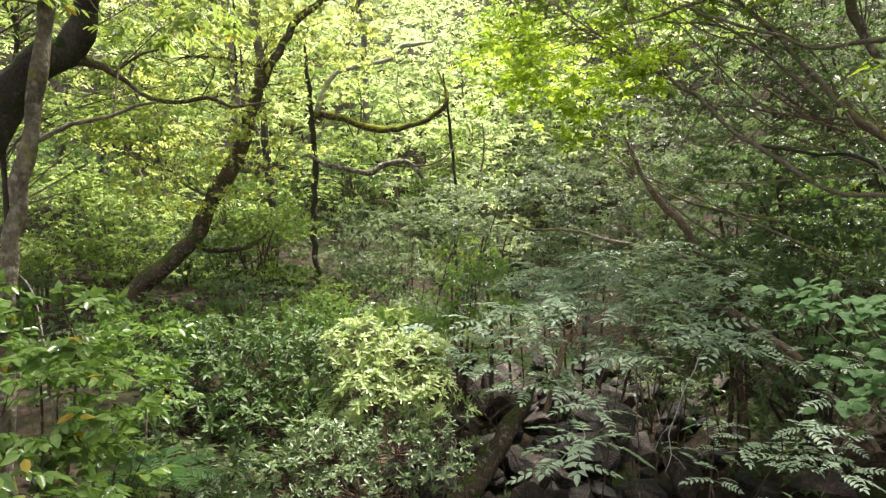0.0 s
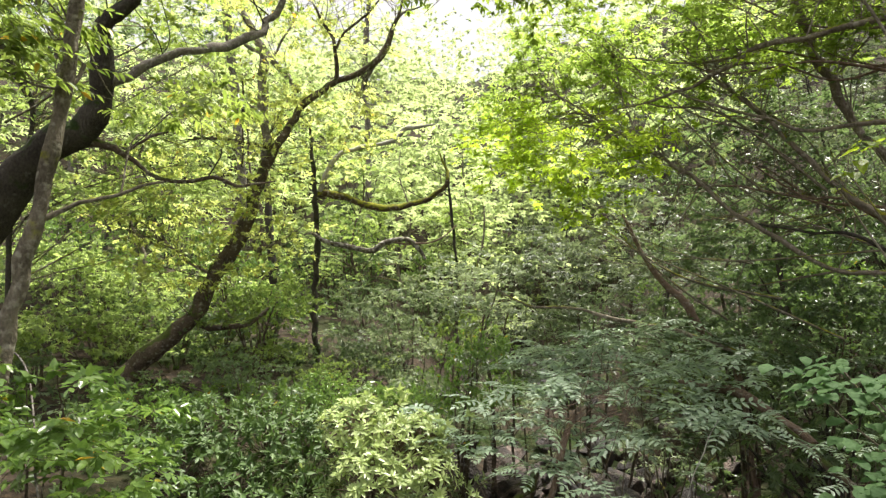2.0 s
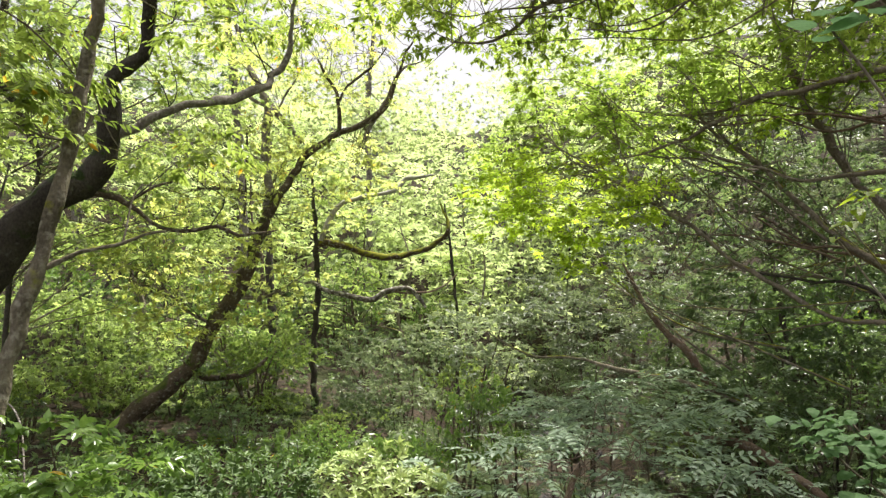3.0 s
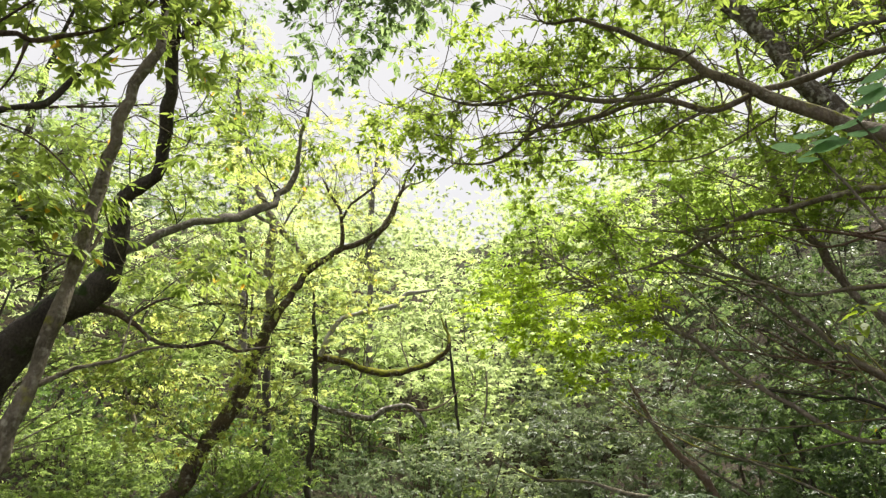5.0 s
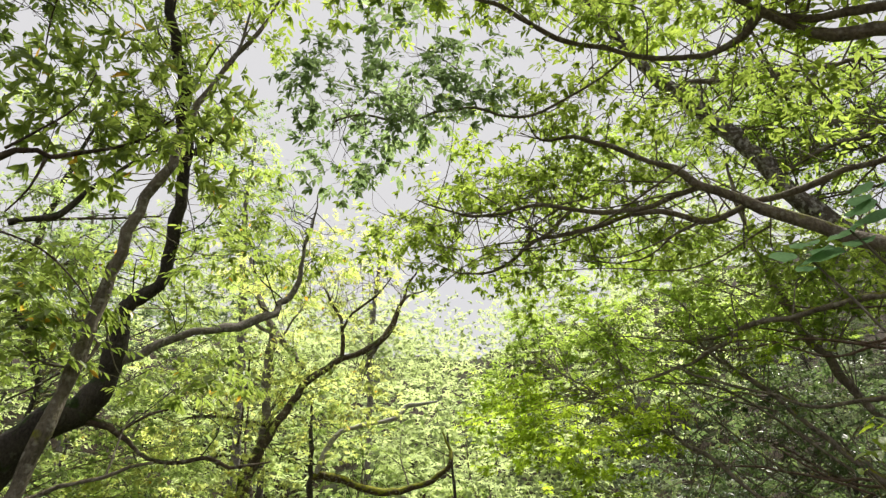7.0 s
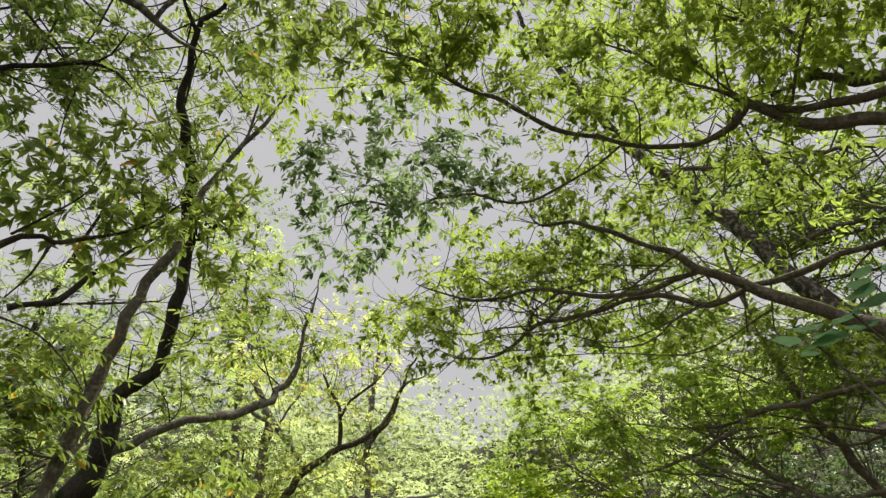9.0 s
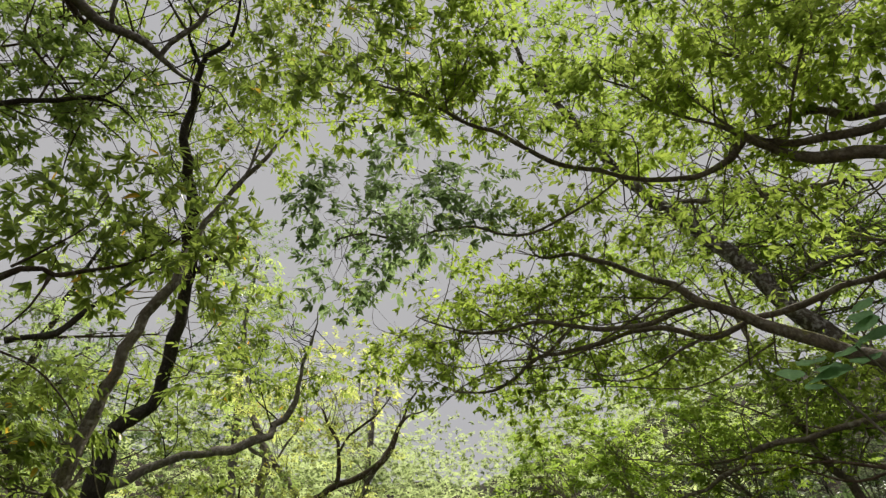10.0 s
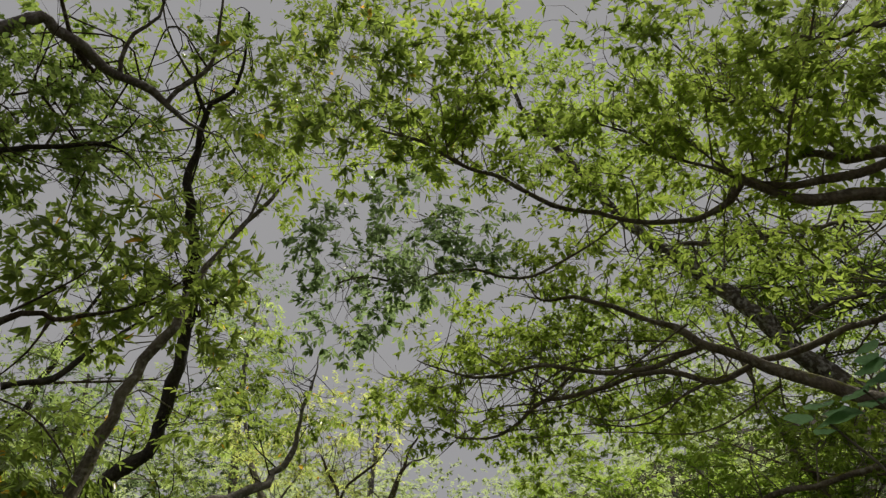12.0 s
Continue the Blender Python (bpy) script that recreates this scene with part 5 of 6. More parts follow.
crown(overhead_tree, [(-1.08, 2.63, 6.31, 0.5, 0.46, 0.45, 0.9), (-0.72, 2.86, 6.24, 0.45, 0.42, 0.41, 1), (-0.14, 2.76, 6.24, 0.44, 0.43, 0.43, 0.5)],
      OAKLEAF, BARK_LIMB, 0.13, 0.34, 2.4, P, "whorled_crown", per=8, star=0.8, droop=0.4)
crown(overhead_tree, [(1.68, 3.34, 5.5, 0.54, 0.32, 0.31, 0.6), (2.62, 3.27, 5, 0.59, 0.32, 0.31, 0.6), (2.12, 3.64, 5.13, 0.45, 0.32, 0.31, 0.5), (1.24, 3.84, 5.48, 0.41, 0.31, 0.31, 0.5), (-0.47, 3.58, 6.14, 0.42, 0.32, 0.32, 0.7), (-1.18, 3.35, 6.18, 0.37, 0.34, 0.34, 0.7)],
      CANOPY, BARK_LIMB, 0.086, 0.4, 2.5, P, "lower_crown", per=7, star=0.5, droop=0.5, clumps=0.85)
# cooler, darker leaf on the same tree: shade painted in as colour
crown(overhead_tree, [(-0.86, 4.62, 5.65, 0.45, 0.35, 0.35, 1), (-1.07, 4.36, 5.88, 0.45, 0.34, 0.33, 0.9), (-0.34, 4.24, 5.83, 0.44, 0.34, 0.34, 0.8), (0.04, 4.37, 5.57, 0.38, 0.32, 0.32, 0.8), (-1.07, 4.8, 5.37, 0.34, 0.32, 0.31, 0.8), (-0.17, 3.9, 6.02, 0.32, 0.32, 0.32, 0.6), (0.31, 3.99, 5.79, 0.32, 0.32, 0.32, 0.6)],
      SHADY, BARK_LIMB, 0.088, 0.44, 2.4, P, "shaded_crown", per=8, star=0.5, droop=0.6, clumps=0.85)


crown(overhead_tree, [(-2.26, 4.16, 8.78, 0.79, 0.54, 0.54, 0.7), (-1.35, 3.68, 9.03, 0.85, 0.54, 0.53, 0.8), (-0.77, 4.88, 8.64, 0.79, 0.51, 0.5, 0.7), (3.23, 3.25, 8.16, 0.81, 0.53, 0.52, 0.8), (4.03, 3.58, 7.51, 0.81, 0.53, 0.52, 0.8), (4.17, 2.79, 7.57, 0.64, 0.52, 0.52, 0.8), (-2.8, 5.03, 8.25, 0.56, 0.49, 0.49, 0.6)],
      OAKLEAF, BARK_LIMB, 0.095, 0.4, 2.0, P, "upper_crown", reach=2.0, per=8, star=0.5, droop=0.4, fine=False)


arching(pale_tree, 8, [(-3.44, 2.82, 5.48, 0.002), (-3.42, 2.38, 5.92, 0.002)], [(-2.7, 3.56, 5.9, 0.002), (-2.74, 2.55, 6.79, 0.002)], 54, BARK_BROWN, 0.012)
arching(overhead_tree, 9, [(2.7, 2.71, 4.97, 0.002), (1.97, 3.21, 5.04, 0.002)], [(0.99, 2.61, 6.22, 0.002), (2.18, 2.23, 6.01, 0.002)], 55, BARK_LIMB, 0.012)
arching(reaching_tree, 7, [(2.89, 4.44, 4.42, 0.002), (1.85, 4.6, 5.16, 0.002)], [(0.64, 5.08, 5.77, 0.002), (0.37, 5.83, 4.68, 0.002)], 56, BARK_LIMB, 0.011)


# ---- undergrowth ----
def shrub(name, label, pads, leaf, bark, size, slim, cover, stems=7, group="", **more):
    """A shrub: stems fan out of one foot into its leafy pads."""
    c = np.array(pads)
    x, y = float(c[:, 0].mean()), float((c[:, 1] + 0.2 * c[:, 4]).mean())
    t = thing(name, (x, y, height(x, y)), label, "shrub", group)
    paths = []
    for i in range(stems):
        p = c[i % len(c)]
        e = p[:3] + rng.uniform(-0.6, 0.6, 3) * p[3:6]
        ax, ay = x + (e[0] - x) * 0.5 + rng.normal(0, 0.12), y + (e[1] - y) * 0.5 + rng.normal(0, 0.12)
        a = np.array([ax, ay, height(ax, ay) - 0.05])
        m = a * 0.5 + e * 0.5 + rng.normal(0, 0.1, 3) + [0, 0, 0.1]
        k = np.linalg.norm(e - a)
        paths.append(limb(t, "stem", [(*a, 0.006 + 0.004 * k), (*m, 0.005 + 0.003 * k), (*e, 0.003)], bark, 6, 0.12))
    crown(t, pads, leaf, bark, size, slim, cover, paths, "foliage", 2.0, **more)
    return t


shrub("glossy_shrub", "glossy evergreen shrub with broad shining leaves beside the path", [(-2.32, 3.57, 1.02, 0.39, 0.4, 0.24, 1), (-2.12, 3.16, 0.73, 0.36, 0.4, 0.21, 1), (-2.23, 3.8, 0.7, 0.33, 0.4, 0.21, 1), (-1.91, 2.95, 0.45, 0.41, 0.4, 0.24, 1), (-2.06, 3.93, 0.37, 0.29, 0.4, 0.25, 0.8), (-2.53, 3.7, 1.2, 0.25, 0.3, 0.17, 0.8), (-1.78, 3.21, 0.27, 0.32, 0.4, 0.18, 1), (-1.87, 2.69, 0.38, 0.29, 0.3, 0.16, 1), (-2.22, 4.59, 0.6, 0.29, 0.4, 0.19, 0.7)],
      GLOSSY, BARK_BROWN, 0.085, 0.58, 3.2, 9, loose=290, per=8, star=0.3, droop=0.4, clumps=0.36)
def whorl_mesh(seed, mat, size, slim):
    """A whorl of narrow leaves round an upright tip: outer ones spread, inner ones short and steep."""
    r = np.random.default_rng(seed)
    n = 11
    i = np.arange(n)
    g, e = i * 2.4 + r.normal(0, 0.15, n), np.linspace(-0.12, 1.0, n) + r.normal(0, 0.1, n)
    way = np.stack([np.cos(g) * np.cos(e), np.sin(g) * np.cos(e), np.sin(e)], 1)
    face = np.stack([-np.cos(g) * np.sin(e), -np.sin(g) * np.sin(e), np.cos(e)], 1) + r.normal(0, 0.15, (n, 3))
    le = size * np.linspace(1.0, 0.5, n) * r.uniform(0.85, 1.1, n)
    return mesh_of("leaf_whorl", *leaves(way * 0.006, way, face, le, le * slim, "near"), mat)


def whorled_shrub(label, pads, mat, size, slim, count, bark, stems=9, inner=0.5):
    """An evergreen whose outside is a dome of leaf whorls on bare, forking twigs."""
    c = np.array(pads)
    t = shrub("evergreen_shrub", label, pads, mat, bark, size * 0.9, slim, inner, stems, per=9, star=0.9, droop=0.1, clumps=0.45, up=0.6)
    leafy = next(o for o in t.children if o.name.startswith("foliage"))
    kinds = [whorl_mesh(count + i, mat, size * (0.85 + 0.1 * i), slim) for i in range(4)]
    w = c[:, 3] * (c[:, 5] + c[:, 4]) * c[:, 6]
    carriers = []
    for i in range(count):
        p = c[rng.choice(len(c), p=w / w.sum())]
        u = unit(rng.normal(size=3) + [0, -0.25, 0.45])
        at = p[:3] + u * p[3:6] * rng.uniform(0.75, 1.08)
        axis = Vector(unit(unit(u / p[3:6]) * 0.7 + [0, -0.05, 0.75] + rng.normal(0, 0.2, 3)))
        ob = new("leaf_whorl", kinds[i % 4])
        ob.parent = leafy
        k = rng.uniform(0.75, 1.15)
        ob.matrix_basis = Matrix.Translation(at) @ axis.to_track_quat("Z", "Y").to_matrix().to_4x4() @ pose(0, 0, 0, 0, 0, rng.uniform(0, 360)) @ Matrix.Diagonal((k, k, k, 1))
        m = p[:3] * 0.45 + at * 0.55 + rng.normal(0, 0.04, 3) - [0, 0, 0.06]
        carriers.append(tube(spline([(*(p[:3] - [0, 0, 0.3 * p[5]]), 0.006), (*m, 0.0045), (*at, 0.003)], 0.12), 4))
    v, f = joined(carriers)
    tagged(put("twig_growth", mesh_of("twig_growth", v, f, bark, True), t), kind="stuff")
    return t


whorled_shrub("dark evergreen shrub with whorled narrow leaves", [(-2.47, 6.62, 0.22, 0.59, 0.6, 0.27, 1), (-1.85, 6.57, 0.05, 0.51, 0.6, 0.39, 1), (-2.48, 5.89, -0.07, 0.48, 0.6, 0.36, 1), (-1.89, 5.91, -0.35, 0.65, 0.6, 0.36, 1), (-1.6, 7.09, 0.19, 0.41, 0.5, 0.34, 1), (-1.39, 6.39, -0.27, 0.37, 0.5, 0.44, 1), (-3.01, 6.58, 0.04, 0.41, 0.5, 0.34, 1)],
              WHORLED, 0.105, 0.36, 300, BARK_BROWN, inner=1.5)
whorled_shrub("bright evergreen shrub with whorled pale-green young leaves", [(-0.91, 6.4, 0.27, 0.36, 0.45, 0.24, 1), (-0.49, 6.31, 0.11, 0.42, 0.45, 0.3, 1), (-0.69, 6.01, -0.16, 0.46, 0.45, 0.29, 1), (-0.23, 6.44, 0.2, 0.3, 0.4, 0.18, 1), (-0.13, 5.95, -0.14, 0.28, 0.4, 0.28, 1)],
              YOUNG, 0.105, 0.36, 270, BARK_DEAD, inner=0.9)
whorled_shrub("evergreen shrub with bare lower twigs above the stream bed", [(-0.98, 5.43, -0.5, 0.43, 0.5, 0.32, 1), (-0.42, 5.41, -0.44, 0.48, 0.5, 0.27, 0.8), (0.03, 5.19, -0.51, 0.31, 0.4, 0.26, 0.7), (-1.41, 4.97, -0.56, 0.51, 0.5, 0.21, 1), (-0.66, 4.88, -0.62, 0.54, 0.5, 0.2, 0.8), (-0.02, 5.57, -0.35, 0.32, 0.4, 0.22, 0.7)],
              TWIGGY, 0.082, 0.36, 270, BARK_DEAD, 14, 0.6)
shrub("low_shrub", "low dark shrub on the damp bank", [(-1.74, 4.09, -0.22, 0.48, 0.5, 0.22, 1), (-2.25, 4.8, -0.21, 0.46, 0.5, 0.26, 1), (-1.83, 5.1, -0.47, 0.42, 0.5, 0.27, 1)],
      DEEP, BARK_BROWN, 0.09, 0.42, 3.0, 7, per=9, star=0.4)

shrub("low_shrub", "low leafy shrub below the leaning tree", [(-3.63, 8.13, 0.28, 0.74, 0.6, 0.21, 1), (-2.95, 9.03, 0.22, 0.79, 0.6, 0.22, 1), (-1.83, 8.48, 0.11, 0.48, 0.5, 0.2, 1), (-3.54, 7.04, 0.2, 0.44, 0.5, 0.22, 1), (-1.22, 9.2, 0.11, 0.52, 0.6, 0.26, 1)],
      GLOSSY, BARK_BROWN, 0.1, 0.34, 3.0, 7, per=9, star=0.6, fine=False)

# ---- tall bushes that close the view up the stream ----
shrub("tall_bush", "tall airy bush with fine pale-green leaves by the stream", [(-1.03, 11.95, 1.43, 0.88, 0.9, 0.44, 1), (-0.05, 12.49, 1.99, 0.92, 0.9, 0.46, 0.8), (-1.63, 12.35, 0.63, 0.8, 0.9, 0.46, 1), (0.69, 11.48, 1.43, 0.84, 0.8, 0.47, 1), (-0.25, 11.46, 0.7, 0.95, 0.8, 0.42, 1), (1.16, 10.93, 2.14, 0.81, 0.8, 0.45, 0.8), (-0.84, 10.86, 0.04, 0.81, 0.8, 0.3, 1)],
      GREYISH, BARK_BROWN, 0.085, 0.36, 2.0, 9, per=9, star=0.5, droop=0.2, fine=False, clumps=0.42)
# the two slope bushes take darker leaves, slope shade included in the colour
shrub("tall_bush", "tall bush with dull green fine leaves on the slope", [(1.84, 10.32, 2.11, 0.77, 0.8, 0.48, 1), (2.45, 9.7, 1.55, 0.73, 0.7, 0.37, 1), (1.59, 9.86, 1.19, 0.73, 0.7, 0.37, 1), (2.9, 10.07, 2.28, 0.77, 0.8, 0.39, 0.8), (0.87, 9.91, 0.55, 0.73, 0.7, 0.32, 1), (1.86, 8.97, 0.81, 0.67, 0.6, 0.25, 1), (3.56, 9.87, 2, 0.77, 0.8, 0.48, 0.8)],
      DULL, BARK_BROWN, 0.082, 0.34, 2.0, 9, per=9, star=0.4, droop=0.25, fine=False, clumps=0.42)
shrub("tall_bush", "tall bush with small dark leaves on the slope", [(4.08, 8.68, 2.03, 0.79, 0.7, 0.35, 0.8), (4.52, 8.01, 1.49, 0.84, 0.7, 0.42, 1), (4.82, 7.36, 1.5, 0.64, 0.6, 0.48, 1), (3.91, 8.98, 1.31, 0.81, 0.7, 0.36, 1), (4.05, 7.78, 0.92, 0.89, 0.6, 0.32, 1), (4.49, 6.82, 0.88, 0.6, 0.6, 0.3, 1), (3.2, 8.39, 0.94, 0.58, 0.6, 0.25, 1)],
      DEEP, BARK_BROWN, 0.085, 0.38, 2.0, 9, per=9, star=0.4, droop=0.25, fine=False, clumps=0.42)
shrub("tall_bush", "tall bush with dull green leaves on the far bank", [(-6.26, 10.82, 1.93, 0.92, 0.9, 0.69, 1), (-6.61, 10.01, 2.09, 0.77, 0.9, 0.77, 1), (-5.48, 11.23, 1.64, 0.92, 0.9, 0.57, 0.8), (-5.97, 9.81, 1, 1.05, 0.8, 0.42, 1), (-5.19, 11.01, 0.83, 0.78, 0.8, 0.34, 1), (-3.98, 11.91, 0.55, 0.92, 0.8, 0.46, 1), (-4.31, 12.27, 1.64, 0.83, 0.8, 0.6, 0.7), (-3, 12.37, 0.28, 0.7, 0.8, 0.47, 1)],
      GROVE, BARK_BROWN, 0.085, 0.38, 2.0, 9, per=9, star=0.5, droop=0.25, fine=False, clumps=0.42)

# ---- shrubs and saplings across the valley ----
def loose_shrub(leaf, bark, seed, w, h, size, slim, star, label):
    """A shrub at the origin, to be copied about."""
    t = thing("shrub", (0, 0, 0), label, "shrub", "undergrowth shrubs")
    r = np.random.default_rng(seed)
    pads = [(r.normal(0, w * 0.45), r.normal(0, w * 0.4), h * r.uniform(0.3, 0.95), w * r.uniform(0.3, 0.55), w * r.uniform(0.3, 0.5), h * r.uniform(0.12, 0.25), 1) for _ in range(9)]
    paths = []
    for p in pads:
        paths.append(limb(t, "stem", [(r.normal(0, 0.1), r.normal(0, 0.1), -0.3, 0.022), (p[0] * 0.4 + r.normal(0, 0.08), p[1] * 0.4, p[2] * 0.5, 0.016), (p[0], p[1], p[2], 0.006)], bark, 5, 0.25))
    crown(t, pads, leaf, bark, size, slim, 1.0, paths, "foliage", 1.5, density=0.7, per=9, star=star, droop=0.2, fine=False, twigs=0.15)
    return t


def sapling(leaf, bark, seed, h, w, size, slim, lean=0.0, label="young leafy tree on the valley side"):
    """A small tree at the origin: a wavy stem, side limbs and layered pads of leaves."""
    t = thing("young_tree", (0, 0, 0), label, "tree", "trees of the valley sides")
    r = np.random.default_rng(seed)
    rows = [(0, 0, -0.5, 0.014 * h)]
    for i in range(1, 7):
        k = i / 6
        rows.append((lean * h * k + r.normal(0, 0.025 * h), r.normal(0, 0.025 * h), h * 0.95 * k, 0.011 * h * (1 - k * 0.85)))
    trunk = limb(t, "trunk", rows, bark, 8, 0.3, 0.08)
    paths, pads = [trunk], []
    for i in range(13):
        k = r.uniform(0.28, 1.0)
        s = trunk[int(k * (len(trunk) - 1))]
        a, ln = r.uniform(0, 6.283), w * r.uniform(0.5, 1.0) * (1.25 - 0.75 * k)
        e = s[:3] + [math.cos(a) * ln, math.sin(a) * ln, r.uniform(0.0, 0.35) * ln]
        m = (s[:3] + e) / 2 + r.normal(0, 0.08 * ln, 3)
        paths.append(limb(t, "limb", [(*s[:3], s[3] * 0.5), (*m, s[3] * 0.35), (*e, 0.006)], bark, 5, 0.3))
        pads.append((*e, w * r.uniform(0.28, 0.5), w * r.uniform(0.28, 0.5), h * r.uniform(0.035, 0.08), r.uniform(0.8, 1.2)))
        pads.append((*m, w * 0.25, w * 0.25, h * 0.04, 0.6))
    crown(t, pads, leaf, bark, size, slim, 0.62, paths, "crown", 2.0, per=10, star=0.35, droop=0.3, fine=False, clumps=0.5, twigs=0.15)
    return t


def scatter(kinds, spots, sizes, seed):
    """Stand copies of the given things about; the first ones take the first spots themselves."""
    r = random.Random(seed)
    used = set()
    for x, y in spots:
        k = r.randrange(len(kinds))
        s = r.uniform(*sizes)
        m = pose(x, y, height(x, y), r.uniform(-5, 5), r.uniform(-5, 5), r.uniform(0, 360)) @ Matrix.Diagonal((s, s, s * r.uniform(0.85, 1.15), 1))
        if k in used:
            c = copy_thing(kinds[k], m)
            c.scale = m.to_scale()
        else:
            kinds[k].matrix_basis = m
            used.add(k)
    for k, o in enumerate(kinds):
        if k not in used:
            o.matrix_basis = pose(-14 - k, 24, height(-14 - k, 24))


def scatter_more(kinds, spots, sizes, seed):
    """Further copies of things that stand already."""
    r = random.Random(seed)
    for i, (x, y) in enumerate(spots):
        k = r.uniform(*sizes)
        c = copy_thing(kinds[(0, 3, 0, 1)[i % 4]], pose(x, y, height(x, y), 0, 0, r.uniform(0, 360)))
        c.scale = (k * 1.3, k * 1.3, k)


def spots_in(n, xr, yr, gap, seed, keep=None):
    r, out = random.Random(seed), []
    for _ in range(4000):
        x, y = r.uniform(*xr), r.uniform(*yr)
        if keep and not keep(x, y):
            continue
        if all((x - a) ** 2 + (y - b) ** 2 > gap * gap for a, b in out):
            out.append((x, y))
        if len(out) == n:
            break
    return out


def in_view(x, y):
    return abs(x) < 1.5 + y * 0.85


SHRUBS = [loose_shrub(DEEP, BARK_BROWN, 1, 1.1, 1.9, 0.088, 0.34, 0.8, "dark green whorled shrub in the undergrowth"), loose_shrub(FRESH, BARK_BROWN, 2, 1.2, 1.6, 0.09, 0.36, 0.7, "fresh green shrub in the undergrowth"),
          loose_shrub(GREYISH, BARK_GREY, 3, 1.1, 1.7, 0.088, 0.32, 0.6, "greyish-green airy shrub in the undergrowth"), loose_shrub(GLOSSY, BARK_BROWN, 4, 1.0, 2.2, 0.088, 0.32, 0.9, "tall glossy-leaved shrub in the undergrowth")]
scatter(SHRUBS, spots_in(42, (-14, 12), (9, 22), 1.3, 3, lambda x, y: in_view(x, y) and abs(x - stream_x(y)) > 0.9), (0.7, 1.25), 11)
BANK = [(-2.7, 8.6), (-1.5, 8.7), (-0.8, 9.4), (-1.9, 10.4), (-0.3, 10.3), (-0.9, 7.9), (-6.2, 9.0), (-3.0, 10.8)]
BEHIND = [(-4.0, 11.2), (-3.3, 11.9), (-4.8, 11.3), (-5.6, 10.9), (-1.5, 11.7), (-3.7, 12.6), (-6.4, 11.6)]
scatter_more(SHRUBS, BEHIND, (0.5, 0.7), 16)
scatter_more(SHRUBS, BANK, (0.36, 0.52), 15)
# shrubs of the slope: leaf darkened to carry the shade there
SLOPE_SHRUBS = [loose_shrub(DEEP, BARK_DARK, 6, 1.2, 1.7, 0.085, 0.36, 0.5, "small-leaved shrub on the shaded slope, shade put into its dark leaf colour"), loose_shrub(DEEP, BARK_BROWN, 7, 1.1, 1.5, 0.09, 0.36, 0.4, "small-leaved shrub on the shaded slope, shade put into its dark leaf colour")]
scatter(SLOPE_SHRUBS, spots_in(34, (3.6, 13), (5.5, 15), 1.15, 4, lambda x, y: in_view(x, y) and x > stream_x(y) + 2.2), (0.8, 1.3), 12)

# the two palest kinds have haze painted into their leaves
TREES = [sapling(HAZED, BARK_GREY, 21, 6.0, 1.7, 0.12, 0.42, label="young tree with sunlit leaves on the valley side, paled in colour for haze"), sapling(MEADOW, BARK_GREY, 22, 6.5, 1.9, 0.12, 0.42, label="young tree with mid-green sunlit leaves on the valley side"), sapling(GROVE, BARK_BROWN, 23, 5.5, 1.7, 0.11, 0.42, label="young tree with soft green leaves on the valley side"),
         sapling(HAZED, BARK_GREY, 24, 7.0, 1.9, 0.125, 0.4, label="young tree with sunlit leaves on the valley side, paled in colour for haze"), sapling(FRESH, BARK_DARK, 25, 5.0, 1.6, 0.11, 0.42, label="young tree with fresh green leaves on the valley side")]
SPOTS = spots_in(64, (-24, 22), (12.5, 34), 2.1, 5, lambda x, y: in_view(x, y))
scatter(TREES, [p for p in SPOTS if p[0] < 0.09 * p[1]], (0.75, 1.2), 13)


for i, (x, y) in enumerate([(-5.5, -4.0), (-1.5, -7.5), (3.0, -6.0), (7.0, -2.0), (-8.5, 0.5), (9.5, 2.5)]):
    copy_thing(TREES[(0, 4, 2)[i % 3]], pose(x, y, height(x, y), 0, 0, i * 57))


# ---- woods on the far hillside ----
def far_woods():
    r = np.random.default_rng(31)
    pads = []
    for i in range(340):
        y = 24 + 50 * r.random() ** 1.4
        x = max(-0.8, min(0.8, r.normal(0, 0.36))) * y
        h = r.uniform(5, 11) * (0.75 if y < 34 else 1.0)
        g = height(x, y)
        for j in range(6):
            k = 0.2 + 0.8 * (j + r.uniform(0, 0.8)) / 6
            w = 1.9 - 1.1 * k
            pads.append((x + r.normal(0, 0.8) * w, y + r.normal(0, 0.8) * w, g + h * k, r.uniform(0.8, 1.3) * w * 0.8, r.uniform(0.8, 1.3) * w * 0.8, r.uniform(0.25, 0.45), 1.1))
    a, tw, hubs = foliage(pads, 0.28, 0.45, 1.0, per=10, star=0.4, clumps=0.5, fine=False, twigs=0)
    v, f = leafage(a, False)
    # no mist is modelled: the leaf colour itself is paled for haze
    ob = new("far_woods", mesh_of("far_woods", v, f, HAZED))
    tagged(ob, "sunlit pale-green woods covering the far hillside, haze put into the leaf colour", "woods", kind="stuff")


far_woods()


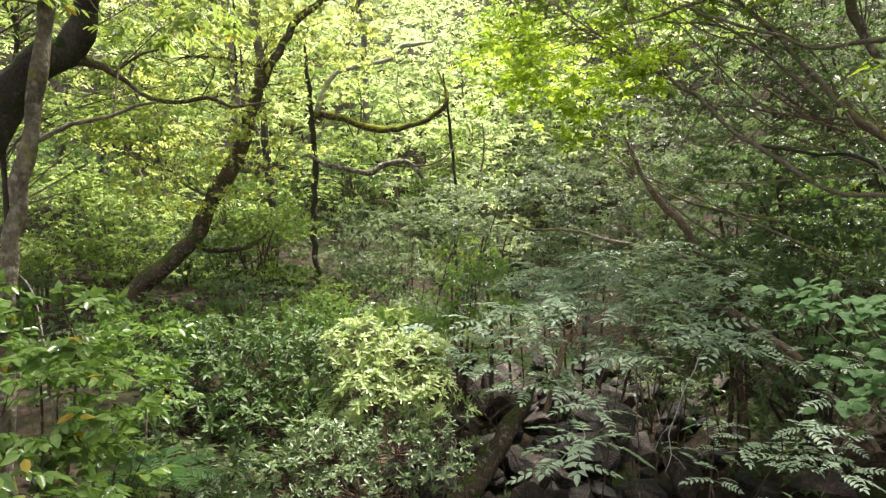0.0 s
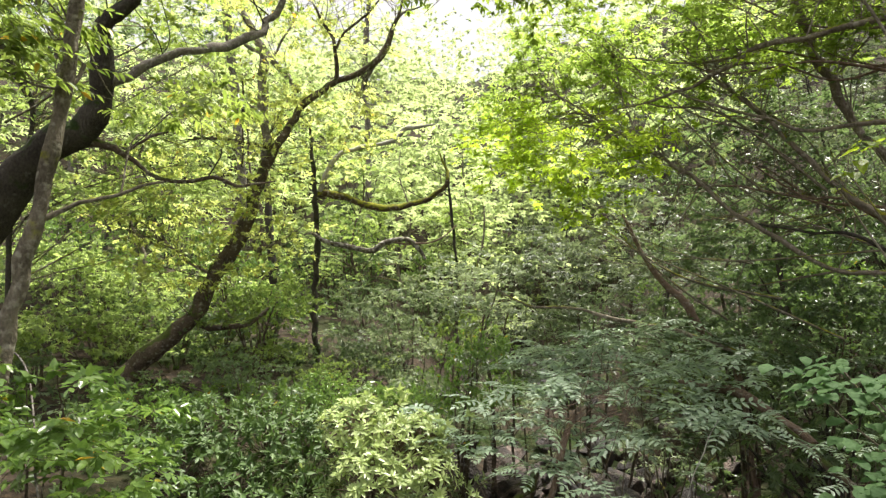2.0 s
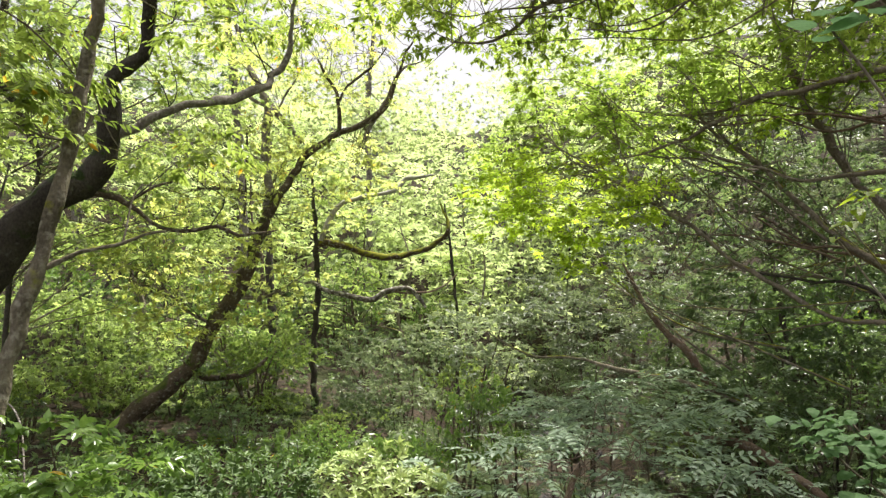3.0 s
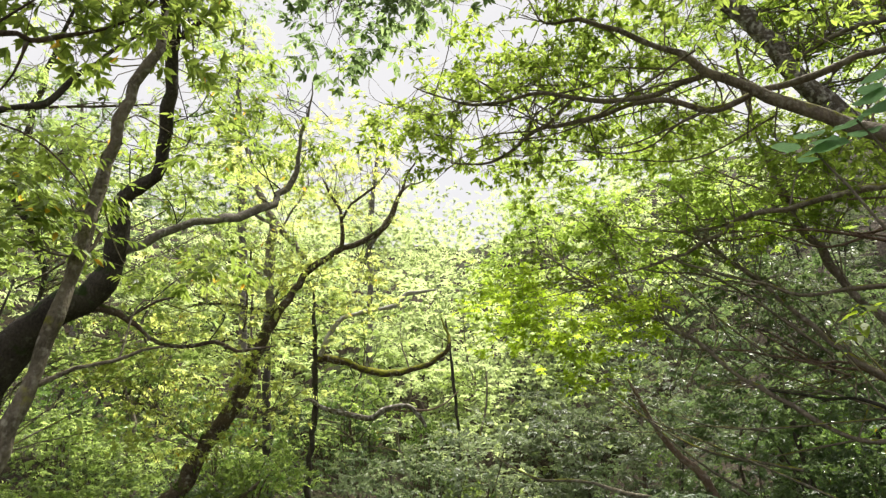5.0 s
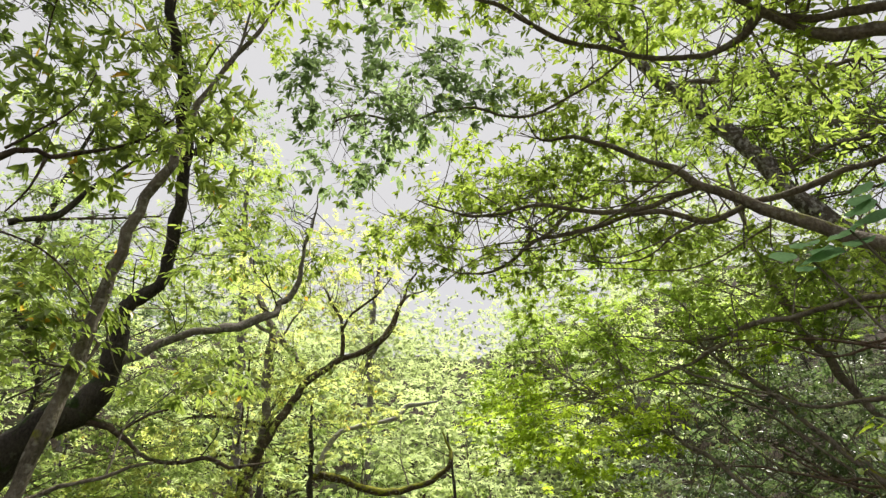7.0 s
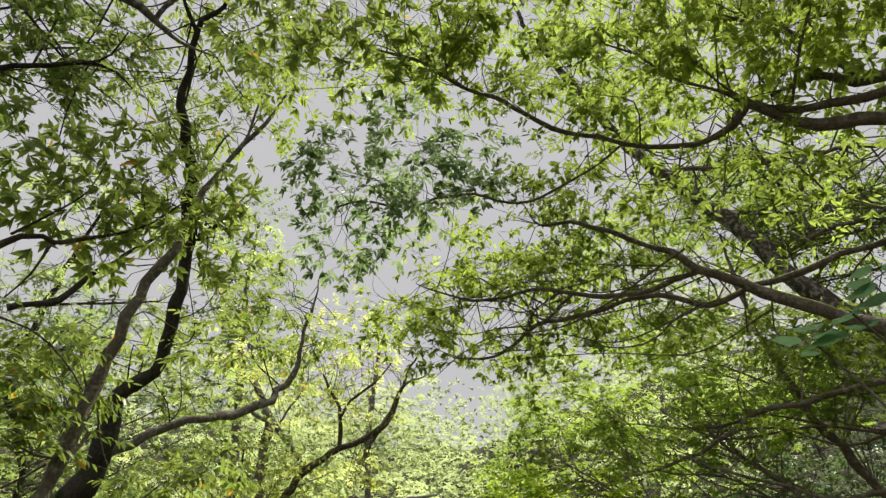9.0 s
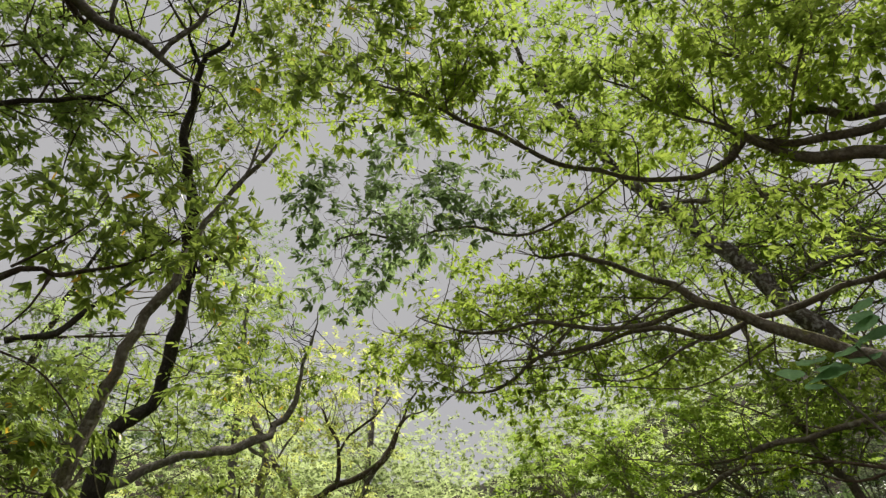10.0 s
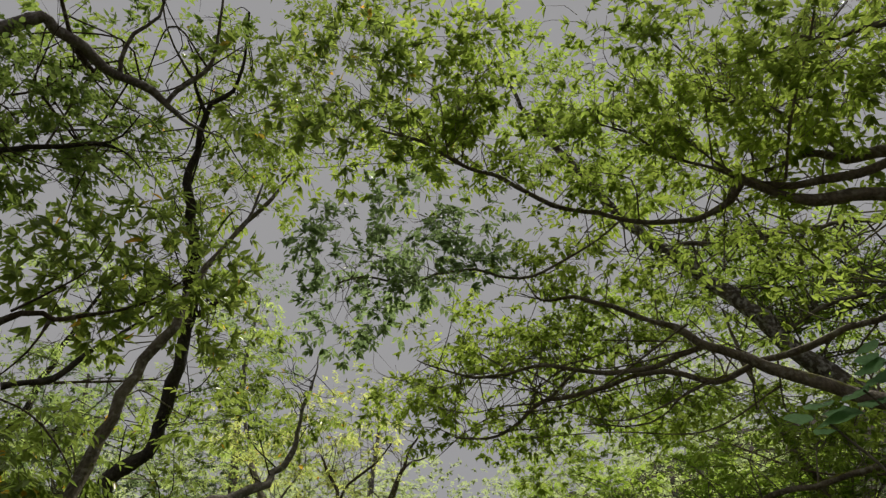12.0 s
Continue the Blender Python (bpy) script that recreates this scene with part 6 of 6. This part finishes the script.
# ---- herbs and seedlings on the forest floor ----
def ground_cover():
    r = np.random.default_rng(41)
    pads = []
    while len(pads) < 500:
        y = 3.2 + 25 * r.random() ** 1.3
        x = r.uniform(-1, 1) * (1.5 + 0.85 * y)
        d = x - stream_x(y)
        if (abs(d) < 1.6 and y < 15) or (y < 6.5 and r.random() < 0.6):
            continue
        h = r.uniform(0.05, 0.5)
        w = r.uniform(0.25, 0.6)
        pads.append((x, y, height(x, y) + h * 0.7, w, w, 0.1 + h * 0.4, 1))
    a, tw, hubs = foliage(pads, 0.1, 0.42, 0.85, per=9, star=0.6, fine=False, twigs=0)
    v, f = leafage(a, False)
    ob = new("ground_cover", mesh_of("ground_cover", v, f, DEEP))
    tagged(ob, "low green herbs and seedlings covering the forest floor", "ground cover", kind="stuff")


ground_cover()


# ---- shrub with feathered leaves over the stream bed ----
def frond_mesh(seed, pairs, length):
    r = np.random.default_rng(seed)
    t = np.linspace(0, 1, 6)
    rib = np.stack([t * length, r.normal(0, 0.01) * t, 0.12 * length * np.sin(t * 2.2) - 0.16 * length * t * t, 0.004 * (1 - 0.8 * t)], 1)
    vt, ft = tube(rib, 3)
    base, way, ln = [], [], []
    for i in range(pairs):
        k = 0.22 + 0.74 * i / (pairs - 1)
        p = np.array([np.interp(k, t, rib[:, j]) for j in range(3)])
        for s in (-1, 1):
            base.append(p)
            way.append((0.45 + 0.25 * k + r.normal(0, 0.08), s * 0.9, r.normal(-0.02, 0.08)))
            ln.append(length * 0.27 * (1 - abs(k - 0.55) * 0.7) * r.uniform(0.85, 1.1))
    base.append(rib[-1, :3])
    way.append((1, 0, -0.2))
    ln.append(length * 0.24)
    ln = np.array(ln)
    face = unit(np.array([[0, 0, 1.0]]) + r.normal(0, 0.12, (len(ln), 3)))
    vl, fl = leaves(np.array(base), np.array(way), face, ln, ln * 0.47)
    tri = np.vstack([ft[:, [0, 1, 2]], ft[:, [0, 2, 3]]])
    v, f = joined([(vt, tri), (vl, fl)])
    return mesh_of("frond", v, f, FEATHER)


FEATHER = leaf_material("leaf_feathered", (0.187, 0.281, 0.209), (0.275, 0.374, 0.292), (0.374, 0.462, 0.385), 0.28, 0.42)
FRONDS = [frond_mesh(i, 5 + i % 3, 0.34 + 0.03 * i) for i in range(5)]


def feathered_shrub(pads, count, label, stems=4, scale=1.0):
    c = np.array(pads)
    x, y = float(c[:, 0].mean()), float(c[:, 1].mean())
    t = thing("feathered_shrub", (x, y, height(x, y)), label, "shrub", "shrubs with feathered leaves")
    paths = []
    for i in range(stems):
        p = c[i % len(c)]
        e = p[:3] + rng.uniform(-0.8, 0.8, 3) * p[3:6]
        ax, ay = x + (e[0] - x) * 0.45 + rng.normal(0, 0.2), y + (e[1] - y) * 0.45 + rng.normal(0, 0.2)
        a = np.array([ax, ay, height(ax, ay) - 0.05])
        m = a * 0.55 + e * 0.45 + rng.normal(0, 0.1, 3) + [0, 0, 0.2]
        paths.append(limb(t, "stem", [(*a, 0.008), (*m, 0.006), (*e, 0.0035)], BARK_BROWN, 6, 0.1))
    w = c[:, 3] * c[:, 5] * c[:, 6]
    left = count
    while left > 0:
        p = c[rng.choice(len(c), p=w / w.sum())]
        u = unit(rng.normal(size=3)) * rng.uniform(0.2, 1) ** 0.4
        at = Vector(p[:3] + u * p[3:6])
        k = min(left, int(rng.integers(4, 8)))
        left -= k
        first, lean = rng.uniform(0, 360), rng.normal(0, 9, 2)
        for q in range(k):
            ob = new("frond", FRONDS[int(rng.integers(0, 5))])
            ob.parent = t
            s = scale * rng.uniform(0.7, 1.1)
            rise = Vector((0, 0, rng.uniform(-0.05, 0.05)))
            ob.matrix_basis = Matrix.Translation(at + rise - t.location) @ pose(0, 0, 0, lean[0], lean[1]) @ pose(
                0, 0, 0, rng.normal(0, 10), rng.normal(0, 9), first + q * 360 / k + rng.normal(0, 14)) @ Matrix.Diagonal((s, s, s, 1))
        e = np.array(at)
        b = min((q for q in paths), key=lambda q: np.min(np.linalg.norm(q[:, :3] - e, axis=1)))
        a = b[int(np.argmin(np.linalg.norm(b[:, :3] - e, axis=1)))]
        if np.linalg.norm(a[:3] - e) > 0.1:
            limb(t, "twig", [(*a[:3], 0.004), (*((a[:3] + e) / 2 + rng.normal(0, 0.05, 3) + [0, 0, 0.04]), 0.003), (*e, 0.002)], BARK_BROWN, 4, 0.12)
    return t


feathered_shrub([(0.67, 6.25, 0.41, 0.7, 0.6, 0.24, 1), (1.57, 6.66, 0.71, 0.69, 0.6, 0.25, 1), (0.09, 6.13, 0.15, 0.4, 0.5, 0.17, 1), (0.51, 5.75, -0.03, 0.44, 0.4, 0.19, 1), (2.23, 7.24, 0.97, 0.7, 0.5, 0.21, 1), (1.19, 5.96, 0.36, 0.45, 0.4, 0.23, 1), (0.92, 5.62, 0.06, 0.38, 0.4, 0.16, 1), (-0.15, 6.68, 0.33, 0.31, 0.4, 0.19, 1)], 205, "spreading shrub with grey-green feathered leaves over the stones")
feathered_shrub([(2.14, 5.85, 0.65, 0.58, 0.5, 0.23, 1), (1.54, 5.43, 0.27, 0.37, 0.4, 0.21, 1), (2.7, 6.3, 0.82, 0.57, 0.5, 0.25, 1), (1.23, 4.77, -0.07, 0.38, 0.3, 0.14, 1), (1.04, 5.16, -0.01, 0.3, 0.3, 0.15, 0.6), (2.57, 5.1, 0.59, 0.48, 0.4, 0.27, 1), (0.98, 4.57, -0.16, 0.26, 0.3, 0.12, 1.0)], 140, "spreading shrub with grey-green feathered leaves over the stones")
feathered_shrub([(2.4, 7.8, 0.98, 0.7, 0.5, 0.2, 1), (1.7, 7.6, 0.88, 0.6, 0.5, 0.2, 1), (3.1, 7.9, 1.08, 0.6, 0.5, 0.2, 1), (1.2, 7.3, 0.78, 0.5, 0.4, 0.18, 1), (3.5, 7.5, 0.85, 0.5, 0.4, 0.2, 0.8)], 150, "spreading shrub with grey-green feathered leaves below the slope")
feathered_shrub([(1.99, 4.15, 0.23, 0.31, 0.4, 0.26, 1), (2.29, 3.81, 0.41, 0.34, 0.4, 0.3, 1), (2.17, 3.33, 0.25, 0.31, 0.4, 0.23, 1), (1.9, 3.65, 0.05, 0.32, 0.4, 0.2, 1), (1.8, 4.12, -0.07, 0.22, 0.3, 0.22, 0.7), (2.55, 3.69, 0.59, 0.21, 0.3, 0.25, 1)], 120, "leafy shrub with feathered leaves on the shaded bank", scale=0.45)


# ---- broad-leaved bush ----
def broad_leaf_mesh(seed, length, mat, wide=0.43):
    r = np.random.default_rng(seed)
    n, rows = 7, []
    for i in range(n):
        t = i / (n - 1)
        w = wide * length * (math.sin(math.pi * t ** 0.6) ** 0.7) if 0 < t < 1 else 0.0
        for s in (-1, 0, 1):
            rows.append((t * length, s * w * r.uniform(0.93, 1.07), -0.22 * length * t * t + (0.035 * length * abs(s) * math.sin(3.1 * t)) + r.normal(0, 0.004)))
    f = []
    for i in range(n - 1):
        for s in (0, 1):
            f.append((i * 3 + s, i * 3 + s + 1, i * 3 + s + 4, i * 3 + s + 3))
    return mesh_of("leaf", rows, f, mat, True)


BROADS = [broad_leaf_mesh(i, 0.074 + 0.006 * i, BROAD) for i in range(5)]
SOFTS = [broad_leaf_mesh(i + 5, 0.15 + 0.012 * i, SOFT, 0.36) for i in range(5)]
BRIGHTS = [broad_leaf_mesh(i + 10, 0.1 + 0.008 * i, LIME, 0.27) for i in range(5)]


def broad_bush(pads, count, foot, label, kinds, tilt=10):
    c = np.array(pads)
    t = thing("broad_leaved_bush", (*foot, height(*foot)), label, "bush")
    g = np.array([*foot, height(*foot) - 0.05])
    w = c[:, 3] * c[:, 5] * c[:, 6]
    for p in c:
        e = p[:3]
        m = (g + e) / 2 + [0.1, 0, 0.35]
        limb(t, "stem", [(*g, 0.014), (*m, 0.01), (*e, 0.004)], BARK_GREY, 6, 0.08)
    for i in range(count):
        p = c[rng.choice(len(c), p=w / w.sum())]
        u = rng.uniform(-1, 1, 3)
        at = Vector(p[:3] + u * p[3:6])
        ob = new("leaf", kinds[i % 5])
        ob.parent = t
        s = rng.uniform(0.55, 1.0)
        ob.matrix_basis = Matrix.Translation(at - t.location) @ pose(0, 0, 0, rng.normal(0, 7), rng.normal(tilt, 7), rng.uniform(150, 290)) @ Matrix.Diagonal((s, s, s, 1))
    return t


broad_bush([(1.82, 2.85, 1.25, 0.22, 0.25, 0.08, 1), (1.87, 2.68, 1.14, 0.15, 0.25, 0.12, 1), (1.74, 2.49, 0.97, 0.11, 0.2, 0.11, 1), (1.66, 2.39, 0.86, 0.11, 0.15, 0.07, 1), (1.72, 2.9, 1.16, 0.12, 0.15, 0.05, 1)], 140, (2.9, 2.2), "bush with soft mid-green rounded leaves beside the path", BROADS)
broad_bush([(1.47, 1.94, 2.78, 0.12, 0.12, 0.03, 1), (1.54, 1.86, 2.83, 0.08, 0.1, 0.03, 0.7), (1.37, 2.05, 2.7, 0.1, 0.1, 0.02, 1), (1.53, 1.95, 2.69, 0.06, 0.08, 0.02, 0.6)], 13, (2.4, 1.5), "tall thin bush with large blue-green leaves at the path", SOFTS, 3)
broad_bush([(1.74, 2.63, 2.12, 0.06, 0.08, 0.04, 1), (1.81, 2.57, 2.22, 0.05, 0.08, 0.05, 1), (1.7, 2.66, 2.06, 0.04, 0.06, 0.02, 1)], 12, (2.7, 2.0), "thin sapling with bright lime-green leaves at the path", BRIGHTS, 18)

# ---- dead wood over the stream bed ----
def dead_wood(rows, name, label, mat, sides=8, group=""):
    x, y, z, r = rows[0]
    t = thing(name, (x, y, z), label, "dead wood", group)
    limb(t, "wood", rows, mat, sides, 0.05, 0.14)
    return t


dead_wood([(0.09, 5.58, -1.1, 0.114), (0.36, 5.89, -0.88, 0.104), (0.61, 6.19, -0.62, 0.088), (0.86, 6.54, -0.44, 0.073), (1.01, 6.76, -0.31, 0.040)], "fallen_log", "brown weathered log lying against the stones", BARK_BROWN, 12)
dead_wood([(0.96, 5.63, -0.23, 0.030), (1.02, 5.69, -0.01, 0.032), (1.09, 5.73, 0.19, 0.032), (1.19, 5.85, 0.35, 0.028), (1.24, 5.87, 0.49, 0.015)], "broken_stake", "upright broken brown branch among the feathered leaves", BARK_DEAD)
dead_wood([(1.44, 3.93, -0.05, 0.0019), (1.49, 3.95, 0.05, 0.0032), (1.49, 3.99, 0.16, 0.0032), (1.52, 4.01, 0.24, 0.0032), (1.56, 4.03, 0.34, 0.0032), (1.6, 4.05, 0.45, 0.0032), (1.67, 4.05, 0.59, 0.0032), (1.7, 4.06, 0.67, 0.0026), (1.77, 4.06, 0.79, 0.0019)], "dead_twig", "thin bleached dead twig standing among the leaves", BLEACHED, 6)
dead_wood([(1.51, 4, 0.24, 0.0019), (1.45, 4.01, 0.17, 0.0019), (1.4, 3.99, 0.06, 0.002)], "dead_twig", "thin bleached dead twig standing among the leaves", BLEACHED, 6)
dead_wood([(1.48, 3.95, 0.07, 0.0019), (1.53, 3.93, 0.03, 0.0019), (1.56, 3.9, -0.02, 0.002)], "dead_twig", "thin bleached dead twig standing among the leaves", BLEACHED, 6)
wood_rng = np.random.default_rng(71)
for i in range(16):
    a = np.array([1.56, 5.43, 0.82]) + wood_rng.normal(0, 0.12, 3)
    b = a + [wood_rng.uniform(-0.7, 0.15), wood_rng.normal(0, 0.2), wood_rng.uniform(-0.75, -0.1)]
    k = np.linalg.norm(b - a) * 0.17
    m = [a + (b - a) * q + wood_rng.normal(0, k, 3) + [0, 0, 0.4 * k] for q in (0.25, 0.5, 0.75)]
    dead_wood([(*a, 0.003), (*m[0], 0.0035), (*m[1], 0.003), (*m[2], 0.0025), (*b, 0.0015)], "dead_twig", "dry brown dead twig in a tangle above the stones", BARK_DEAD, 5, "tangle of dead twigs")
dead_wood([(3.18, 5.4, 0.32, 0.045), (3.09, 5.71, 0.41, 0.047), (2.93, 6.17, 0.6, 0.044), (2.75, 6.69, 0.64, 0.036), (2.64, 7.06, 0.65, 0.021)], "fallen_branch", "brown fallen branch lying across the slope", BARK_DEAD)
dead_wood([(3.02, 4.17, -0.01, 0.030), (3.05, 4.72, 0.18, 0.035), (3.04, 5.25, 0.31, 0.033), (3.01, 5.76, 0.46, 0.019)], "fallen_branch", "brown fallen branch lying across the slope", BARK_BROWN)
dead_wood([(3.53, 7.59, 0.9, 0.030), (2.86, 7.89, 1.18, 0.027), (2.2, 8.1, 1.3, 0.024), (1.63, 8.24, 1.42, 0.018), (1.13, 8.42, 1.46, 0.015), (0.6, 8.58, 1.75, 0.009)], "bare_branch", "long bare grey branch reaching out over the shrubs", BARK_GREY)
dead_wood([(-3.5, 4.86, 1.22, 0.006), (-2.87, 4.3, 1.06, 0.007), (-2.18, 3.4, 0.46, 0.007), (-2.14, 3.4, 0.36, 0.004)], "dead_twig", "thin bleached dead twig standing among the leaves", BARK_PALE, 5)


# ---- fern on the bank ----
def fern(at, label):
    t = thing("fern", at, label, "fern")
    r = np.random.default_rng(81)
    me = [fern_frond(i) for i in range(3)]
    for i in range(11):
        ob = new("frond", me[i % 3])
        ob.parent = t
        s = r.uniform(0.55, 0.8)
        ob.matrix_basis = pose(0, 0, 0.05, r.normal(0, 8), r.uniform(-28, -8), i * 33 + r.normal(0, 8)) @ Matrix.Diagonal((s, s, s, 1))


def fern_frond(seed):
    r = np.random.default_rng(seed + 90)
    L, n = 0.55, 18
    t = np.linspace(0, 1, 7)
    rib = np.stack([t * L, 0 * t, 0.1 * L * np.sin(t * 2.4) - 0.3 * L * t ** 2.2, 0.003 * (1 - 0.8 * t)], 1)
    vt, ft = tube(rib, 3)
    base, way, ln = [], [], []
    for i in range(n):
        k = 0.15 + 0.83 * i / (n - 1)
        p = np.array([np.interp(k, t, rib[:, j]) for j in range(3)])
        for sd in (-1, 1):
            base.append(p)
            way.append((0.35 + r.normal(0, 0.05), sd, r.normal(-0.1, 0.06)))
            ln.append(L * 0.26 * math.sin(math.pi * min(1.0, (1.08 - k) * 1.02)) ** 0.7 + 0.01)
    ln = np.array(ln)
    face = unit(np.array([[0, 0, 1.0]]) + r.normal(0, 0.1, (len(ln), 3)))
    vl, fl = leaves(np.array(base), np.array(way), face, ln, ln * 0.22)
    v, f = joined([(vt, np.vstack([ft[:, [0, 1, 2]], ft[:, [0, 2, 3]]])), (vl, fl)])
    return mesh_of("frond", v, f, BROAD)


fern((-1.82, 3.9, max(-0.12, height(-1.82, 3.9))), "light green fern with spreading fronds on the damp bank")

# ---- young trees of the slope, its shade put into their dull leaf, and the big tree's inner crown ----
SLOPE_TREES = [sapling(DULL, BARK_DARK, 26, 5.5, 1.8, 0.11, 0.42, label="young tree on the shaded slope, shade put into its dull green leaves"), sapling(DULL, BARK_BROWN, 27, 5.0, 1.7, 0.11, 0.42, label="young tree on the shaded slope, shade put into its dull green leaves")]
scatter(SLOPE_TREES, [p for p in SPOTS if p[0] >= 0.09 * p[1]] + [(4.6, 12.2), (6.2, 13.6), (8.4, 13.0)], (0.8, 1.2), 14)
crown(big_tree, [(2.13, 7.01, 7.16, 0.67, 0.48, 0.4, 0.7), (2.3, 7.62, 5.8, 0.82, 0.48, 0.33, 0.8), (3.2, 7.36, 6.1, 0.76, 0.48, 0.36, 1), (1.77, 7.34, 6.69, 0.58, 0.48, 0.36, 0.5), (1.38, 7.67, 6.1, 0.49, 0.38, 0.27, 0.5)],
      SPRAY, BARK_GREY, 0.085, 0.42, 2.3, BIG_P, "lower_crown", reach=1.8, per=8, star=0.4, droop=0.4, fine=False)

# ---- sprays that hang before the slanting tree's limbs, sunlight put into their lime colour ----
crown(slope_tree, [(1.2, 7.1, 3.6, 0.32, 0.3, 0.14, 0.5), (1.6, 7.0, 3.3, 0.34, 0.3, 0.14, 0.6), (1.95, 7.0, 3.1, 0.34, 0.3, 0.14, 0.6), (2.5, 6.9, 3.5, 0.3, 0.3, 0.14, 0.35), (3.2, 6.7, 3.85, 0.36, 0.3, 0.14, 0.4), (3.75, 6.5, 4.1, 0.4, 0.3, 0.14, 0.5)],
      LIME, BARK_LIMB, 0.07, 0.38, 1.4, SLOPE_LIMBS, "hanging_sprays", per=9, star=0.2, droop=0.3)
